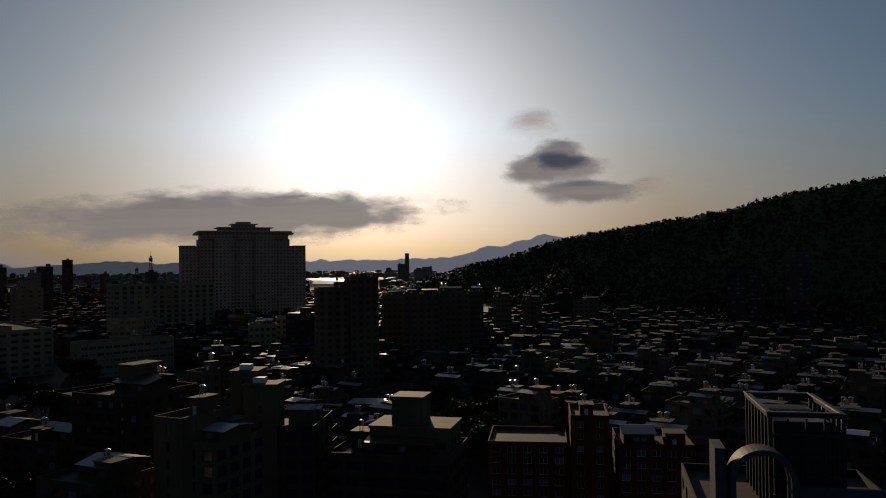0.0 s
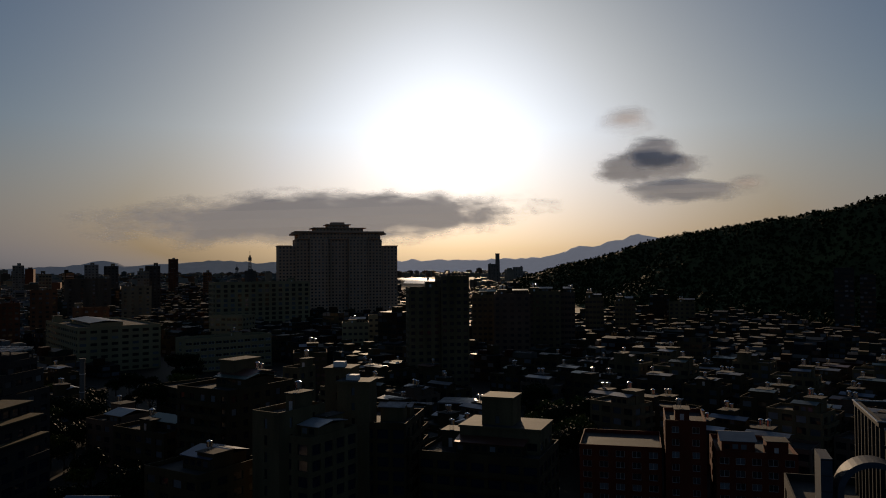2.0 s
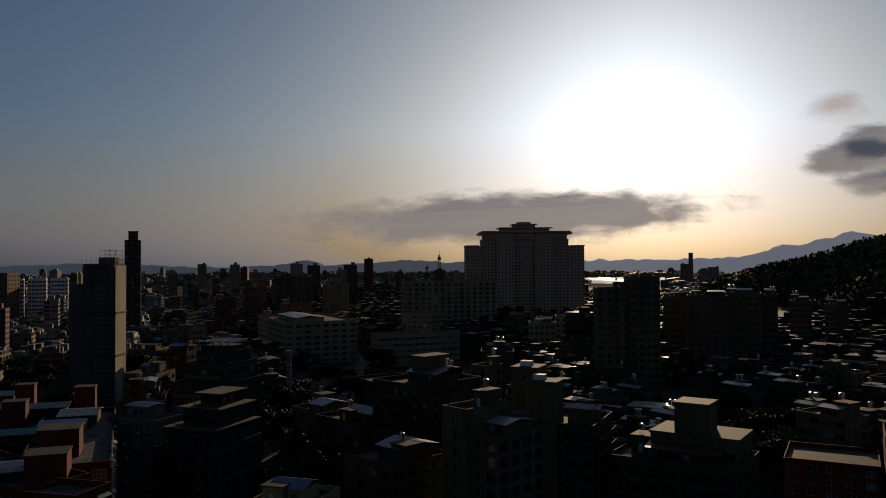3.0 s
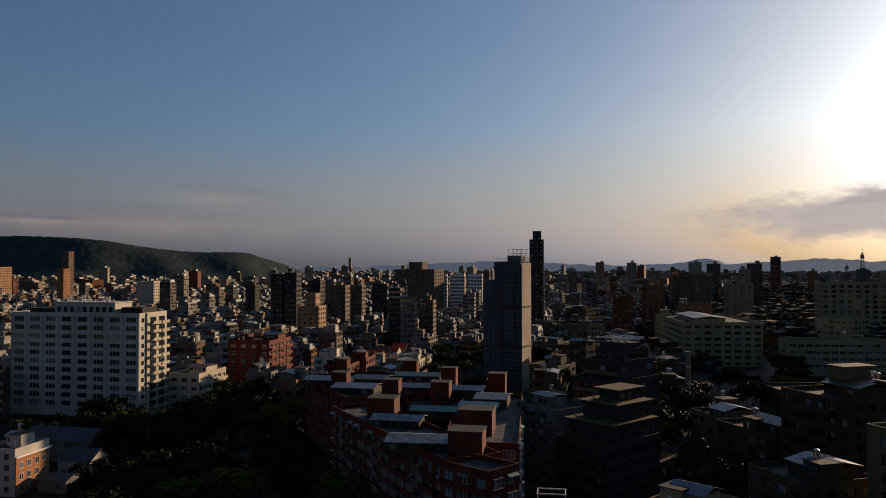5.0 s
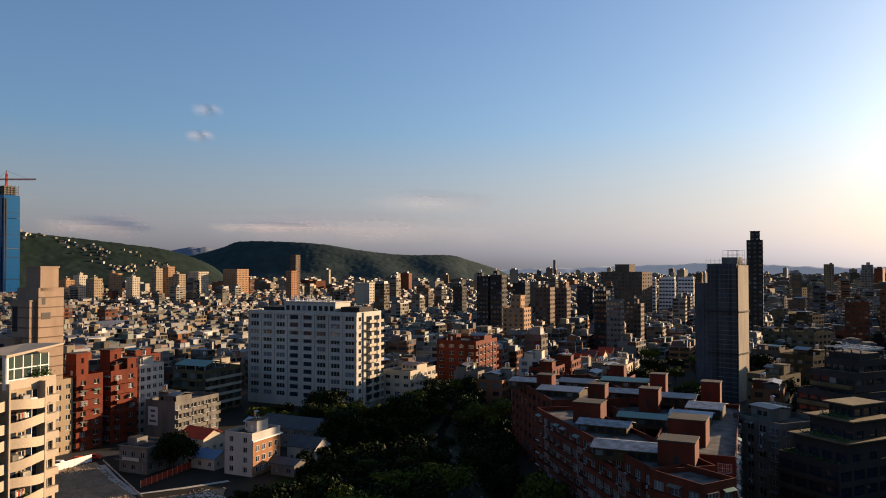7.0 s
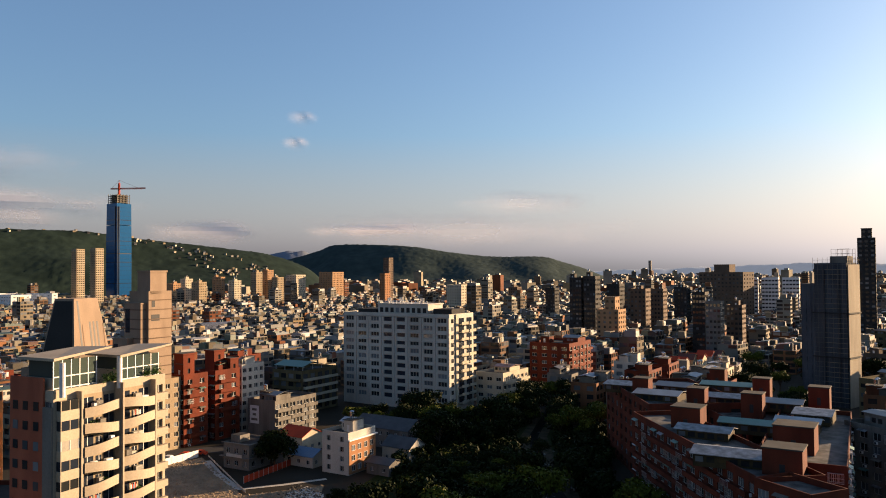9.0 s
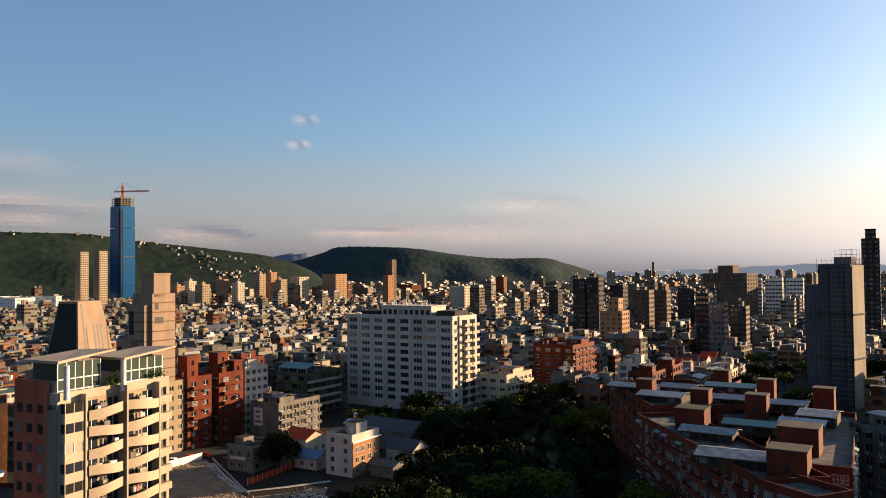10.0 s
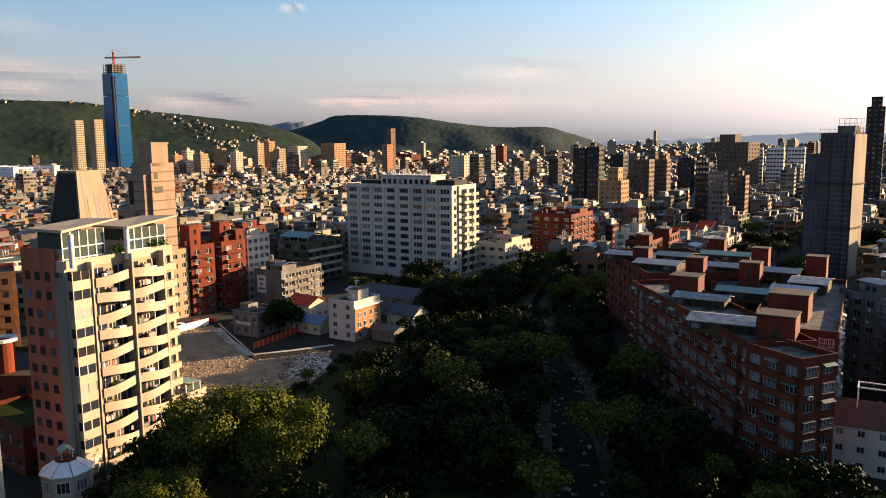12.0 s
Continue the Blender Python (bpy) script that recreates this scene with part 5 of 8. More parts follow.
cb(62.8, 356, 38, 20, 24, 22.5, 7, "redtile", "red_apartment_building", "red brick apartment building with sunlit balcony rows", cols=(4, 6, 4, 6), ow=2.6, balconies=[(1, 2, 7, "redtile", False)], clutter=(1, 2), seed=4)
ta = cb(90.3, 268, 40, 8, 10, 22.5, 7, "redtile", "red_apartment_building", "narrow red tiled apartment building beside the lot", cols=(3, 2, 2, 2), ow=2.0, balconies=[(1, 2, 7, "redtile", False)], clutter=(0, 1), seed=5, fittings=0.2)
tb_ = cb(88.2, 276, 40, 8, 11, 22.5, 7, "redtile", "red_apartment_building", "red tiled apartment building with brick stair tower", cols=(3, 2, 2, 2), ow=2.0, balconies=[(1, 2, 8, "redtile", False)], clutter=(1, 1), seed=6, fittings=0.2)
for t_, x_ in ((ta, 0.5), (tb_, 0.4), (tb_, 3.2)):
    block_part(t_, "stair_tower", x_, x_ + 4.6, 2.2 if x_ < 2 else 6.9, 6.8 if x_ < 2 else 10.6, 22.5, 29.5 if x_ < 2 else 26.5, "redtile", (0, 1, 0, 0), 1.0, label="red tiled stair tower")
cb(86.4, 286, 40, 5, 11, 23, 8, "white", label="cream white apartment building with window grilles", cols=(2, 4, 2, 3), clutter=(1, 1), seed=7)
cb(92.2, 262, 40, 9, 10, 22, 7, "tan", label="yellowish tan apartment building with caged balconies", cols=(3, 3, 3, 2), balconies=[(0, 1, 3, "tan", False)], seed=8)
tgb = cb(84.1, 274, 40, 13, 21, 11.6, 4, "grey", label="grey apartment house with white banner and tin roof", cols=(0, 6, 0, 6), ow=2.6, balconies=[(1, 2, 6.5, "grey", False)], clutter=(1, 1), seed=9)
b = Mesh()
b.box(1.2, 5.4, -0.08, -0.01, 4.2, 10.4, "whitepaint")
banner = part("banner", b, tgb, "white wall banner with grey bars")
for z, w_ in ((8.6, 2.2), (6.9, 1.6), (5.2, 3.0)):
    b = Mesh()
    b.box(3.3 - w_ / 2, 3.3 + w_ / 2, -0.1, -0.083, z, z + 0.8, "grey")
    part("banner_bar", b, banner)
tc = cb(85.9, 231, 42, 10, 11, 7.0, 2, "grey", "concrete_house", "weathered two-storey concrete house behind the lot", cols=(3, 3, 2, 2), ow=1.4, seed=10, roof="dark", parapet=0.5)
for z_, o_ in ((3.4, 0.9), (7.3, 0.5)):
    b = Mesh()
    b.box(-o_, 10 + o_, -o_, -0.003, z_, z_ + 0.22, "grey")
    b.box(10.003, 10 + o_, 0, 11 + o_, z_, z_ + 0.22, "grey")
    part("eave_slab", b, tc, "stained concrete eave slab")
b = Mesh()
b.box(2.0, 8.0, -0.9, -0.8, 3.62, 4.5, "white")
part("balcony_parapet", b, tc, "pale balcony parapet")
b = Mesh()
b.box(1.0, 4.5, 2.0, 6.0, 7.1, 9.2, "grey", top="dark")
part("stair_hut", b, tc)
white_house = cb(78.9, 220, 40, 9.5, 12.5, 10.8, 4, "white", "white_house", "white four-storey house with tan sunlit brick front", cols=(2, 0, 2, 0), ow=1.3, oh=1.5, seed=12, clutter=(1, 1))
cb(67.6, 322, 38, 13, 22, 13.5, 4, "cream", label="cream apartment house with long sunlit parapets", cols=(3, 6, 3, 6), ow=2.4, balconies=[(1, 3, 10, "cream", False)], clutter=(1, 1), seed=14)
# cream bands on the sunward face put its sunlight into the colour
tgr = cb(82.2, 318, 40, 16, 22, 16, 5, "dimtile", label="dull brown walk-up apartment block with green sheet roof", cols=(4, 5, 4, 5), ow=2.8, oh=1.9, bands=((0, "dimtile"), (1, "cream")), clutter=(0, 1), seed=15, windows="joined")
b = Mesh()
b.gable(0.5, 15.5, 1, 13, 18.6, 20.2, "green")
part("shed_roof", b, tgr, "green sheet-metal roof")
for x in (0.6, 5.5, 10.4, 15.2):
    for y in (1.2, 12.6):
        b = Mesh()
        b.box(x, x + 0.2, y, y + 0.2, 16.05, 18.6, "alu")
        part("shed_post", b, tgr)
cb(81.3, 350, 34, 11, 13, 14, 4, "cream", label="cream walk-up block with sunlit balconies beside the slab", cols=(4, 4, 4, 4), ow=2.6, bands=((1, "cream"),), clutter=(1, 1), seed=63, windows="joined")
t = cb(92.6, 262, 42, 9, 9, 50, 16, "taupe", "tan_tower", "slender tan tiled tower with stepped top", cols=(0, 0, 1, 2), ow=1.2, oh=1.6, seed=16)
block_part(t, "core", 3.0, 9, 0.6, 7, 50, 57, "taupe", (0, 0, 1, 1))
for z in range(3, 50, 3):
    b = Mesh()
    b.box(9.003, 9.12, 0.1, 8.9, z, z + 0.3, "brown")
    part("string_course", b, t)
for x0, x1, y0, z1, lab_ in ((0.4, 8.0, -2.2, 47, "projecting upper shoulder"), (-2.4, 4.5, -4.4, 36, "projecting lower shoulder")):
    b = Mesh()
    b.box(x0, x1, y0, -0.01 if y0 > -3 else -2.22, 0, z1, "taupe")
    b.box(x0 - 0.15, x1 + 0.15, y0 - 0.15, -0.02 if y0 > -3 else -2.23, z1, z1 + 0.4, "taupe")
    part("shoulder", b, t, lab_)
    for z in range(3, int(z1), 3):
        b = Mesh()
        b.box(x0 - 0.05, x1 + 0.05, y0 - 0.05, y0 - 0.003, z, z + 0.4, "brown")
        b.box(x1 + 0.003, x1 + 0.06, y0, y0 + 2.0, z, z + 0.4, "brown")
        part("string_course", b, t)
    b = Mesh()
    b.box(x0 + 0.5, x0 + 2.6, y0 - 0.05, y0 - 0.003, z1 - 9, z1 - 1.5, "darkglass")
    part("dark_glazing", b, t, "dark glazed recess")
    for k in range(6):
        b = Mesh()
        b.box(x1 + 0.003, x1 + 0.05, y0 + 0.6, y0 + 1.3, 10 + k * 4.2, 12 + k * 4.2, "glass")
        part("window", b, t)
# black panels on the closed wall in place of shaded loggias
b = Mesh()
b.box(9.003, 9.06, 1.2, 2.4, 46.0, 48.0, "black")
b.box(9.003, 9.06, 1.0, 4.2, 41.6, 43.6, "black")
part("loggia_opening", b, t, "black panel standing in for a shaded loggia")


def tan_front(t, w, d):
    """The tan brick front of the white house: a thin facing with white-framed windows and a cornice."""
    m0 = pose(w, 0, 0, 0, 0, 90)
    b = Mesh()
    b.box(0.2, d - 0.2, -0.15, -0.01, 0.2, 9.4, "tanbrick")
    part("brick_facing", b, t, "tan brick facing", m0)
    for k in range(3):
        for x in (1.3, 4.0, 6.9, 9.6):
            window_part(t, window_mesh(1.5, 1.6, 2, "whitepaint"), m0 @ pose(x + 0.75, -0.22, 1.0 + k * 2.8))
    b = Mesh()
    b.box(-0.3, d + 0.3, -0.7, -0.01, 9.5, 9.9, "whitepaint")
    part("cornice", b, t, "white cornice", m0)


tan_front(white_house, 9.5, 12.5)


def pyramid_block():
    p, yaw = P(97.3, 178), 52
    keep(p.x, p.y, 18)
    t = CB("stepped_apartment_building", "tan building with tapered monumental roof tower", "building", p, yaw, 14, 16, 36, 12, wall="taupe", cols=(3, 4, 3, 4), windows="joined")
    b = Mesh()
    pts = [(3.5, 1, 36), (13.5, 1, 36), (13.5, 12, 36), (3.5, 12, 36), (6, 3, 51.5), (11.2, 3, 51.5), (11.2, 9.5, 51.5), (6, 9.5, 51.5)]
    b.solid(pts, [(0, 1, 5, 4), (1, 2, 6, 5), (2, 3, 7, 6), (3, 0, 4, 7), (4, 5, 6, 7)], "taupe")
    part("roof_tower", b, t, "tapered tan roof tower")
    b = Mesh()
    b.solid([(3.9, 0.96, 36.4), (12.9, 0.96, 36.4), (10.9, 2.86, 51.0), (6.3, 2.86, 51.0)], [(0, 1, 2, 3)], "dark")
    part("roof_glazing", b, t, "dark slate-clad sloping face")
    for y, z0, z1 in ((6.4, 41, 46.5), (7.4, 40, 46.5), (8.4, 41, 46.5), (3.6, 37.0, 51)):
        b = Mesh()
        b.solid([(13.52 - (z - 36) * 2.3 / 15.5, y + k, z) for z in (z0, z1) for k in (0, 0.45)], [(0, 1, 3, 2)], "black")
        part("slot", b, t, "narrow dark slot")
    for y in (4.4, 10.2):
        b = Mesh()
        b.solid([(13.53 - (z - 36) * 2.3 / 15.5, y + k, z) for z in (36.2, 46.0) for k in (0, 0.18)], [(0, 1, 3, 2)], "brown")
        part("joint", b, t, "brown joint line")


pyramid_block()


def small_house(az, d, yaw, w, dep, h, ridge, wall, roofm, label, name="house", far=False):
    p = P(az, d)
    keep(p.x, p.y, max(w, dep) * 0.7 + 3)
    t = thing(name, label, "house", pose(p.x, p.y, 0, 0, 0, yaw), "low houses")
    b = Mesh()
    hs = []
    cs = [Vector((-w / 2, -dep / 2, 0)), Vector((w / 2, -dep / 2, 0)), Vector((w / 2, dep / 2, 0)), Vector((-w / 2, dep / 2, 0))]
    for i in range(4):
        o, e = cs[i], cs[(i + 1) % 4]
        ln = (e - o).length
        hs += facade(b, o, (e - o).normalized(), ln, 0, max(1, int(h / 2.8)), h / max(1, int(h / 2.8)), max(1, int(ln / 3)), 1.2, 1.2, 0.9, wall)
    for x in (-w / 2, w / 2):
        b.face([(x, -dep / 2, h), (x, dep / 2, h), (x, 0, ridge - 0.1)], wall)
    part("wall", b, t)
    g = Mesh()
    for m, hh, k, c in hs:
        if far:
            g.face([m @ Vector(q) for q in ((-0.6, 0.06, 0), (0.6, 0.06, 0), (0.6, 0.06, hh), (-0.6, 0.06, hh))], "glass")
        else:
            window_part(t, window_mesh(1.2, hh, 2), m)
    if far:
        part("glazing", g, t, kind="stuff")
    b = Mesh()
    b.gable(-w / 2, w / 2, -dep / 2, dep / 2, h, ridge, roofm)
    part("roof", b, t)
    return t


small_house(81.9, 236, 40, 11, 7, 3.2, 5.0, "white", "bluesheet", "low house with a blue sheet-metal roof")
small_house(82.3, 257, 35, 11, 9, 4.8, 7.2, "cream", "redsheet", "house with a bright red sheet roof")
small_house(75.9, 258, 38, 22, 10, 6.2, 9.2, "grey", "slate", "grey house with dark pitched slate roof")
small_house(74.9, 236, 38, 10, 8, 4.6, 7.2, "white", "slate", "pale house with dark pitched roof")
small_house(76.3, 222, 38, 8, 6, 3.2, 4.4, "grey", "slate", "low grey outbuilding with a dark roof")
def verges(t, w, dep, h, ridge):
    for s in (-1, 1):
        for e in (-1, 1):
            b = Mesh()
            b.bar((s * (w / 2 + 0.25), e * (dep / 2 + 0.3), h + 0.1), (s * (w / 2 + 0.25), 0, ridge + 0.25), 0.28, "whitepaint", 4)
            part("verge", b, t, "white verge")
    for x in (-2.6, 2.6):
        for y in (-1.8, 1.8):
            b = Mesh()
            b.box(x - 0.08, x + 0.08, y - 0.08, y + 0.08, ridge - 1.2, ridge + 2.6, "whitepaint")
            part("pergola_post", b, t)
    for x0, x1, y0, y1 in ((-2.8, 2.8, -1.9, -1.7), (-2.8, 2.8, 1.7, 1.9), (-2.7, -2.5, -1.7, 1.7), (2.5, 2.7, -1.7, 1.7)):
        b = Mesh()
        b.box(x0, x1, y0, y1, ridge + 2.6, ridge + 2.78, "whitepaint")
        part("pergola_beam", b, t)


verges(small_house(42.4, 150, 42, 13, 11.5, 8.5, 11.5, "white", "brownroof", "white house with a large brown tiled roof"), 13, 11.5, 8.5, 11.5)

# a row of red-roofed houses, pale sheds and a barrel-roofed hall further off
for i in range(9):
    s = i / 8
    small_house(57.6 - 4.8 * s, 386 + 78 * s + 6 * (i % 2), 38, 8.2, 9, 8.5, 11.2, ("cream", "white", "tan")[i % 3], ("redsheet", "brownroof")[i % 3 == 2], "narrow house with red pitched roof in a row", far=True)
cb(86.6, 374, 40, 13, 14, 17, 5, "redtile", "red_apartment_building", "low red tiled apartment block with roof hut", cols=(4, 4, 4, 4), clutter=(1, 1), seed=61, windows="joined")
for az, d, w in ((100.9, 1180, 46), (99.3, 1230, 40), (101.6, 1260, 34)):
    cb(az, d, 34, w, 26, 27, 6, "whitepaint", "white_warehouse", "long white industrial building below the hill", cols=(6, 3, 6, 3), ow=3, oh=1, sill=1.6, windows="joined", group="white warehouses")


def barrel_hall(p, yaw, w, dep, h):
    keep(p.x, p.y, 20)
    t = thing("sports_hall", "hall with pale grey barrel-vaulted roof", "hall", pose(p.x, p.y, 0, 0, 0, yaw))
    b = Mesh()
    b.box(-w / 2, w / 2, -dep / 2, dep / 2, 0, h, "grey")
    part("wall", b, t)
    b, n = Mesh(), 14
    for i in range(n):
        q = [(-w / 2 - 0.4 + (w + 0.8) * k / n, h + 5.0 * math.sin(math.pi * k / n)) for k in (i, i + 1)]
        b.face([(q[0][0], -dep / 2, q[0][1]), (q[1][0], -dep / 2, q[1][1]), (q[1][0], dep / 2, q[1][1]), (q[0][0], dep / 2, q[0][1])], "tin")
        for y in (-dep / 2, dep / 2):
            b.face([(q[0][0], y, h), (q[1][0], y, h), (q[1][0], y, q[1][1]), (q[0][0], y, q[0][1])], "grey")
    part("vaulted_roof", b, t, "pale metal barrel roof")


barrel_hall(P(88.1, 663), 20, 26, 30, 11)

# fences of the lot
def fence(name, a, b_, h, material, label, step=2.0):
    a, b_ = Vector((*a, 0)), Vector((*b_, 0))
    yaw = math.degrees(math.atan2(b_.y - a.y, b_.x - a.x))
    t = thing(name, label, "fence", pose(a.x, a.y, 0, 0, 0, yaw))
    ln = (b_ - a).length
    n = int(ln / step)
    panel, post = Mesh(), Mesh()
    panel.box(0.04, ln / n - 0.04, -0.03, 0.03, 0.1, h, material)
    post.box(-0.05, 0.05, -0.06, 0.06, 0, h + 0.1, "alu")
    pm, qm = panel.data("panel"), post.data("post")
    for i in range(n):
        part("panel", pm, t, m=pose(i * ln / n, 0, 0))
        part("post", qm, t, m=pose(i * ln / n, 0, 0))
    return t


fence("hoarding", (-238, -14), (-253, 3), 2.2, "whitepaint", "white panel hoarding along the sandy lot")
fence("red_fence", (-217.5, 14.2), (-233, 28.6), 1.9, "redsheet", "red sheet fence in front of the house")
strip("lot_path", [(-247, 5.2), (-230, 8.0), (-212, 12.6), (-212.5, 24), (-214.5, 36)], [2.6, 2.4, 2.0, 1.6, 1.6], 0.09, "white", "pale concrete strip along the lot edge", "path")
fence("low_wall", (-252, 6), (-208, 14), 0.6, "white", "low pale concrete lot wall", 4)
strip("road", [(-262, -30), (-262, 6), (-258, 40), (-276, 70)], 9, 0.06, "asphalt", "narrow asphalt street behind the lot", "road")
strip("riverside_road", [(-90, 92), (-80, 70), (-70, 40)], 6, 0.07, "asphalt", "narrow asphalt lane beside the brick block", "road")


def car(p, yaw, paint, label):
    t = thing("parked_car", label, "car", pose(p.x, p.y, 0.06, 0, 0, yaw), "parked cars")
    b = Mesh()
    prof = [(-2.1, 0.35), (-2.1, 0.8), (-1.3, 0.92), (-0.8, 1.42), (0.9, 1.42), (1.5, 0.95), (2.1, 0.9), (2.15, 0.35)]
    l, r = [(x, -0.85, z) for x, z in prof], [(x, 0.85, z) for x, z in prof]
    n = len(prof)
    b.solid(l + r, [tuple(range(n - 1, -1, -1)), tuple(range(n, 2 * n))] + [(i, i + 1, n + i + 1, n + i) for i in range(n - 1)], paint)
    part("body", b, t)
    g = Mesh()
    g.box(-0.75, 0.85, -0.87, -0.853, 0.98, 1.34, "darkglass")
    g.box(-0.75, 0.85, 0.853, 0.87, 0.98, 1.34, "darkglass")
    part("side_glass", g, t)
    w = Mesh()
    w.solid([(0.32 * math.cos(a), y, 0.32 + 0.32 * math.sin(a)) for y in (-0.1, 0.1) for a in (i * math.pi / 6 for i in range(12))],
            [tuple(range(11, -1, -1)), tuple(range(12, 24))] + [(i, (i + 1) % 12, 12 + (i + 1) % 12, 12 + i) for i in range(12)], "black")
    wm = w.data("wheel")
    r = Mesh()
    r.solid([(0.19 * math.cos(a), y, 0.32 + 0.19 * math.sin(a)) for y in (-0.115, 0.115) for a in (i * math.pi / 6 for i in range(12))],
            [tuple(range(11, -1, -1)), tuple(range(12, 24))] + [(i, (i + 1) % 12, 12 + (i + 1) % 12, 12 + i) for i in range(12)], "steel")
    rm = r.data("rim")
    for x in (-1.35, 1.35):
        for y in (-0.8, 0.8):
            wh = part("wheel", wm, t, m=pose(x, y, 0))
            part("rim", rm, wh)
    return t


for az, d, yaw, c in ((90.2, 255, 60, "redsheet"), (89.2, 256, 60, "redsheet"), (91.3, 252, 60, "whitepaint"), (70.5, 262, 130, "whitepaint"), (71.2, 258, 130, "alu"), (69.5, 262, 130, "black")):
    car(P(az, d), yaw, c, {"redsheet": "red car parked on the street", "whitepaint": "white car parked by the kerb", "alu": "silver car parked by the kerb", "black": "black car parked by the kerb"}[c])

# ---- towers and slabs further off ----
J = dict(windows="joined")


def scaffold_tower():
    p, yaw = P(44.6, 356), 22
    keep(p.x - 5, p.y + 10, 26)
    t = CB("scaffolded_tower", "tower wrapped in grey scaffold netting, one edge sunlit", "building", p, yaw, 13, 10, 58.5, 17, wall="net", cols=(4, 4, 4, 4), ow=2.6, oh=2.2, sill=0.5, parapet=0.2, windows="joined", glass="net")
    CB("scaffolded_tower_wing", "lower wing wrapped in grey scaffold netting", "building", p - U(yaw) * 13.2 + U(yaw + 90) * 1, yaw, 6, 9, 50, 15, wall="net", cols=(3, 3, 3, 3), ow=2.6, oh=2.2, sill=0.5, parapet=0.2, windows="joined", glass="net")
    b = Mesh()
    for x in [i * 1.98 for i in range(8)]:
        b.bar((x, -1.0, 0), (x, -1.0, 61), 0.06, "grey")
        b.bar((13.9, x * 0.72, 0), (13.9, x * 0.72, 61), 0.06, "grey")
    for k in range(31):
        b.bar((0, -1.0, k * 2), (13.9, -1.0, k * 2), 0.05, "grey")
        b.bar((13.9, -1, k * 2), (13.9, 10, k * 2), 0.05, "grey")
    for x in (6.5, 8.5, 10.5, 12.5, 13.6):
        b.bar((x, 1.5, 58), (x, 1.5, 64.5), 0.07, "grey")
        b.bar((x, 7.5, 58), (x, 7.5, 64.5), 0.07, "grey")
    for z in (60.5, 62.5, 64.4):
        b.bar((6.5, 1.5, z), (13.6, 1.5, z), 0.06, "grey")
        b.bar((6.5, 7.5, z), (13.6, 7.5, z), 0.06, "grey")
    part("scaffold", b, t, "tube scaffold", kind="stuff")
    b = Mesh()
    b.box(5.8, 12.8, 1.8, 7.2, 58.5, 61.5, "grey")
    part("bare_core", b, t, "bare concrete head of the lift core")
    # sunlight on this end is put into the pale colour of its netting
    b = Mesh()
    b.box(14.02, 14.12, -0.95, 10, 0, 58, "sunnet")
    part("end_netting", b, t, "netting coloured pale to stand for the sunlit end")
    # dark strips on the flat front stand in for the shade of recesses
    for x0, x1 in ((0.6, 4.4), (9.4, 10.4)):
        b = Mesh()
        b.box(x0, x1, -0.5, -0.3, 2, 56, "recessnet")
        part("netting", b, t, "dark netting strip standing in for recess shade")
    for k in range(1, 29):
        b = Mesh()
        b.box(4.6, 13.8, -0.98, -0.72, k * 2, k * 2 + 0.12, "tan")
        part("scaffold_board", b, t, "sandy scaffold board")
    for z in (20, 38):
        b = Mesh()
        b.box(-0.5, 14.6, -1.7, -1.0, z, z + 0.5, "dark")
        b.box(13.95, 14.6, -1.0, 10, z, z + 0.5, "dark")
        part("catch_platform", b, t)


scaffold_tower()
for az, d, yaw, wl, wr, h, m in ((41.9, 330, 14, 14, 16, 14, "dimtile"), (39.9, 372, 10, 16, 14, 18, "umber"), (41.9, 430, 16, 15, 15, 14, "brown"), (39.8, 480, 8, 14, 16, 20, "dimtile"), (41.8, 545, 14, 16, 15, 15, "dimtile"), (39.9, 620, 10, 18, 15, 22, "umber"),
                               (41.4, 720, 14, 16, 16, 19, "dimtile"), (40.3, 820, 10, 18, 18, 25, "brown"), (41.6, 950, 14, 20, 18, 22, "grey"), (40.6, 1120, 12, 20, 20, 30, "dimtile")):
    cb(az, d, yaw, wl, wr, h, max(4, int(h / 3.1)), m, label="grey apartment block on a shaded lane", cols=(4, 4, 4, 4), ow=2.4, clutter=(1, 1), seed=int(d), group="lane blocks", **J)
t = cb(42.9, 605, 42, 11, 12, 76, 24, "dark", "dark_tower", "tall dark residential tower with a notched top", cols=(3, 3, 3, 3), ow=2, **J)
block_part(t, "crown", 2.5, 9, 1, 9, 76, 83, "dark", (2, 2, 2, 2))
for az in (50.4, 49.1, 47.8):
    cb(az - 0.4, 850, 46, 15.5, 14, 46, 12, "whitepaint", "white_office_tower", "white office tower with dark window bands", cols=(5, 2, 5, 2), ow=4, oh=1.6, group="white office towers", **J)
t = cb(50.9, 800, 24, 46, 22, 52, 14, "brown", "brick_office_block", "broad brown brick office block with lit end", cols=(12, 4, 12, 4), ow=2, **J)
block_part(t, "roof_block", 14, 30, 4, 16, 52, 60, "brown", (0, 0, 0, 0))
t = cb(59.3, 510, 38, 15, 13, 30, 10, "orange", "ochre_apartment_tower", "ochre tiled apartment tower with stepped head", cols=(4, 4, 4, 4), **J)
block_part(t, "head", 5, 12, 2, 10, 30, 38.5, "orange", (2, 2, 2, 2))
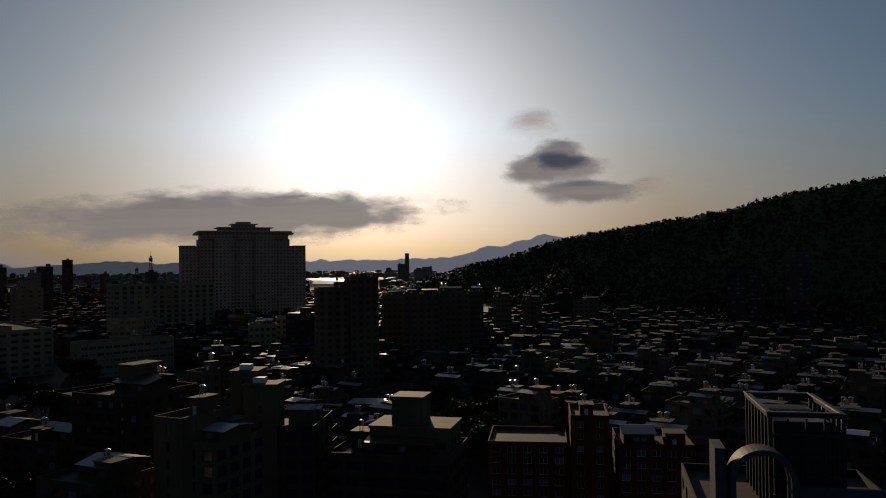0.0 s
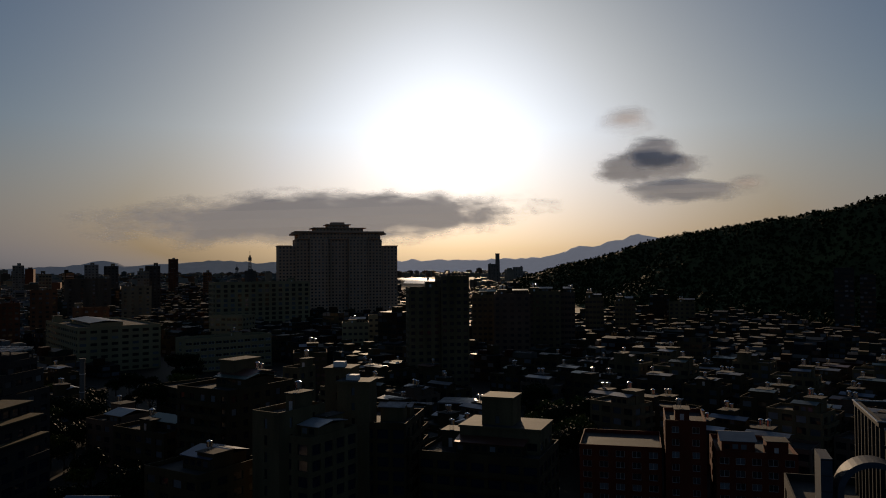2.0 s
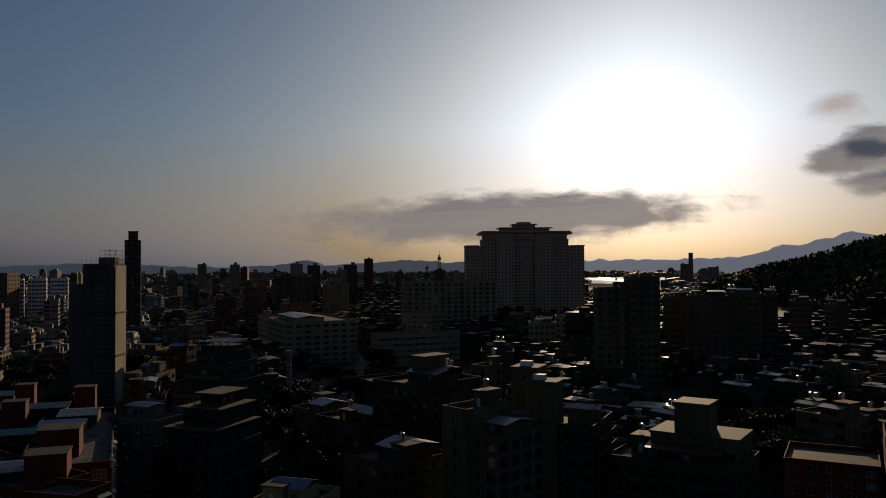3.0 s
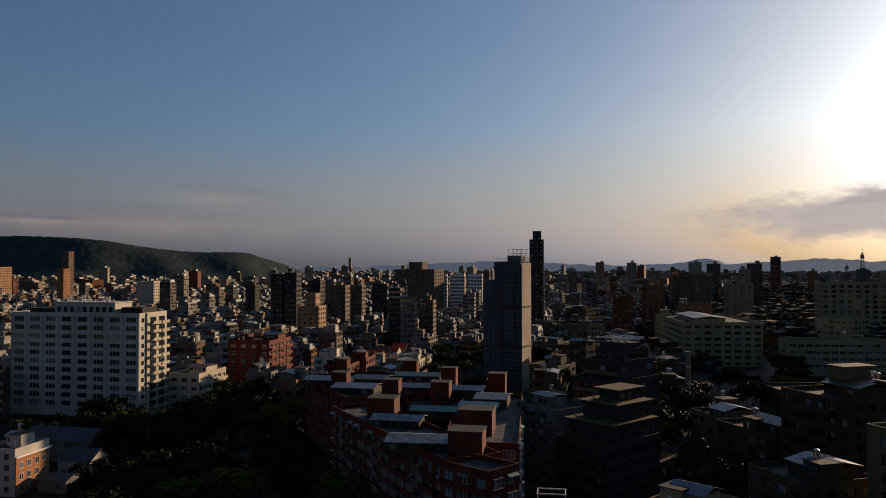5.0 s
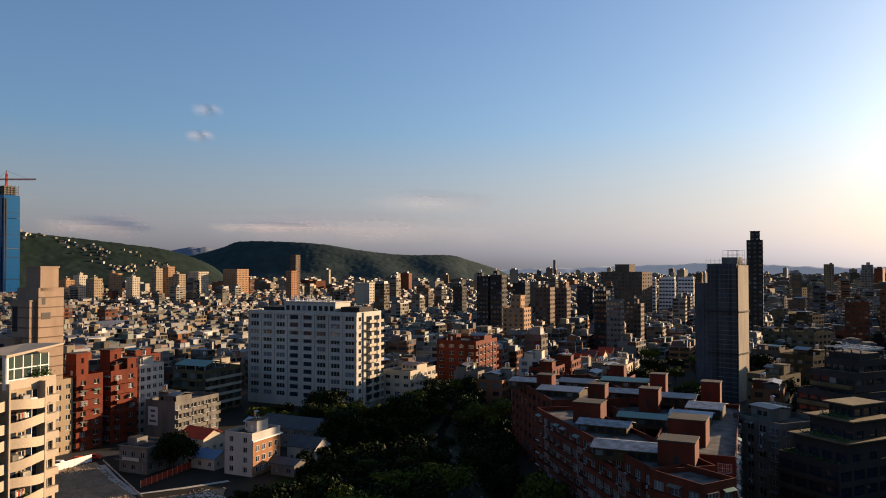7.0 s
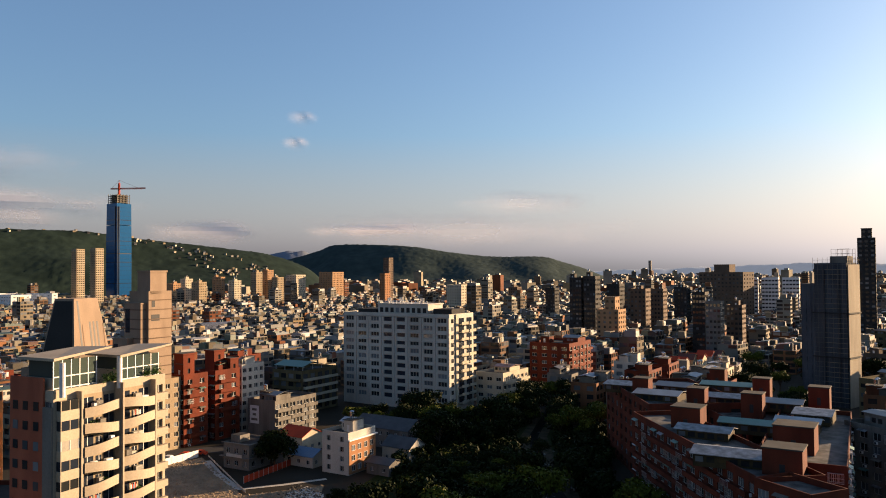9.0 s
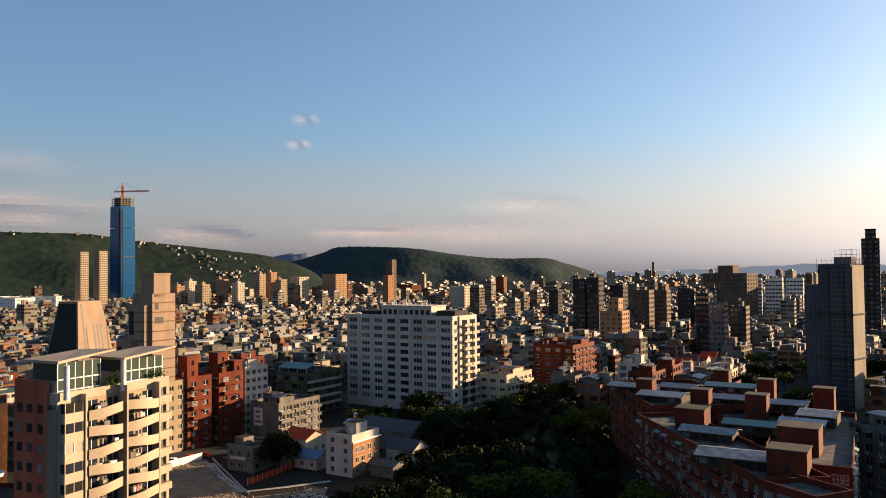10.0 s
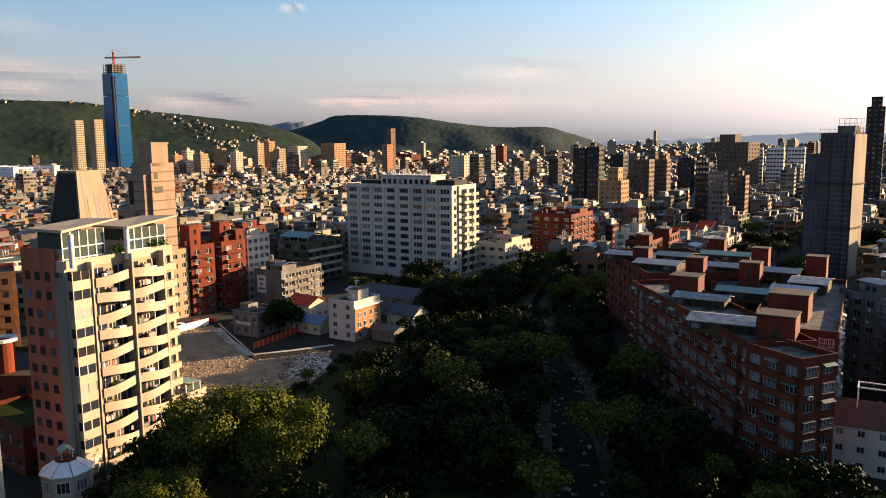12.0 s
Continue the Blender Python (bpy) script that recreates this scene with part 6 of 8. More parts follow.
for az, d, w, dd, h, m in ((60.9, 560, 9, 9, 51, "dark"), (61.9, 565, 9, 9, 50, "dark"), (59.2, 640, 11, 11, 44, "dark"), (57.4, 600, 12, 11, 41, "brown"), (56.2, 640, 10, 10, 40, "brown"), (53.4, 520, 8, 9, 41, "dark"),
                           (52.4, 500, 9, 9, 36, "grey"), (51.0, 540, 10, 10, 32, "brown"), (66.5, 900, 12, 10, 36, "brown"), (69.6, 950, 11, 11, 40, "dark"), (54.6, 700, 11, 11, 40, "dark"), (63.8, 760, 10, 10, 38, "dark")):
    cb(az, d, 38, w, dd, h, max(6, int(h / 3.2)), m, label="mid-rise apartment tower rising over the low roofs", cols=(4, 4, 4, 4), clutter=(0, 1), seed=int(az * 10), group="mid-rise towers", **J)
cb(70.6, 900, 38, 20, 14, 39, 12, "cream", "cream_apartment_tower", "cream apartment tower lit by low sun", cols=(6, 4, 6, 4), **J)
cb(75.9, 1100, 38, 10, 10, 74, 22, "brown", "slim_brown_tower", "slim brown residential tower", cols=(3, 3, 3, 3), **J)
cb(76.2, 1060, 38, 9, 12, 52, 16, "tanbrick", "slim_red_tower", "slim reddish residential tower", cols=(3, 3, 3, 3), **J)
cb(80.0, 1300, 38, 30, 28, 54, 15, "orange", "orange_apartment_block", "broad orange-tan apartment block in evening sun", cols=(8, 8, 8, 8), **J)
cb(82.6, 1280, 38, 22, 22, 50, 14, "cream", "cream_apartment_block", "cream apartment block in evening sun", cols=(6, 6, 6, 6), **J)
for az, d in ((97.3, 1268), (96.15, 1220)):
    cb(az - 0.2, d, 38, 13, 13, 91, 28, "tan", "twin_tower", "one of two pinkish residential towers below the hill", cols=(3, 4, 3, 4), bands=((0, "tan"), (1, "cream")), group="twin towers", **J)
for az, d, w, h, m in ((91.0, 1150, 14, 40, "orange"), (90.2, 1180, 12, 46, "cream"), (89.3, 1120, 16, 42, "tan"), (88.0, 1250, 14, 48, "orange"), (86.9, 1180, 13, 43, "cream"), (85.4, 1250, 12, 55, "tan"), (84.6, 1270, 13, 58, "orange"), (83.9, 1200, 12, 47, "tan"), (92.4, 1100, 18, 38, "cream")):
    cb(az, d, 38, w, 13, h, int(h / 3.3), m, label="sunlit apartment block below the wooded hill", cols=(4, 4, 4, 4), clutter=(0, 1), seed=int(az * 10), group="blocks below the hill", **J)


def glass_tower():
    p, yaw = P(94.5, 1500), 40
    keep(p.x, p.y, 40)
    t = thing("glass_skyscraper", "blue glass skyscraper under construction with a crane", "skyscraper", pose(p.x, p.y, 0, 0, 0, yaw) @ Matrix.Diagonal((1, 1, 0.93, 1)))
    w = 30.0
    for lo, hi, sc in ((0, 96, 1.0), (97.5, 150, 1.0), (151, 192, 1.0)):
        b, n = Mesh(), 12
        rows = []
        for k in range(n + 1):
            z = lo + (hi - lo) * k / n
            c = w * sc / 2 * (1 - 0.04 * max(0, (z - 110) / 80))
            rows += [(-c, -c, z), (c, -c, z), (c, c, z), (-c, c, z)]
        b.solid(rows, [(4 * k + i, 4 * k + (i + 1) % 4, 4 * k + 4 + (i + 1) % 4, 4 * k + 4 + i) for k in range(n) for i in range(4)] + [(4 * n, 4 * n + 1, 4 * n + 2, 4 * n + 3)], "blueglass")
        part("glass_body", b, t, "blue curtain wall")
        for k in range(int(lo / 8) + 1, int(hi / 8)):
            r, c = Mesh(), w * sc / 2 * (1 - 0.04 * max(0, (k * 8 - 110) / 80)) + 0.04
            r.box(-c, c, -c, c, k * 8, k * 8 + (1.2 if k % 5 == 0 else 0.3), "darkglass")
            part("floor_line", r, t)
    for x, y in ((15.1, -10.5), (15.1, -13.8), (11, -15.1)):
        r = Mesh()
        r.box(x - 0.4, x + 0.4, y - 0.8, y + 0.8, 0, 186, "darkglass")
        part("corner_mullion", r, t, "dark recessed corner strip")
    r = Mesh()
    r.box(-14.6, 14.6, -14.6, 14.6, 95.9, 97.6, "black")
    part("plant_floor", r, t, "dark recessed plant floor")
    b = Mesh()
    for k in range(5):
        b.box(-13, 13, -13, 13, 190 + k * 4, 190.6 + k * 4, "grey")
        for i in range(5):
            for j in (-12.5, 12.5):
                b.box(-12.5 + i * 6.2, -11.9 + i * 6.2, j - 0.4, j + 0.4, 190.6 + k * 4, 194 + k * 4, "grey")
                b.box(j - 0.4, j + 0.4, -12.5 + i * 6.2, -11.9 + i * 6.2, 190.6 + k * 4, 194 + k * 4, "grey")
    b.box(-9, 9, -9, 9, 190, 209, "grey")
    part("concrete_crown", b, t, "bare concrete upper floors")
    b = Mesh()
    for dx, dy in ((-1, -1), (1, -1), (1, 1), (-1, 1)):
        b.bar((dx, dy, 205), (dx, dy, 232), 0.6, "redsheet")
    for k in range(8):
        b.bar((-1, -1, 205 + k * 3), (1, 1, 208 + k * 3), 0.2, "redsheet")
    part("crane_mast", b, t)
    b = Mesh()
    j = Vector((0.64, 0.77, 0))
    for o in (0.0, 1.6):
        b.bar(j * -14 + Vector((0, 0, 220 + o)), j * 44 + Vector((0, 0, 223 + o)), 0.7, "redsheet")
    for i in range(14):
        b.bar(j * (-14 + i * 3.9) + Vector((0, 0, 220)), j * (-12 + i * 3.9) + Vector((0, 0, 222)), 0.2, "redsheet")
    part("crane_jib", b, t, "red crane jib")
    b = Mesh()
    b.bar((0, 0, 222), (0, 0, 238), 0.9, "redsheet", 6, 0.4)
    b.bar((0, 0, 237.5), j * 30 + Vector((0, 0, 224.5)), 0.18, "redsheet")
    b.bar((0, 0, 237.5), j * -12 + Vector((0, 0, 222)), 0.18, "redsheet")
    part("crane_apex", b, t, "red crane apex with tie bars")


glass_tower()

# ---- the backlit side ----
def stepped_tower():
    A, B = P(20.0, 790), P(11.45, 810)
    u = (B - A).normalized()
    w = (B - A).length
    t = thing("stepped_tower_block", "huge backlit residential tower with stepped crown", "building", pose(A.x, A.y, 0, 0, 0, math.degrees(math.atan2(u.y, u.x))))
    c = w / 2
    for name, x0, x1, y0, y1, z0, z1 in (("wing", 0, 24, 0, 26, 0, 77), ("wing", w - 22, w, 0, 26, 0, 77), ("shoulder", 17, w - 17, -3, 30, 0, 84), ("centre", 19, w - 19, -5, 30, 84, 90.5), ("bay", 30, 48, -9, -5.003, 0, 84),
                                         ("bay", w - 52, w - 34, -9, -5.003, 0, 84), ("attic", c - 24, c + 24, -3, 26, 92, 95), ("crown", c - 11, c + 10, 0, 20, 95, 98.5)):
        b, g = Mesh(), Mesh()
        n = max(1, int((z1 - z0) / 3.2))
        cs = [Vector((x0, y0, 0)), Vector((x1, y0, 0)), Vector((x1, y1, 0)), Vector((x0, y1, 0))]
        for i in range(4):
            o, e = cs[i], cs[(i + 1) % 4]
            ln = (e - o).length
            for m, hh, k, cc in facade(b, o, (e - o).normalized(), ln, z0, n, (z1 - z0) / n, max(1, int(ln / 3.4)), 1.8, 1.6, 0.9, "tower", 0.5):
                g.face([m @ Vector(q) for q in ((-0.9, 0.06, 0), (0.9, 0.06, 0), (0.9, 0.06, hh), (-0.9, 0.06, hh))], "glass")
        b.face([(x0, y0, z1), (x1, y0, z1), (x1, y1, z1), (x0, y1, z1)], "roof")
        part(name, b, t)
        part(name + "_glazing", g, t, kind="stuff")
    for x0, x1, y0, y1, z0, z1 in ((15.5, w - 15.5, -8, 32, 90.5, 92.0), (13.5, 22, -6, 30, 88.6, 90.497), (w - 22, w - 13.5, -6, 30, 88.6, 90.497), (c - 27, c + 27, -5, 27, 94.997, 95.8), (c - 13, c + 12, -2, 21, 98.5, 99.4),
                                   (c - 7, c + 6, 3, 16, 99.4, 101.5), (-0.6, 13, -0.8, 27, 77, 77.8), (w - 13, w + 0.6, -0.8, 27, 77, 77.8)):
        b = Mesh()
        b.box(x0, x1, y0, y1, z0, z1, "tower")
        part("cornice", b, t, "projecting cornice slab")
    keep_line(A.xy, B.xy, 45)


stepped_tower()
R1 = -44.0
cb(26.4, 440, R1, 15, 50, 17.5, 5, "office", "office_block", "pale tiled office block with long window rows", cols=(1, 12, 2, 12), ow=3.4, oh=1.5, seed=21, clutter=(0, 1), parapet=1.2)
cb(33.2, 462, R1, 80, 44, 24, 7, "office", "office_block", "pale office wing with continuous window rows", cols=(18, 8, 6, 8), ow=3.4, oh=1.5, clutter=(1, 1), seed=22, **J)
cb(22.5, 530, R1 + 40, 24, 18, 24, 7, "office", "office_block", "pale office link block", cols=(6, 4, 6, 4), ow=2.8, **J)
A_, B_ = P(24.4, 668), P(17.8, 690)
building("grid_office_block", "broad dark office block with gridded facade", "building", A_, B_, 24, 43, 11, "office", (14, 5, 14, 5), 3.2, 2.4, 0.5, windows="joined", clutter=(0, 0), seed=24)
keep_line(A_.xy, B_.xy, 28)


cb(26.4, 298, R1 + 6, 24, 22, 11.5, 3, "umber", "flat_hall", "low hall with dark flat roof between the offices", cols=(6, 4, 6, 4), ow=3, roof="dark", **J)
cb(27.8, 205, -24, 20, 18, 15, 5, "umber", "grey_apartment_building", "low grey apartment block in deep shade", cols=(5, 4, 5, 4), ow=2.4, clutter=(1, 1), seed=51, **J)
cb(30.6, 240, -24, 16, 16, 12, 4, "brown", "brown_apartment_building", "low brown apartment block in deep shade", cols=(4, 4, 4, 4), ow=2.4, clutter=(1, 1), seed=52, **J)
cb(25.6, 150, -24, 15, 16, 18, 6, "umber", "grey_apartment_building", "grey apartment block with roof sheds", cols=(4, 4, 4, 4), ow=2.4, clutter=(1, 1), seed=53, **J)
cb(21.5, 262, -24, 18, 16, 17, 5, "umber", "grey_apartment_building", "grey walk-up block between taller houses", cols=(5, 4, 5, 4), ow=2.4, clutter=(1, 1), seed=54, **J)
cb(57.0, 4450, 40, 14, 14, 100, 24, "grey", "distant_tower", "slim landmark tower in the far haze", cols=(2, 2, 2, 2), **J)


def pylon(p, z, h):
    t = thing("lattice_mast", "lattice radio mast on an office roof", "mast", pose(p.x, p.y, z))
    b = Mesh()
    c = [(-1.6, -1.6), (1.6, -1.6), (1.6, 1.6), (-1.6, 1.6)]
    for x, y in c:
        b.bar((x, y, 0), (x * 0.3, y * 0.3, h), 0.16, "black")
    for k in range(8):
        z0, z1 = h * k / 8, h * (k + 1) / 8
        s0, s1 = 1 - 0.7 * k / 8, 1 - 0.7 * (k + 1) / 8
        for (x, y), (x2, y2) in zip(c, c[1:] + c[:1]):
            b.bar((x * s0, y * s0, z0), (x2 * s1, y2 * s1, z1), 0.1, "black")
    part("lattice", b, t)
    d = Mesh()
    d.tube(0, 0, h * 0.8, h * 0.92, 1.5, 1.5, "grey")
    part("antenna_drum", d, t)
    d = Mesh()
    d.bar((0, 0, h), (0, 0, h * 1.15), 0.15, "black")
    part("antenna", d, t)


pylon(P(22.0, 700), 43, 24)
pylon(P(22.9, 690), 43, 14)
# paired towers: a lighter wall colour takes the place of haze before them
A_, B_ = P(10.6, 355), P(8.3, 357)
building("dark_apartment_tower", "dark backlit apartment tower", "building", A_, B_, 14, 46, 15, "dimtile", (4, 4, 4, 4), 1.8, clutter=(0, 1), seed=25, glass="darkglass", group="paired dark towers", windows="joined")
A_, B_ = P(8.25, 355), P(6.2, 358)
building("dark_apartment_tower", "dark backlit apartment tower with flared head", "building", A_, B_, 14, 51, 16, "dimtile", (4, 4, 4, 4), 1.8, clutter=None, seed=26, glass="darkglass", group="paired dark towers", windows="joined")
keep(-50, 362, 22)
for az, d, w, dd, h, m in ((4.4, 430, 20, 16, 40, "brown"), (1.9, 440, 18, 16, 41, "dimtile"), (-0.2, 450, 10, 16, 40, "brown"), (-2.2, 520, 12, 16, 34, "dimtile"), (-4.3, 560, 14, 14, 30, "dimtile"), (6.0, 470, 16, 14, 38, "dimtile"),
                           (19.0, 330, 14, 14, 20, "umber"), (13.6, 500, 18, 16, 24, "office"), (15.5, 470, 16, 16, 22, "office"), (-8.0, 640, 20, 14, 26, "dimtile")):
    A_, B_ = P(az, d), P(az - math.degrees(w / d), d)
    building("backlit_apartment_block", "backlit apartment block among the low roofs", "building", A_, B_, dd, h, max(5, int(h / 3.2)), m, (5, 4, 5, 4), 1.9, clutter=(1, 2), seed=int(d), group="backlit blocks", glass="darkglass", **J)
    keep(A_.x + w / 2, A_.y + dd / 2, w * 0.7 + 4)
for az, w, h, m in ((-18.5, 13, 52, "dark"), (-20.0, 10, 47, "dark"), (-22.2, 17, 62, "darkglass")):
    A_, B_ = P(az, 630), P(az - math.degrees(w / 630), 630)
    building("black_tower", "near-black tower against the wooded hill", "building", A_, B_, 18, h, int(h / 3.3), m, (4, 4, 4, 4), 2.2, group="black towers", **J)
    keep(A_.x + 10, A_.y + 8, 22)
for az, d, w, h in ((35.5, 900, 12, 50), (32.8, 1050, 16, 60), (31.6, 1000, 16, 58), (29.5, 900, 12, 52), (29.0, 930, 16, 58), (27.5, 1400, 16, 70), (25.2, 1200, 12, 48), (37.0, 1200, 14, 60), (39.2, 1500, 16, 62), (34.0, 800, 40, 46), (30.5, 720, 24, 40), (4.8, 1900, 26, 58), (3.0, 2000, 26, 50), (36.0, 640, 18, 40), (38.0, 560, 14, 34), (33.5, 560, 22, 30)):
    A_, B_ = P(az, d), P(az - math.degrees(w / d), d)
    building("hazy_tower", "distant tower block in evening haze", "building", A_, B_, 14, h, int(h / 3.3), "any", (4, 4, 4, 4), 2.0, group="distant towers", seed=int(d), clutter=(0, 0), **J)
    keep(A_.x + w / 2, A_.y + 7, w * 0.6 + 6)


def chimney(p, h, r):
    t = thing("chimney", "tall slim concrete chimney stack", "chimney", pose(p.x, p.y, 0))
    b = Mesh()
    b.tube(0, 0, 0, h, r, r * 0.8, "grey", 20)
    part("stack", b, t)
    b = Mesh()
    b.tube(0, 0, h, h + 2, r * 0.9, r * 0.9, "dark", 20)
    part("rim", b, t)


chimney(P(4.1, 2000), 84, 6.5)


def vent_pipe(p, h, r):
    t = thing("vent_pipe", "tall pale vent pipe beside a flat-roofed hall", "pipe", pose(p.x, p.y, 0))
    b = Mesh()
    b.tube(0, 0, 0, h, r, r, "grey", 16)
    part("shaft", b, t)
    b = Mesh()
    b.tube(0, 0, h, h + 0.5, r * 1.25, r * 1.25, "grey", 16)
    part("cap", b, t)
    for z in (h * 0.55, h * 0.8):
        b = Mesh()
        b.tube(0, 0, z, z + 0.25, r * 1.15, r * 1.15, "alu", 16)
        part("collar", b, t)


vent_pipe(P(32.9, 300), 25.0, 0.9)

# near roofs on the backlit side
# dark walls and panes below pale stair towers: shade put into the colours
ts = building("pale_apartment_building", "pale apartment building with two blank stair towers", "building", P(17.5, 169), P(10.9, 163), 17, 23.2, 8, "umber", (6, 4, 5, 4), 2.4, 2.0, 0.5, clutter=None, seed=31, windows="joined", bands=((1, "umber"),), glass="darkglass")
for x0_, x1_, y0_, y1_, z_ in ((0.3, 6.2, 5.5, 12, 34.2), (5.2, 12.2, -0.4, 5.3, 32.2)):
    block_part(ts, "stair_tower", x0_, x1_, y0_, y1_, 23.2 if y0_ > 0 else 0.2, z_, "dimtile", (1, 0, 0, 1), 0.7, label="tall blank stair tower")
    b = Mesh()
    b.box(x0_ + 1.5, x0_ + 4.0, y0_ + 1.5, y0_ + 3.5, z_ + 0.5, z_ + 1.6, "whitepaint")
    part("roof_cap", b, ts, "pale roof cap")
for x0_, x1_, y0_, z_ in ((12.6, 18.0, 6, 26.4), (13.2, 18.4, 11, 25.6)):
    b = Mesh()
    b.gable(x0_, x1_, y0_, y0_ + 4, z_, z_ + 0.7, "tin")
    part("shed_roof", b, ts)
    b = Mesh()
    b.box(x0_ + 0.2, x1_ - 0.2, y0_ + 0.2, y0_ + 3.8, 23.25, z_ - 0.1, "dimtile")
    part("shed_wall", b, ts)
keep_line(P(17, 178).xy, P(11, 175).xy, 13)
for az_, d_, w_ in ((10.6, 268, 13), (7.0, 276, 12)):
    p_ = P(az_, d_)
    t_ = thing("low_hall", "low hall with a pale flat sheet-metal roof", "hall", pose(p_.x, p_.y, 0, 0, 0, -6))
    b = Mesh()
    b.box(-w_ / 2, w_ / 2, -5, 5, 0, 9, "umber")
    part("wall", b, t_)
    b = Mesh()
    b.box(-w_ / 2 - 0.6, w_ / 2 + 0.6, -5.6, 5.6, 9.003, 9.4, "tin")
    part("roof", b, t_)
    keep(p_.x, p_.y, 11)
cb(20.0, 150, -24, 7, 13, 28.5, 9, "dimtile", "pale_apartment_building", "pale apartment building with blank gable", cols=(1, 2, 3, 4), ow=0.8, oh=1.9, clutter=(0, 1), seed=33, **J)
cb(17.8, 148, -24, 8, 14, 24, 8, "dimtile", "pale_apartment_building", "pale lower apartment wing", cols=(2, 4, 3, 4), ow=2.4, oh=2.0, sill=0.5, glass="darkglass", clutter=(1, 0), seed=34, **J)
tg = cb(23.5, 190, -24, 18, 22, 27, 9, "umber", "grey_apartment_building", "grey apartment building with glazed balconies", cols=(5, 6, 5, 6), balconies=[(0, 5, 16, "umber", False)], clutter=(2, 2), seed=35, **J)
block_part(tg, "stair_tower", 4, 9, 10, 19, 27, 33, "dimtile", (0, 0, 0, 0))
cb(18.6, 235, -20, 6, 8, 26, 8, "dimtile", "pale_apartment_building", "pale narrow apartment block", cols=(2, 2, 2, 2), clutter=(0, 1), seed=36, **J)
# lower storeys darker than the roof tower to stand for their shade
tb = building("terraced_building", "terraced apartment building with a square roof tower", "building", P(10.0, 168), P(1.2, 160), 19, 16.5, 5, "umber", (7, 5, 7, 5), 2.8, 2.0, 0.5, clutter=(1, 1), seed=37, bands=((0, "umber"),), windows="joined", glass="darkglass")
block_part(tb, "upper_terrace", 7, 25, 7, 18.5, 16.5, 21.5, "dimtile", (5, 3, 5, 3), 2.2, label="set-back upper terrace storey")
block_part(tb, "roof_tower", 11.5, 18.5, 9, 16, 21.5, 27.6, "dimtile", (1, 0, 1, 0), 1.0, label="square plastered roof tower")
keep_line(P(9, 175).xy, P(2, 170).xy, 16)
cb(-7.4, 190, -6, 19, 18, 13, 5, "redtile", "red_apartment_building", "low red brick apartment building with flat roof", cols=(5, 4, 5, 4), ow=2, clutter=None, seed=38)
cb(-10.4, 188, -6, 9, 16, 20, 7, "redtile", "red_apartment_building", "red brick stair block with small windows", cols=(2, 4, 2, 4), clutter=(0, 1), seed=39)
cb(-16.2, 188, -6, 17, 18, 14, 5, "redtile", "red_apartment_building", "red brick apartment building with pale terrace", cols=(5, 4, 5, 4), ow=2, clutter=(1, 0), seed=40)
cb(31.6, 128, 4, 11, 12, 17.5, 6, "office", "pale_roof_building", "pale building with white sheet-metal roof", cols=(4, 3, 4, 3), clutter=(1, 0), seed=41, **J)
tt = cb(38.4, 178, 1, 15, 20, 16, 5, "dark", "grey_apartment_building", "dark grey apartment building with planted stepped terraces", cols=(4, 5, 4, 5), ow=3.3, oh=2.1, sill=0.5, bands=((0, "dark"),), clutter=None, seed=42, glass="darkglass", **J)
for x0_, x1_, y0_, z0_, z1_ in ((1.2, 14.2, 3.5, 16.05, 20.2), (2.4, 13.0, 7.0, 20.25, 24.2), (4.5, 10.5, 10.5, 24.25, 27.0)):
    block_part(tt, "terrace_storey", x0_, x1_, y0_, 19.5, z0_, z1_, "dark", (4, 3, 4, 3), 2.2, "darkglass", label="set-back terrace storey")
    b = Mesh()
    b.box(x0_ - 0.8, x1_ + 0.8, y0_ - 1.2, 19.8, z1_ + 0.5, z1_ + 0.75, "dimtile")
    part("terrace_slab", b, tt, "projecting terrace slab")
    rg, c = random.Random(int(z0_)), Mesh()
    for i in range(120):
        p = Vector((rg.uniform(x0_ - 0.6, x1_ + 0.6), y0_ - 2.4 + rg.gauss(0, 0.3), z0_ + 0.5 + abs(rg.gauss(0, 0.6))))
        d = Vector((rg.gauss(0, 1), rg.gauss(0, 1), rg.gauss(0, 1))).normalized() * 0.3
        e = d.orthogonal().normalized() * 0.16
        c.face([p - d, p - e, p + d, p + e], "plant")
    part("terrace_planting", c, tt, "dark green terrace planting", kind="stuff")


def terraced_block():
    p0, yaw = P(37.7, 222), 1
    keep(p0.x - 10, p0.y + 10, 24)
    for i, (w, d, h) in enumerate(((16, 20, 24), (13, 16, 29), (10, 12, 32))):
        CB("terraced_apartment_building", "dark terraced apartment building with stepped balconies", "building", p0 + U(yaw) * -i * 1.5 + U(yaw + 90) * i * 3.5, yaw, w, d, h, int(h / 3), wall="dark", cols=(5, 4, 5, 4), ow=2.6, windows="joined",
           bands=((0, "dimtile"),), group="terraced block tiers")
    t = thing("roof_frame", "dark steel roof frame over the terraced block", "roof frame", pose(p0.x - 8.5, p0.y + 12, 32, 0, 0, yaw) @ Matrix.Diagonal((0.8, 0.8, 1, 1)))
    b = Mesh()
    b.box(-6, 6, -4, 5, 0, 2.5, "dark")
    part("plant_room", b, t)
    b = Mesh()
    for x in (-6.5, -3.2, 0, 3.2, 6.5):
        b.box(x - 0.15, x + 0.15, -5, 6, 3.4, 3.7, "alu")
        for y in (-5, 6):
            b.box(x - 0.15, x + 0.15, y - 0.15, y + 0.15, 0, 3.4, "black")
    for y in (-5, 0.5, 6):
        b.box(-7, 7, y - 0.12, y + 0.12, 3.7, 3.95, "alu")
    part("frame", b, t)


terraced_block()


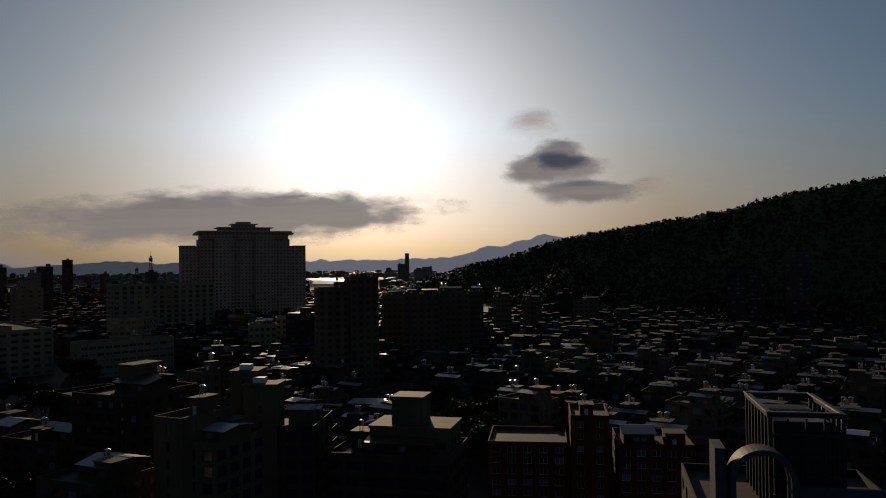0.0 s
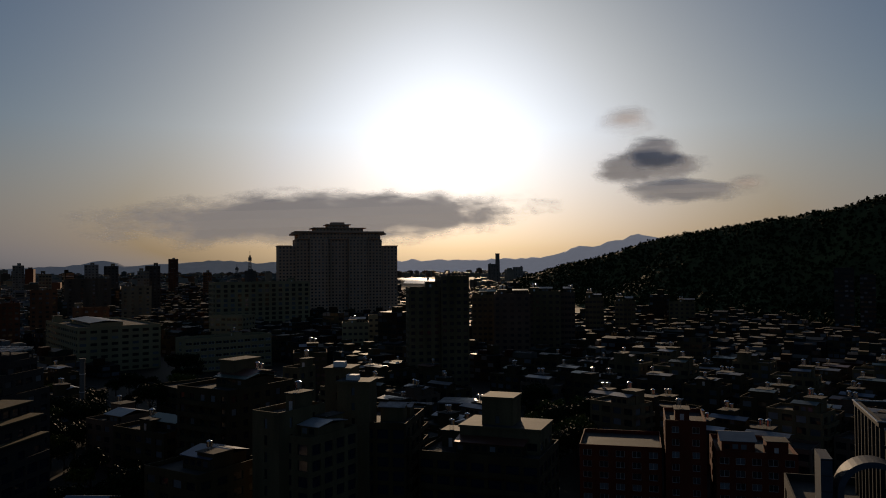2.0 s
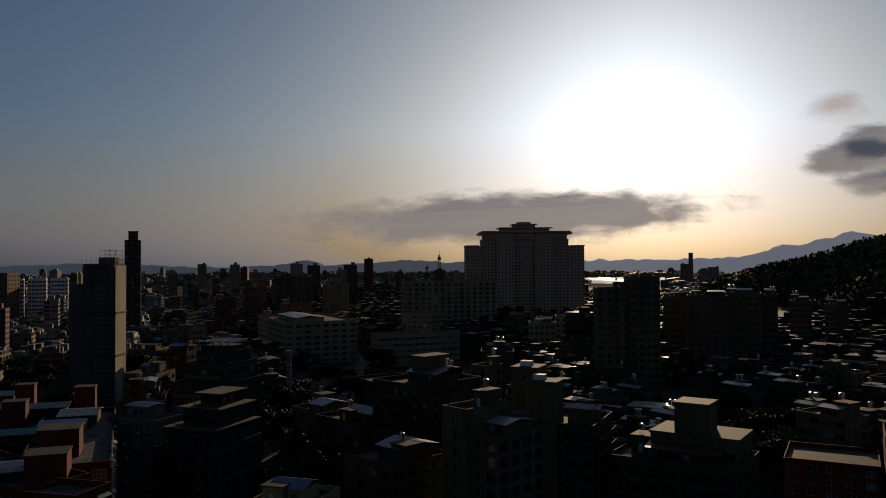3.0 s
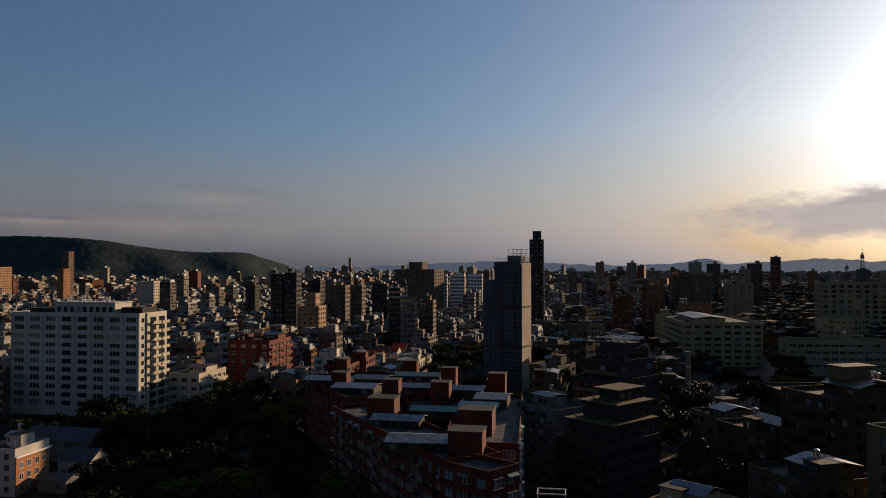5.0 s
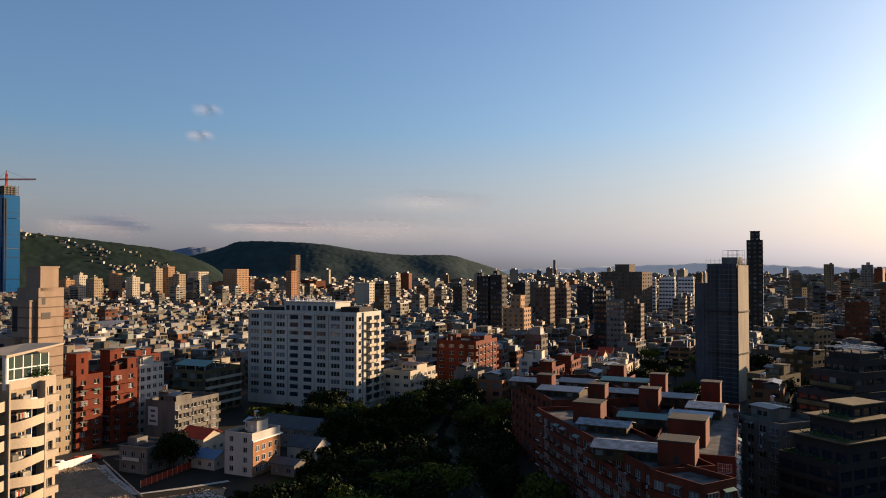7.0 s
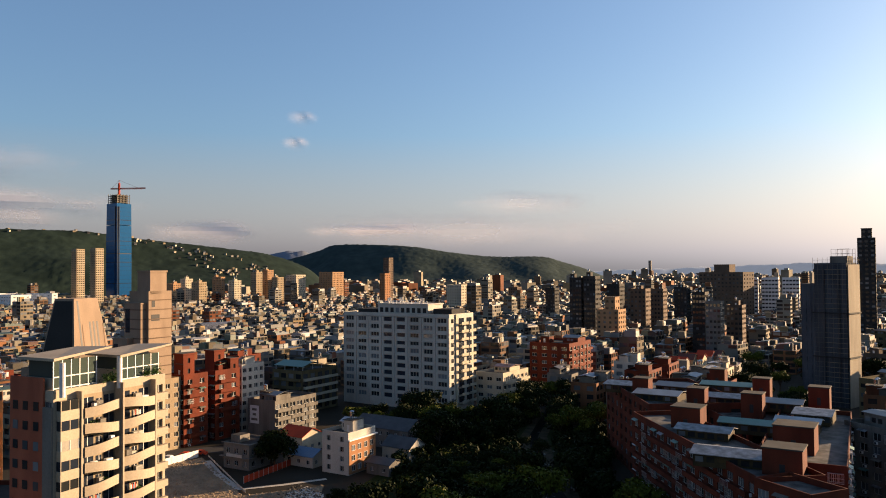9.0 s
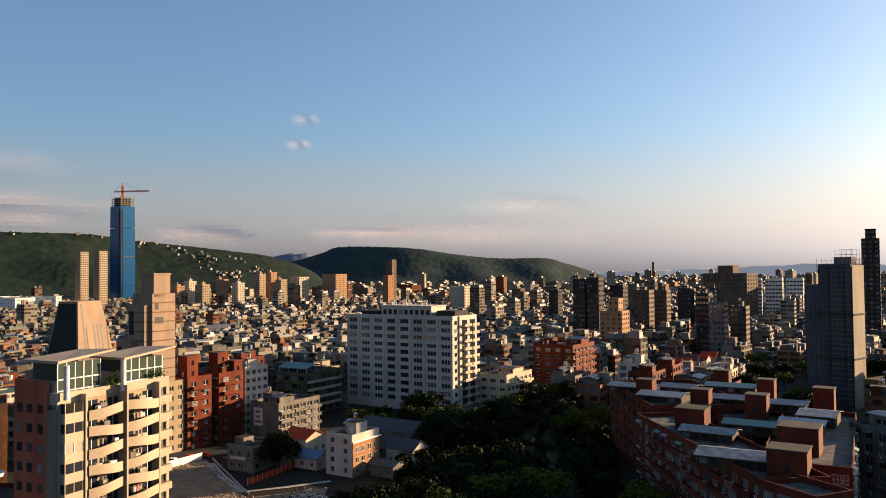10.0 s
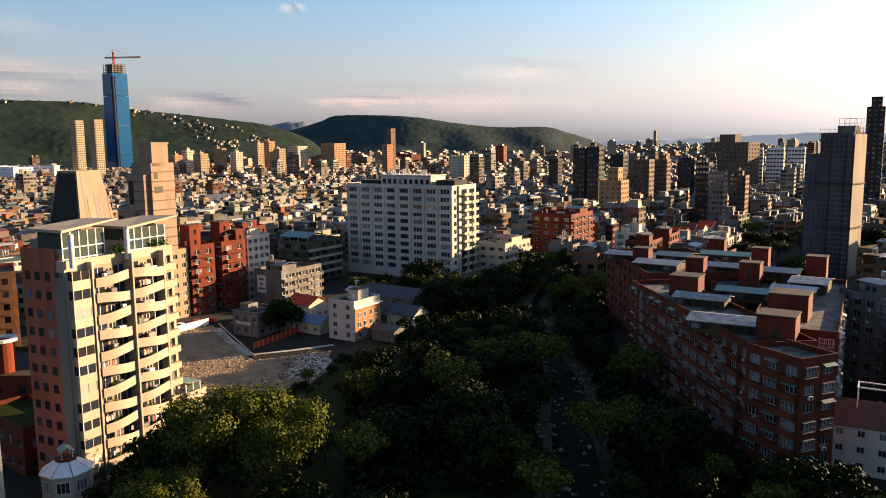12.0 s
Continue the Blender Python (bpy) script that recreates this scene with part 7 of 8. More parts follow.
def arch_roof_building():
    """The near roof with a black pergola frame and a dull blue barrel vault."""
    A, B = P(-16.6, 88), P(-30, 93)
    t = building("arched_roof_building", "near building with black roof pergola and pale blue vault", "building", A, B, 22, 29, 10, "dark", (5, 5, 5, 5), 2, windows="joined")

    def piece(name, label, *box):
        q = Mesh()
        q.box(*box)
        part(name, q, t, label)

    x0, x1 = 7.8, 15.3
    for x in (x0, x1):
        piece("top_rail", "dark top rail", x - 0.3, x + 0.3, 4, 18, 39.8, 40.3, "dark")
        for k in range(8):
            piece("post", "black steel post", x - 0.2, x + 0.2, 4 + k * 1.95, 4.4 + k * 1.95, 29, 39.8, "black")
    for y in (4.3, 17.7):
        piece("top_rail", "dark top rail", x0 + 0.3, x1 - 0.3, y - 0.3, y + 0.3, 39.8, 40.3, "dark")
    for z in (37.6, 35.4, 33.2, 31.0):
        for y in (4.2, 17.8):
            piece("rail", "black steel rail", x0 + 0.2, x1 - 0.2, y - 0.15, y + 0.15, z, z + 0.3, "black")
    for x in (9.6, 11.5, 13.4):
        piece("post", "black steel post", x - 0.12, x + 0.12, 3.85, 4.04, 29, 39.7, "black")
    # black box added to fill the pergola with the darkness of its inside
    piece("plant_room", "black box standing in for the dark pergola inside", x0 + 0.8, x1 - 0.8, 6, 17, 29, 39.0, "black")
    b, N = Mesh(), 20
    for i in range(N):
        a0, a1 = math.pi * i / N, math.pi * (i + 1) / N
        c = lambda r, a, y: (6.4 - r * math.cos(a), y, 33.6 + r * math.sin(a))
        b.face([c(3.4, a0, 0.3), c(3.4, a1, 0.3), c(3.4, a1, 3.4), c(3.4, a0, 3.4)], "paleblue")
        b.face([c(2.8, a1, 0.3), c(2.8, a0, 0.3), c(2.8, a0, 3.4), c(2.8, a1, 3.4)], "paleblue")
        b.face([c(2.8, a0, 0.3), c(3.4, a0, 0.3), c(3.4, a1, 0.3), c(2.8, a1, 0.3)][::-1], "paleblue")
    part("barrel_vault", b, t, "dull blue metal barrel vault")
    for x in (3.0, 9.2):
        piece("vault_pier", "pale blue pier under the vault", x, x + 0.6, 0.3, 3.4, 29, 33.6, "paleblue")
    # pale strips added along the top rails to draw their sunlit edges
    for x in (x0 - 0.45, x1 - 0.45):
        piece("edge_trim", "thin pale strip standing in for a sunlit edge", x, x + 0.14, 4, 18, 40.3, 40.42, "alu")
    for y in (4.2, 17.6):
        piece("edge_trim", "thin pale strip standing in for a sunlit edge", x0 - 0.3, x1 - 0.45, y, y + 0.14, 40.3, 40.42, "alu")
    piece("roof_box", "pale blue roof box", 1.5, 2.6, 0.5, 5.0, 29, 37.0, "paleblue")
    piece("screen_wall", "pale blue screen wall", 9.9, 20.5, 0.4, 0.9, 29, 33.2, "paleblue")
    for k in range(5):
        piece("roof_box_joint", "dark joint of the roof box", 1.5, 2.6, 0.494, 0.498, 30.4 + k * 1.6, 30.5 + k * 1.6, "dark")
    keep(A.x + 10, A.y, 24)


arch_roof_building()


# ---- clouds ----
def cloud(az0, az1, e0, e1, material, label, d=4350.0, lean=0.0):
    """A far bank of cloud: a shallow curved shell between two azimuths and two elevations."""
    nx, nz = 24, 8
    v, f, uv = [], [], []
    for i in range(nx + 1):
        for j in range(nz + 1):
            a, b = i / nx, j / nz
            bulge = 120 * (1 - (2 * a - 1) ** 2) * (1 - (2 * b - 1) ** 2)
            e = e0 + (e1 - e0) * b + lean * (a - 0.5)
            p = P(az0 + (az1 - az0) * a, d - bulge)
            v.append((p.x, p.y, CAM_H + d * math.tan(radians(e))))
            uv.append((a, b))
    for i in range(nx):
        for j in range(nz):
            k = i * (nz + 1) + j
            f.append((k, k + nz + 1, k + nz + 2, k + 1))
    me = bpy.data.meshes.new("cloud")
    me.from_pydata(v, [], f)
    me.materials.append(M[material])
    layer = me.uv_layers.new(name="UVMap")
    for lp in me.loops:
        layer.data[lp.index].uv = uv[lp.vertex_index]
    me.update()
    return tagged(new("cloud", me), label, "cloud", "clouds", "structure")


cloud(36.5, -2.6, 1.0, 5.9, "cloud", "long flat grey cloud bank under the sun", lean=1.3)
cloud(-1.6, -11.6, 5.2, 8.4, "cloud", "dark grey cumulus cloud with bright rim")
cloud(-4.4, -9.8, 6.0, 9.3, "cloud", "bulging grey head of the cumulus cloud", d=4300)
cloud(-4.0, -13.6, 4.0, 6.2, "cloud", "small flat grey cloud")
cloud(-2.4, -8.0, 8.6, 11.4, "cloudlit", "small ragged bright cloud")
cloud(-11.2, -15.2, 4.6, 6.2, "cloudlit", "small ragged bright cloud wisp")
cloud(83.5, 80.6, 10.0, 11.6, "cloudfaint", "tiny pinkish cloud puff", d=4180)
cloud(84.0, 81.2, 8.3, 9.8, "cloudpuff", "tiny pinkish cloud puff", d=4260)
cloud(112, 92, 3.0, 6.0, "cloudlit", "pinkish evening cloud above the hill")
cloud(84, 70, 2.2, 3.6, "cloudlit", "thin pinkish cloud streak", d=4650)
cloud(116, 95, 2.3, 4.6, "cloudlit", "lumpy pink cloud bank behind the hill", d=4650)
cloud(94, 83, 1.6, 4.0, "cloudlit", "lumpy pink cloud bank behind the hill", d=4650)
cloud(112, 96, 5.2, 8.8, "cloudfaint", "faint mauve evening cloud veil")
cloud(86, 56, 1.2, 4.6, "cloudfaint", "faint mauve cloud streak over the horizon", d=4650)
cloud(72, 60, 3.4, 6.0, "cloudfaint", "faint mauve cloud streak over the horizon", d=4650)


# ---- generic city: counted blocks near, joined mass further off ----
def low_block(i, w, d, n, wall):
    t = building("walk_up_building", "low walk-up apartment block with tin roof sheds", "building", (0, 0), (w, 0), d, n * 3.15, n, wall, (max(2, int(w / 3.6)), max(2, int(d / 4)), max(2, int(w / 3.6)), max(2, int(d / 4))), 2.7, 1.8,
                 windows="joined", clutter=(1, 1 + i % 2), seed=100 + i, group="walk-up blocks", parapet=0.8,
                 bands=((0, wall),) if i % 2 else ((1, wall),))
    return t


# dark twins of the ARCH blocks: backlit shade put into their wall colours
DIM = [low_block(i, w, d, n, m) for i, (w, d, n, m) in enumerate(((17, 10.5, 4, "umber"), (18, 11, 3, "brown"), (14, 11, 4, "umber"), (19, 10.5, 3, "umber"), (15, 10, 5, "dimtile")))]
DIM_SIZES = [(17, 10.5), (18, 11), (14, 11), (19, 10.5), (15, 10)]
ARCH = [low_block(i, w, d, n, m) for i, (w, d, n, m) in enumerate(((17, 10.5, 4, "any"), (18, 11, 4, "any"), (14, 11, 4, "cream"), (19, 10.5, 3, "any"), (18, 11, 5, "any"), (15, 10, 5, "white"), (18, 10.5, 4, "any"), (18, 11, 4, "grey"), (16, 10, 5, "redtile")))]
SIZES = [(17, 10.5), (18, 11), (14, 11), (19, 10.5), (18, 11), (15, 10), (18, 10.5), (18, 11), (16, 10)]


def free(x, y, r):
    d = math.hypot(x, y)
    az = math.degrees(math.atan2(-x, y))
    if not -36 < az < 113 or inside(x, y, PARK) or inside(x, y, LOT) or d < 205:
        return False
    if 45.5 < az < 52.5 and d < 352 or 46.5 < az < 51.8 and d < 460:
        return False
    if -3.5 < az < 4.5 and d < 300:
        return False
    if 16 < az <= 34 and d < 440 or 34 < az < 45 and d < 300:
        return False
    if az > 34 and d < 258:
        return False
    if az < 3 and d > 560 + (az + 36) * 6:
        return False
    if any((x - a) ** 2 + (y - b) ** 2 < (k + r) ** 2 for a, b, k in KEEP_OUT):
        return False
    if any((Vector((x, y)) - Vector(a).lerp(Vector(b), k / 5)).length < 9 + r for a, b in ROADS for k in range(6)):
        return False
    return True


ROADS = [((-262, -60), (-262, 6)), ((-262, 6), (-258, 40)), ((-258, 40), (-276, 70)), ((-276, 70), (-300, 40))]
rng = random.Random(21)
slots = []
for yaw, azlo, azhi in ((GRID, 41, 113), (-32.0, -36, 41)):
    u, v = U(yaw), U(yaw + 90)
    for i in range(-115, 116):
        for j in range(-115, 116):
            x = u.x * (i * 19.6 + (i // 4) * 6) + v.x * (j * 14.5 + (j // 2) * 4)
            y = u.y * (i * 19.6 + (i // 4) * 6) + v.y * (j * 14.5 + (j // 2) * 4)
            d = math.hypot(x, y)
            az = math.degrees(math.atan2(-x, y))
            if azlo <= az < azhi and d < 1500:
                slots.append((d, x, y, yaw, az))
slots.sort()
count = 0
mass, glazing, tops = Mesh(), Mesh(), Mesh()


def turned(b, x, y, yaw, x0, x1, y0, y1, z0, z1, m):
    c, s = math.cos(radians(yaw)), math.sin(radians(yaw))
    q = [(x + c * a - s * e, y + s * a + c * e) for a, e in ((x0, y0), (x1, y0), (x1, y1), (x0, y1))]
    p = [(*k, z0) for k in q] + [(*k, z1) for k in q]
    b.solid(p, [(0, 1, 5, 4), (1, 2, 6, 5), (2, 3, 7, 6), (3, 0, 4, 7), (4, 5, 6, 7)], m)


def pitched(b, x, y, yaw, x0, x1, y0, y1, z0, z1, z2, m):
    """A tin roof shed: low walls and a ridge along its length."""
    c, s = math.cos(radians(yaw)), math.sin(radians(yaw))
    ym = (y0 + y1) / 2
    p = [(x + c * e - s * g, y + s * e + c * g, z) for e, g, z in ((x0, y0, z0), (x1, y0, z0), (x1, y1, z0), (x0, y1, z0), (x0, y0, z1), (x1, y0, z1), (x1, y1, z1), (x0, y1, z1), (x0, ym, z2), (x1, ym, z2))]
    b.solid(p, [(0, 1, 5, 4), (1, 2, 6, 9, 5), (2, 3, 7, 6), (3, 0, 4, 8, 7), (4, 5, 9, 8), (8, 9, 6, 7)], m)


for d, x, y, yaw, az in slots:
    if not free(x, y, 8) or rng.random() < (0.05 if az > 36 else 0.2):
        continue
    if count < 150:
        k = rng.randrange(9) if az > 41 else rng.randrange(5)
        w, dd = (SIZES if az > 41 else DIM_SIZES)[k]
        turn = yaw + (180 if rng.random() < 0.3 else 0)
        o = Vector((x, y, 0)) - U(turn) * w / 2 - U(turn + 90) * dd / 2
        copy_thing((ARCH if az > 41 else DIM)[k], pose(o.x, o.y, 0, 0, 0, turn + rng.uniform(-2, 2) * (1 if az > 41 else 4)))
        count += 1
        continue
    w, dd, n = rng.uniform(11, 19.4), rng.uniform(8.5, 12), rng.choice((2, 3, 3, 4, 4, 4, 4, 5, 5))
    if 6 < az < 11.5 and d > 500:
        n = min(n, 3)
    elif rng.random() < (0.02 if d < 550 or az > 76 else 0.035):
        n = rng.randrange(6, 11)
        w = rng.uniform(10, 15)
    if d > 700 and not 6 < az < 11.5 and rng.random() < (0.005 if az > 78 else 0.009):
        n = rng.randrange(12, 17)
        w, dd = 12, 11
    if az < 36:
        w, dd = w * rng.uniform(0.9, 1.3), dd * rng.uniform(0.9, 1.25)
    a = yaw + rng.uniform(-4, 4) * (1 if az > 36 else 2.5) + 14 * noise.noise(Vector((x, y, 0)) / 160)
    h = n * 3.15
    # the backlit sector gets darker copies of skin and cover to stand for shade
    skin, cover = ("far", "farroof") if az > 36 else ("shadewall", "shaderoofing")
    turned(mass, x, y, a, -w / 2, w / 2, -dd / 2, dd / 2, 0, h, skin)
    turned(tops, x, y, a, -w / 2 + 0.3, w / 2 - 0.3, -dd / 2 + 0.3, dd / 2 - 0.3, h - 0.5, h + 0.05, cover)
    hx, hy = rng.uniform(-w / 3, w / 4), rng.uniform(-dd / 3, dd / 4)
    turned(mass, x, y, a, hx - 2, hx + 2.2, hy - 2.2, hy + 2.2, h, h + rng.uniform(2.5, 4.5), skin)
    if rng.random() < 0.55:
        sw, sd = w * rng.uniform(0.45, 0.95), dd * rng.uniform(0.5, 0.95)
        ox, oy = (w - sw) / 2 * rng.uniform(-1, 1), (dd - sd) / 2 * rng.uniform(-1, 1)
        z0 = h + rng.uniform(0.6, 2.6)
        pitched(tops, x, y, a, ox - sw / 2, ox + sw / 2, oy - sd / 2, oy + sd / 2, h, z0, z0 + rng.uniform(0.4, 1.2), cover)
    for q in range(rng.randrange(1, 4) if d < 900 and az > 36 else 0):
        ex, ey, er = rng.uniform(-w / 2 + 1, w / 2 - 1), rng.uniform(-dd / 2 + 1, dd / 2 - 1), rng.uniform(0.4, 0.9)
        turned(tops, x, y, a, ex - er, ex + er, ey - er, ey + er, h, h + rng.uniform(1.2, 4.2), cover)
    for q in range(rng.randrange(1, 4) if az > 36 else rng.randrange(2)):
        sx, sy, sw, sd = rng.uniform(-w / 3, w / 4), rng.uniform(-dd / 3, dd / 4), rng.uniform(1.2, 3.2), rng.uniform(1.2, 3.2)
        turned(tops, x, y, a, max(sx - sw, -w / 2), min(sx + sw, w / 2), max(sy - sd, -dd / 2), min(sy + sd, dd / 2), h, h + rng.uniform(1.8, 3.2), cover)
    c, s = math.cos(radians(a)), math.sin(radians(a))
    for k in range(n):
        z = k * 3.15 + 1.0
        for (ex, ey, ln, nx, ny) in ((0, -dd / 2 - 0.03, w, 1, 0), (w / 2 + 0.03, 0, dd, 0, 1), (-w / 2 - 0.03, 0, dd, 0, 1)):
            cells = (4 if nx else 2) if d < 950 else (2 if nx else 1)
            for g in range(cells):
                if rng.random() < 0.12:
                    continue
                m0 = -ln / 2 + ln * (g + 0.09) / cells
                m1 = -ln / 2 + ln * (g + 0.91) / cells
                pa, pb = (ex + nx * m0, ey + ny * m0), (ex + nx * m1, ey + ny * m1)
                glazing.face([(x + c * p[0] - s * p[1], y + s * p[0] + c * p[1], zz) for p, zz in ((pa, z), (pb, z), (pb, z + 1.85), (pa, z + 1.85))], "glass")
for ob in ARCH + DIM:
    for o in (*ob.children_recursive, ob):
        bpy.data.objects.remove(o)
# the plain beyond
u, v = U(25), U(115)
for i in range(-75, 76):
    for j in range(-75, 76):
        x, y = (u * (i * 62) + v * (j * 62)).xy
        x, y = x + rng.uniform(-18, 18), y + rng.uniform(-18, 18)
        d, az = math.hypot(x, y), math.degrees(math.atan2(-x, y))
        if not 1490 < d < 4600 or not -8 < az < 106:
            continue
        if az > 80 and d > 1900 or 62 < az < 82 and d > 2600 or az < 2 or 5.6 < az < 11.6 and d < 3700:
            continue
        n = rng.choice((4, 4, 5, 5, 6, 6, 7, 9))
        if rng.random() < 0.02:
            n = rng.randrange(12, 19)
        w, dd = rng.uniform(14, 40), rng.uniform(12, 30)
        if n > 10:
            w, dd = rng.uniform(14, 22), rng.uniform(12, 20)
        turned(mass, x, y, rng.choice((25, 40, 60)), -w / 2, w / 2, -dd / 2, dd / 2, 0, n * 3.1, "far")
        turned(tops, x, y, 40, -w / 4, w / 4, -dd / 4, dd / 4, n * 3.1, n * 3.1 + 3, "farroof")
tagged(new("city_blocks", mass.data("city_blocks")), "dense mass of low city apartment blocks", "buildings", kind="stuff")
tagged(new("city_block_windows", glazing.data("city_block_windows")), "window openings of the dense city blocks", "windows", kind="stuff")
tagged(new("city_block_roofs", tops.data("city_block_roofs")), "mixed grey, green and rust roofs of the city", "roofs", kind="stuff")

# trees between the blocks
for i in range(30):
    az, d = rng.uniform(-30, 112), rng.uniform(215, 560)
    p = P(az, d)
    if not any((p.x - a) ** 2 + (p.y - b) ** 2 < (k - 3) ** 2 for a, b, k in KEEP_OUT) and not inside(p.x, p.y, LOT):
        tree(p, TREES[rng.randrange(5)], rng.uniform(0.6, 0.95), "street tree between apartment blocks", "street trees", rng.uniform(0, 360))
for az0, az1, d0, d1, n in ((18, 33, 230, 420, 22), (27, 34, 150, 240, 14), (32.2, 35.6, 235, 345, 16), (46.2, 51.8, 255, 455, 34), (70.5, 79.5, 262, 288, 18), (37, 43, 205, 300, 16), (62, 66, 290, 330, 6), (83.7, 84.5, 230, 240, 3), (-3, 4, 208, 292, 18), (38.6, 43.2, 300, 520, 20)):
    for i in range(n):
        p = P(rng.uniform(az0, az1), rng.uniform(d0, d1))
        tree(p, TREES[rng.choice((0, 1, 2, 4))], rng.uniform(0.6, 1.0), "leafy tree in a small green space", "garden trees", rng.uniform(0, 360))


# ---- hills ----
def hill(name, label, ridge, width, material="forest", step=9.0, rough=7.0, cell=14.0, back=0.8, kind="structure"):
    """A wooded ridge: ridge holds (azimuth, distance, height); it falls to the ground over width metres on both sides."""
    pts = [P(a, d, h) for a, d, h in ridge]
    fine = []
    for i in range(len(pts) - 1):
        p0, p1, p2, p3 = pts[max(i - 1, 0)], pts[i], pts[i + 1], pts[min(i + 2, len(pts) - 1)]
        n = max(2, int((p2 - p1).xy.length / step))
        for k in range(n):
            s = k / n
            fine.append(0.5 * ((2 * p1) + (p2 - p0) * s + (2 * p0 - 5 * p1 + 4 * p2 - p3) * s * s + (3 * p1 - p0 - 3 * p2 + p3) * s ** 3))
    fine.append(pts[-1])
    nc = int(width * (1 + back) / step)
    v, f = [], []
    for i, p in enumerate(fine):
        away = Vector((p.x, p.y, 0)).normalized()
        for j in range(nc + 1):
            c = -1 + (1 + back) * j / nc
            q = p + away * (c * width)
            s = abs(c) if c < 0 else c / max(back, 0.01)
            prof = max(0.0, 1 - s) ** 0.9 * (0.75 + 0.25 * math.cos(math.pi * min(1, s)))
            z = p.z * prof
            big = noise.noise(Vector((q.x, q.y, 0)) / 180) * 0.16 * p.z * min(1, 4 * s * (1 - s) + 0.02)
            fineb = (noise.noise(Vector((q.x, q.y, 3)) / cell) + 0.6 * noise.noise(Vector((q.x, q.y, 9)) / (cell * 0.45))) * rough * min(1, z / 12)
            v.append((q.x + noise.noise(q / 7) * 2, q.y, max(z + big + fineb, -3 if s > 0.97 else 0.3)))
    w = nc + 1
    for i in range(len(fine) - 1):
        for j in range(nc):
            a = i * w + j
            f.append((a, a + w, a + w + 1, a + 1))
    me = bpy.data.meshes.new(name)
    me.from_pydata(v, [], f)
    me.materials.append(M[material])
    me.update()
    me.polygons.foreach_set("use_smooth", [True] * len(f))
    ob = new(name, me)
    ob["row"], ob["back"] = w, back
    return tagged(ob, label, "hill", kind=kind)


def woods(name, label, ob, count, size, seed, material="leaf2"):
    """Tree crowns over a hill's near face and crest: clumps of leaf blades standing on its surface."""
    rg = np.random.default_rng(seed)
    me = ob.data
    co = np.empty(len(me.vertices) * 3)
    me.vertices.foreach_get("co", co)
    co = co.reshape(-1, 3)
    row = ob["row"]
    near = np.arange(len(co)) % row < (row - 1) / (1 + ob["back"]) + 5
    co = co[near & (co[:, 2] > 4)]
    pick = co[rg.integers(0, len(co), count)] + rg.normal(0, 3, (count, 3)) * (1, 1, 0)
    k = 9
    s = size * rg.uniform(0.6, 1.3, (count, 1, 1))
    d = rg.normal(0, 1, (count, k, 3))
    d /= np.linalg.norm(d, axis=2, keepdims=True)
    c = pick[:, None, :] + d * s * (0.62, 0.62, 0.7) + np.array((0, 0, 0.35)) * s
    a = rg.normal(0, 1, (count, k, 3))
    a -= (a * d).sum(2, keepdims=True) * d * 0.6
    a /= np.linalg.norm(a, axis=2, keepdims=True)
    b = np.cross(d, a)
    a, b = a * s * 0.62, b * s * 0.42
    quad = np.stack([c - a, c - b, c + a, c + b], 2).reshape(-1, 3)
    n = count * k
    out = bpy.data.meshes.new(name)
    out.vertices.add(n * 4)
    out.vertices.foreach_set("co", quad.ravel())
    out.loops.add(n * 4)
    out.loops.foreach_set("vertex_index", np.arange(n * 4))
    out.polygons.add(n)
    out.polygons.foreach_set("loop_start", np.arange(n) * 4)
    out.polygons.foreach_set("loop_total", np.full(n, 4))
    out.materials.append(M[material])
    out.update(calc_edges=True)
    out.validate()
    return tagged(new(name, out), label, "woods", kind="stuff")


def el(d, e):
    return CAM_H + d * math.tan(radians(e))


right = hill("hill_right", "steep wooded hill, dark against the sunset", [(3.4, 1500, 22), (-0.5, 1400, el(1400, -0.1)), (-3.4, 1300, el(1300, 0.5)), (-7.4, 1200, el(1200, 1.8)), (-11.3, 1120, el(1120, 2.4)), (-15.4, 1050, el(1050, 3.0)),
      (-18.6, 1000, el(1000, 3.5)), (-21.3, 980, el(980, 4.2)), (-24.5, 950, el(950, 4.8)), (-31, 900, el(900, 5.6)), (-40, 850, el(850, 5.8))], 330, step=7.0, rough=2.2, cell=12)
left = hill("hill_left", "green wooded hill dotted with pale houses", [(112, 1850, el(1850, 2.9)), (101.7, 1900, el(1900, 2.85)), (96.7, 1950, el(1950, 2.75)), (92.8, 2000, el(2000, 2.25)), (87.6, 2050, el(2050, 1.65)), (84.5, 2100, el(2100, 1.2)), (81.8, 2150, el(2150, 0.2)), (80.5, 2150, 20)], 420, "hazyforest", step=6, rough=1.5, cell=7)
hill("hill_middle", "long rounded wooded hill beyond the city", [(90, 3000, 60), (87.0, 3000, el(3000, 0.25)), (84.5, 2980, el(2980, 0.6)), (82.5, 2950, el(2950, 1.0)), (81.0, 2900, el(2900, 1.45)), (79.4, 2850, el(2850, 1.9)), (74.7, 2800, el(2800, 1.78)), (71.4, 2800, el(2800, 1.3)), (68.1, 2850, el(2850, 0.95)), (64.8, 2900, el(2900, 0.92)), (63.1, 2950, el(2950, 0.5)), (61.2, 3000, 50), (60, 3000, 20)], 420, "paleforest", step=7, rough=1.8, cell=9)
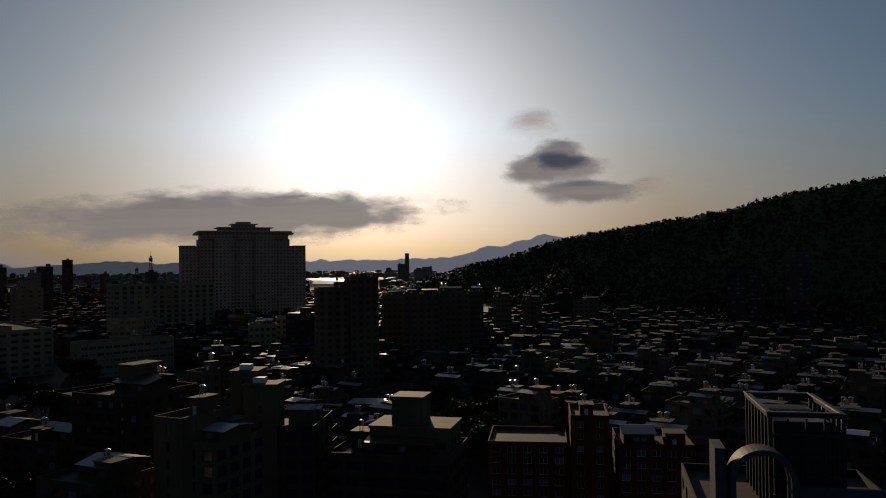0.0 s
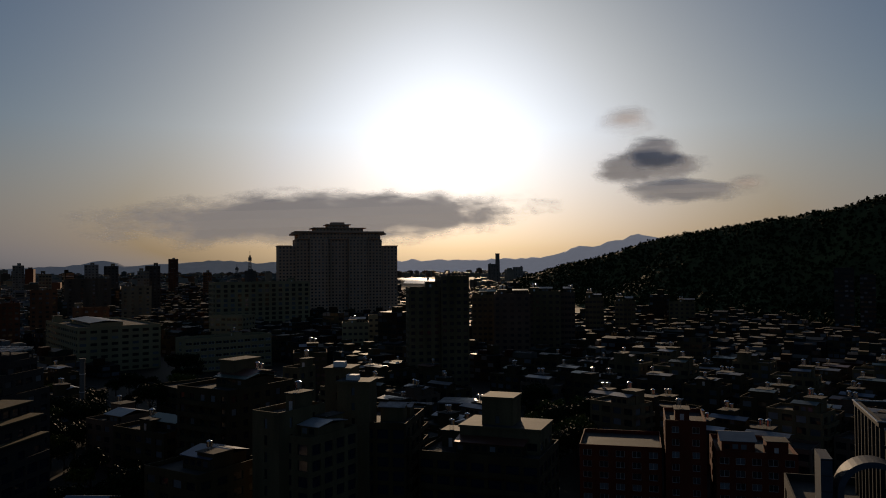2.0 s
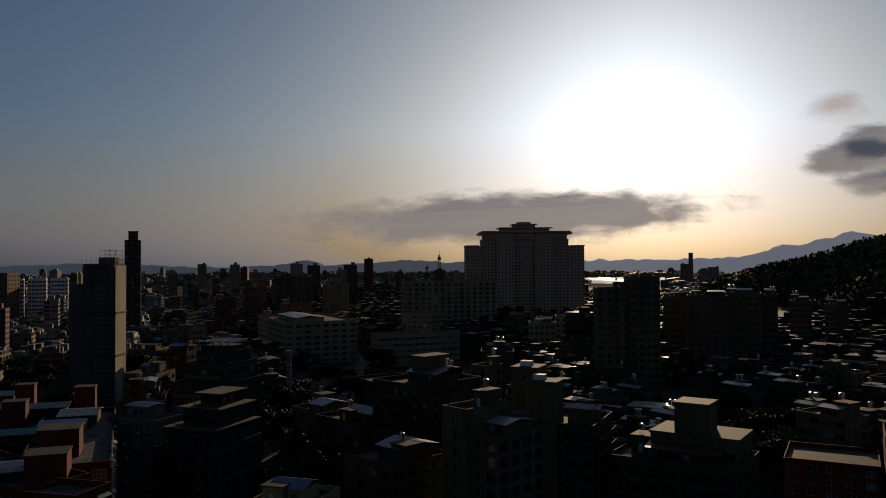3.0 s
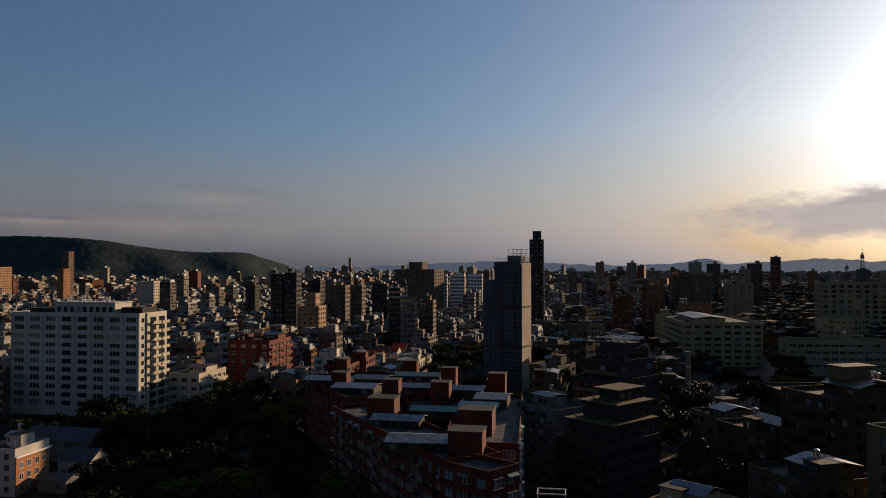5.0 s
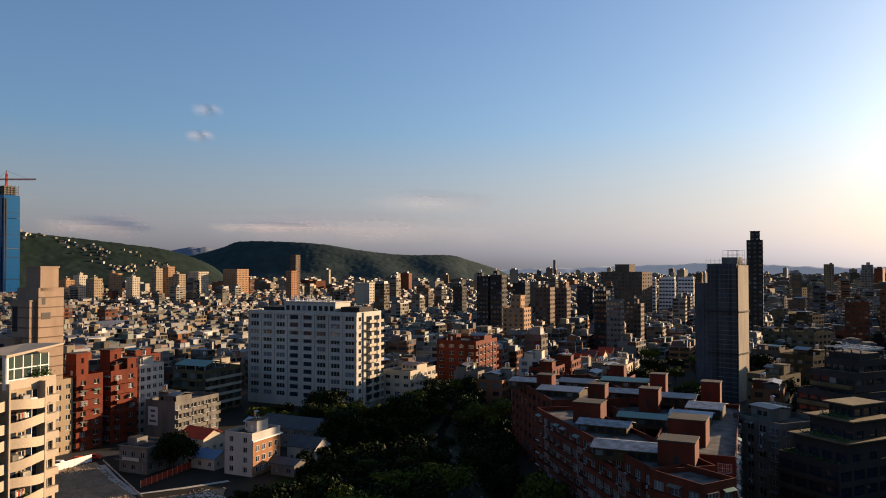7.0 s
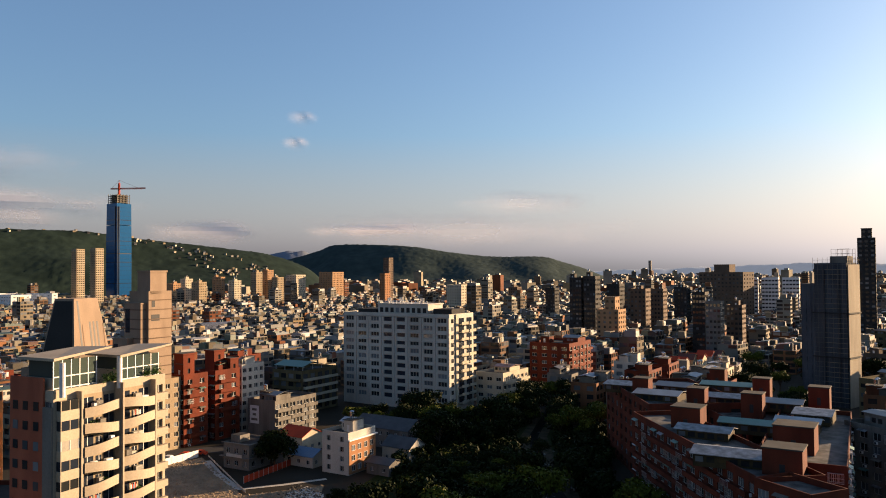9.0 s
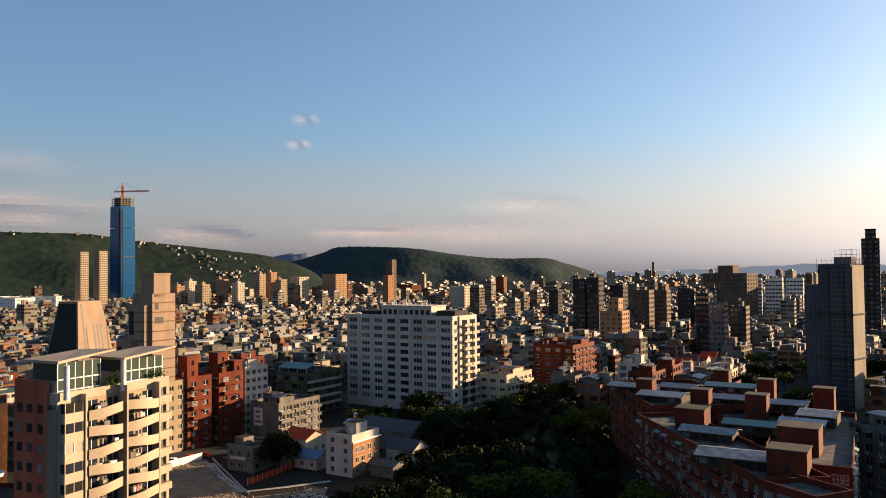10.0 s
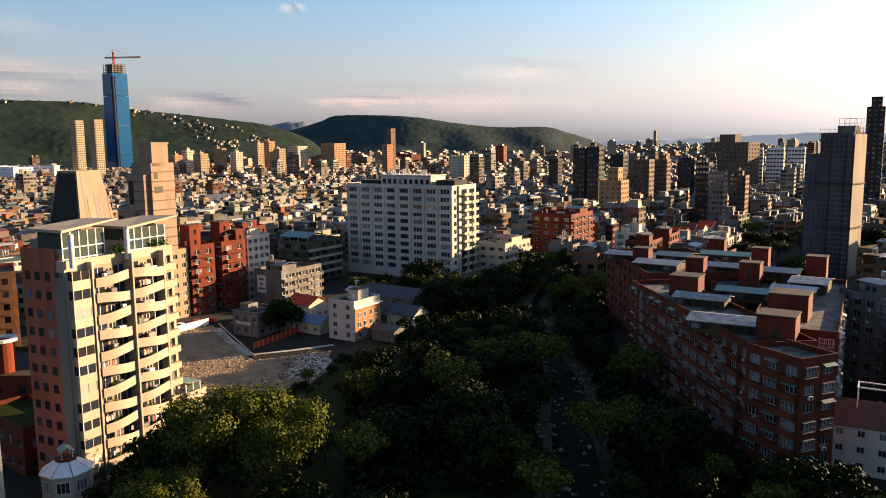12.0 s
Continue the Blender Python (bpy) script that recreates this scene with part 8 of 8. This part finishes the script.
hill("mountain_ridge", "blue mountain ridge on the horizon with added glow for haze", [(16, 4500, el(4500, 0.1)), (11.5, 4500, el(4500, 0.36)), (6.9, 4500, el(4500, 0.4)), (0.7, 4500, el(4500, 0.56)), (-1.8, 4500, el(4500, 1.33)), (-2.8, 4500, el(4500, 1.2)), (-3.8, 4500, el(4500, 1.6)), (-4.9, 4500, el(4500, 1.75)), (-6.0, 4500, el(4500, 2.15)), (-7.0, 4500, el(4500, 1.85)), (-12, 4500, el(4500, 1.2))], 300, "sunhaze_ridge", 30, 10, 60)
hill("far_ridge", "low ridge on the horizon with added glow for haze", [(66, 4600, 30), (52, 4600, 70), (45, 4600, 85), (39.3, 4600, el(4600, 0.05)), (34.5, 4600, el(4600, 0.12)), (31.6, 4600, el(4600, 0.48)), (29.7, 4600, el(4600, 0.2)), (23.8, 4600, el(4600, 0.45)), (20.6, 4600, el(4600, 0.32)), (14, 4600, el(4600, 0.2))], 260, "sidehaze_ridge", 30, 10, 60)
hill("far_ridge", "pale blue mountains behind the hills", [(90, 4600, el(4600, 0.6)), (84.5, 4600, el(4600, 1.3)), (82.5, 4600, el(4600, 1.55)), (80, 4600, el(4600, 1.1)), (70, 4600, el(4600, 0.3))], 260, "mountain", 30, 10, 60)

woods("woods", "dense dark trees on the steep hill", right, 16000, 2.1, 1, "grass")

# pale houses on the left hill
slope = BVHTree.FromPolygons([v.co for v in left.data.vertices], [tuple(p.vertices) for p in left.data.polygons])
houses = Mesh()
for i in range(140):
    az, back = rng.choice(((rng.uniform(86, 108), rng.uniform(0, 30)), (rng.uniform(88, 95), rng.uniform(0, 45)), (rng.gauss(87.6, 0.5), rng.gauss(120, 22)), (rng.gauss(89.6, 0.8), rng.gauss(60, 25)), (rng.gauss(85.2, 0.5), rng.gauss(70, 20)), (rng.gauss(103, 2), rng.uniform(0, 40))))
    p = P(az, 2000 - (az - 92.8) * 9 * (az > 92.8) - back)
    hit = slope.ray_cast(Vector((p.x, p.y, 900)), Vector((0, 0, -1)))[0]
    if hit is None:
        continue
    w, yaw_, z = rng.uniform(2.8, 6), rng.uniform(0, 90), hit.z
    turned(houses, p.x, p.y, yaw_, -w / 2, w / 2, -2.8, 2.8, z - 4, z + rng.uniform(2.6, 4.2), rng.choice(("white", "cream", "grey", "grey", "tan")))
    turned(houses, p.x, p.y, yaw_, -w / 2 - 0.4, w / 2 + 0.4, -3.2, 3.2, z + 2.3, z + 2.7, "roof")
tagged(new("hillside_houses", houses.data("hillside_houses")), "pale houses scattered on the wooded hillside", "buildings", kind="stuff")
area("river", [P(11.0, 2480).xy, P(9.6, 2420).xy, P(8.6, 2560).xy, P(7.7, 2620).xy, P(7.5, 2950).xy, P(8.9, 3150).xy, P(9.8, 3600).xy, P(11.4, 3500).xy, P(10.9, 2900).xy], 0.6, "water", "wide bright river reach in the distance", "river")
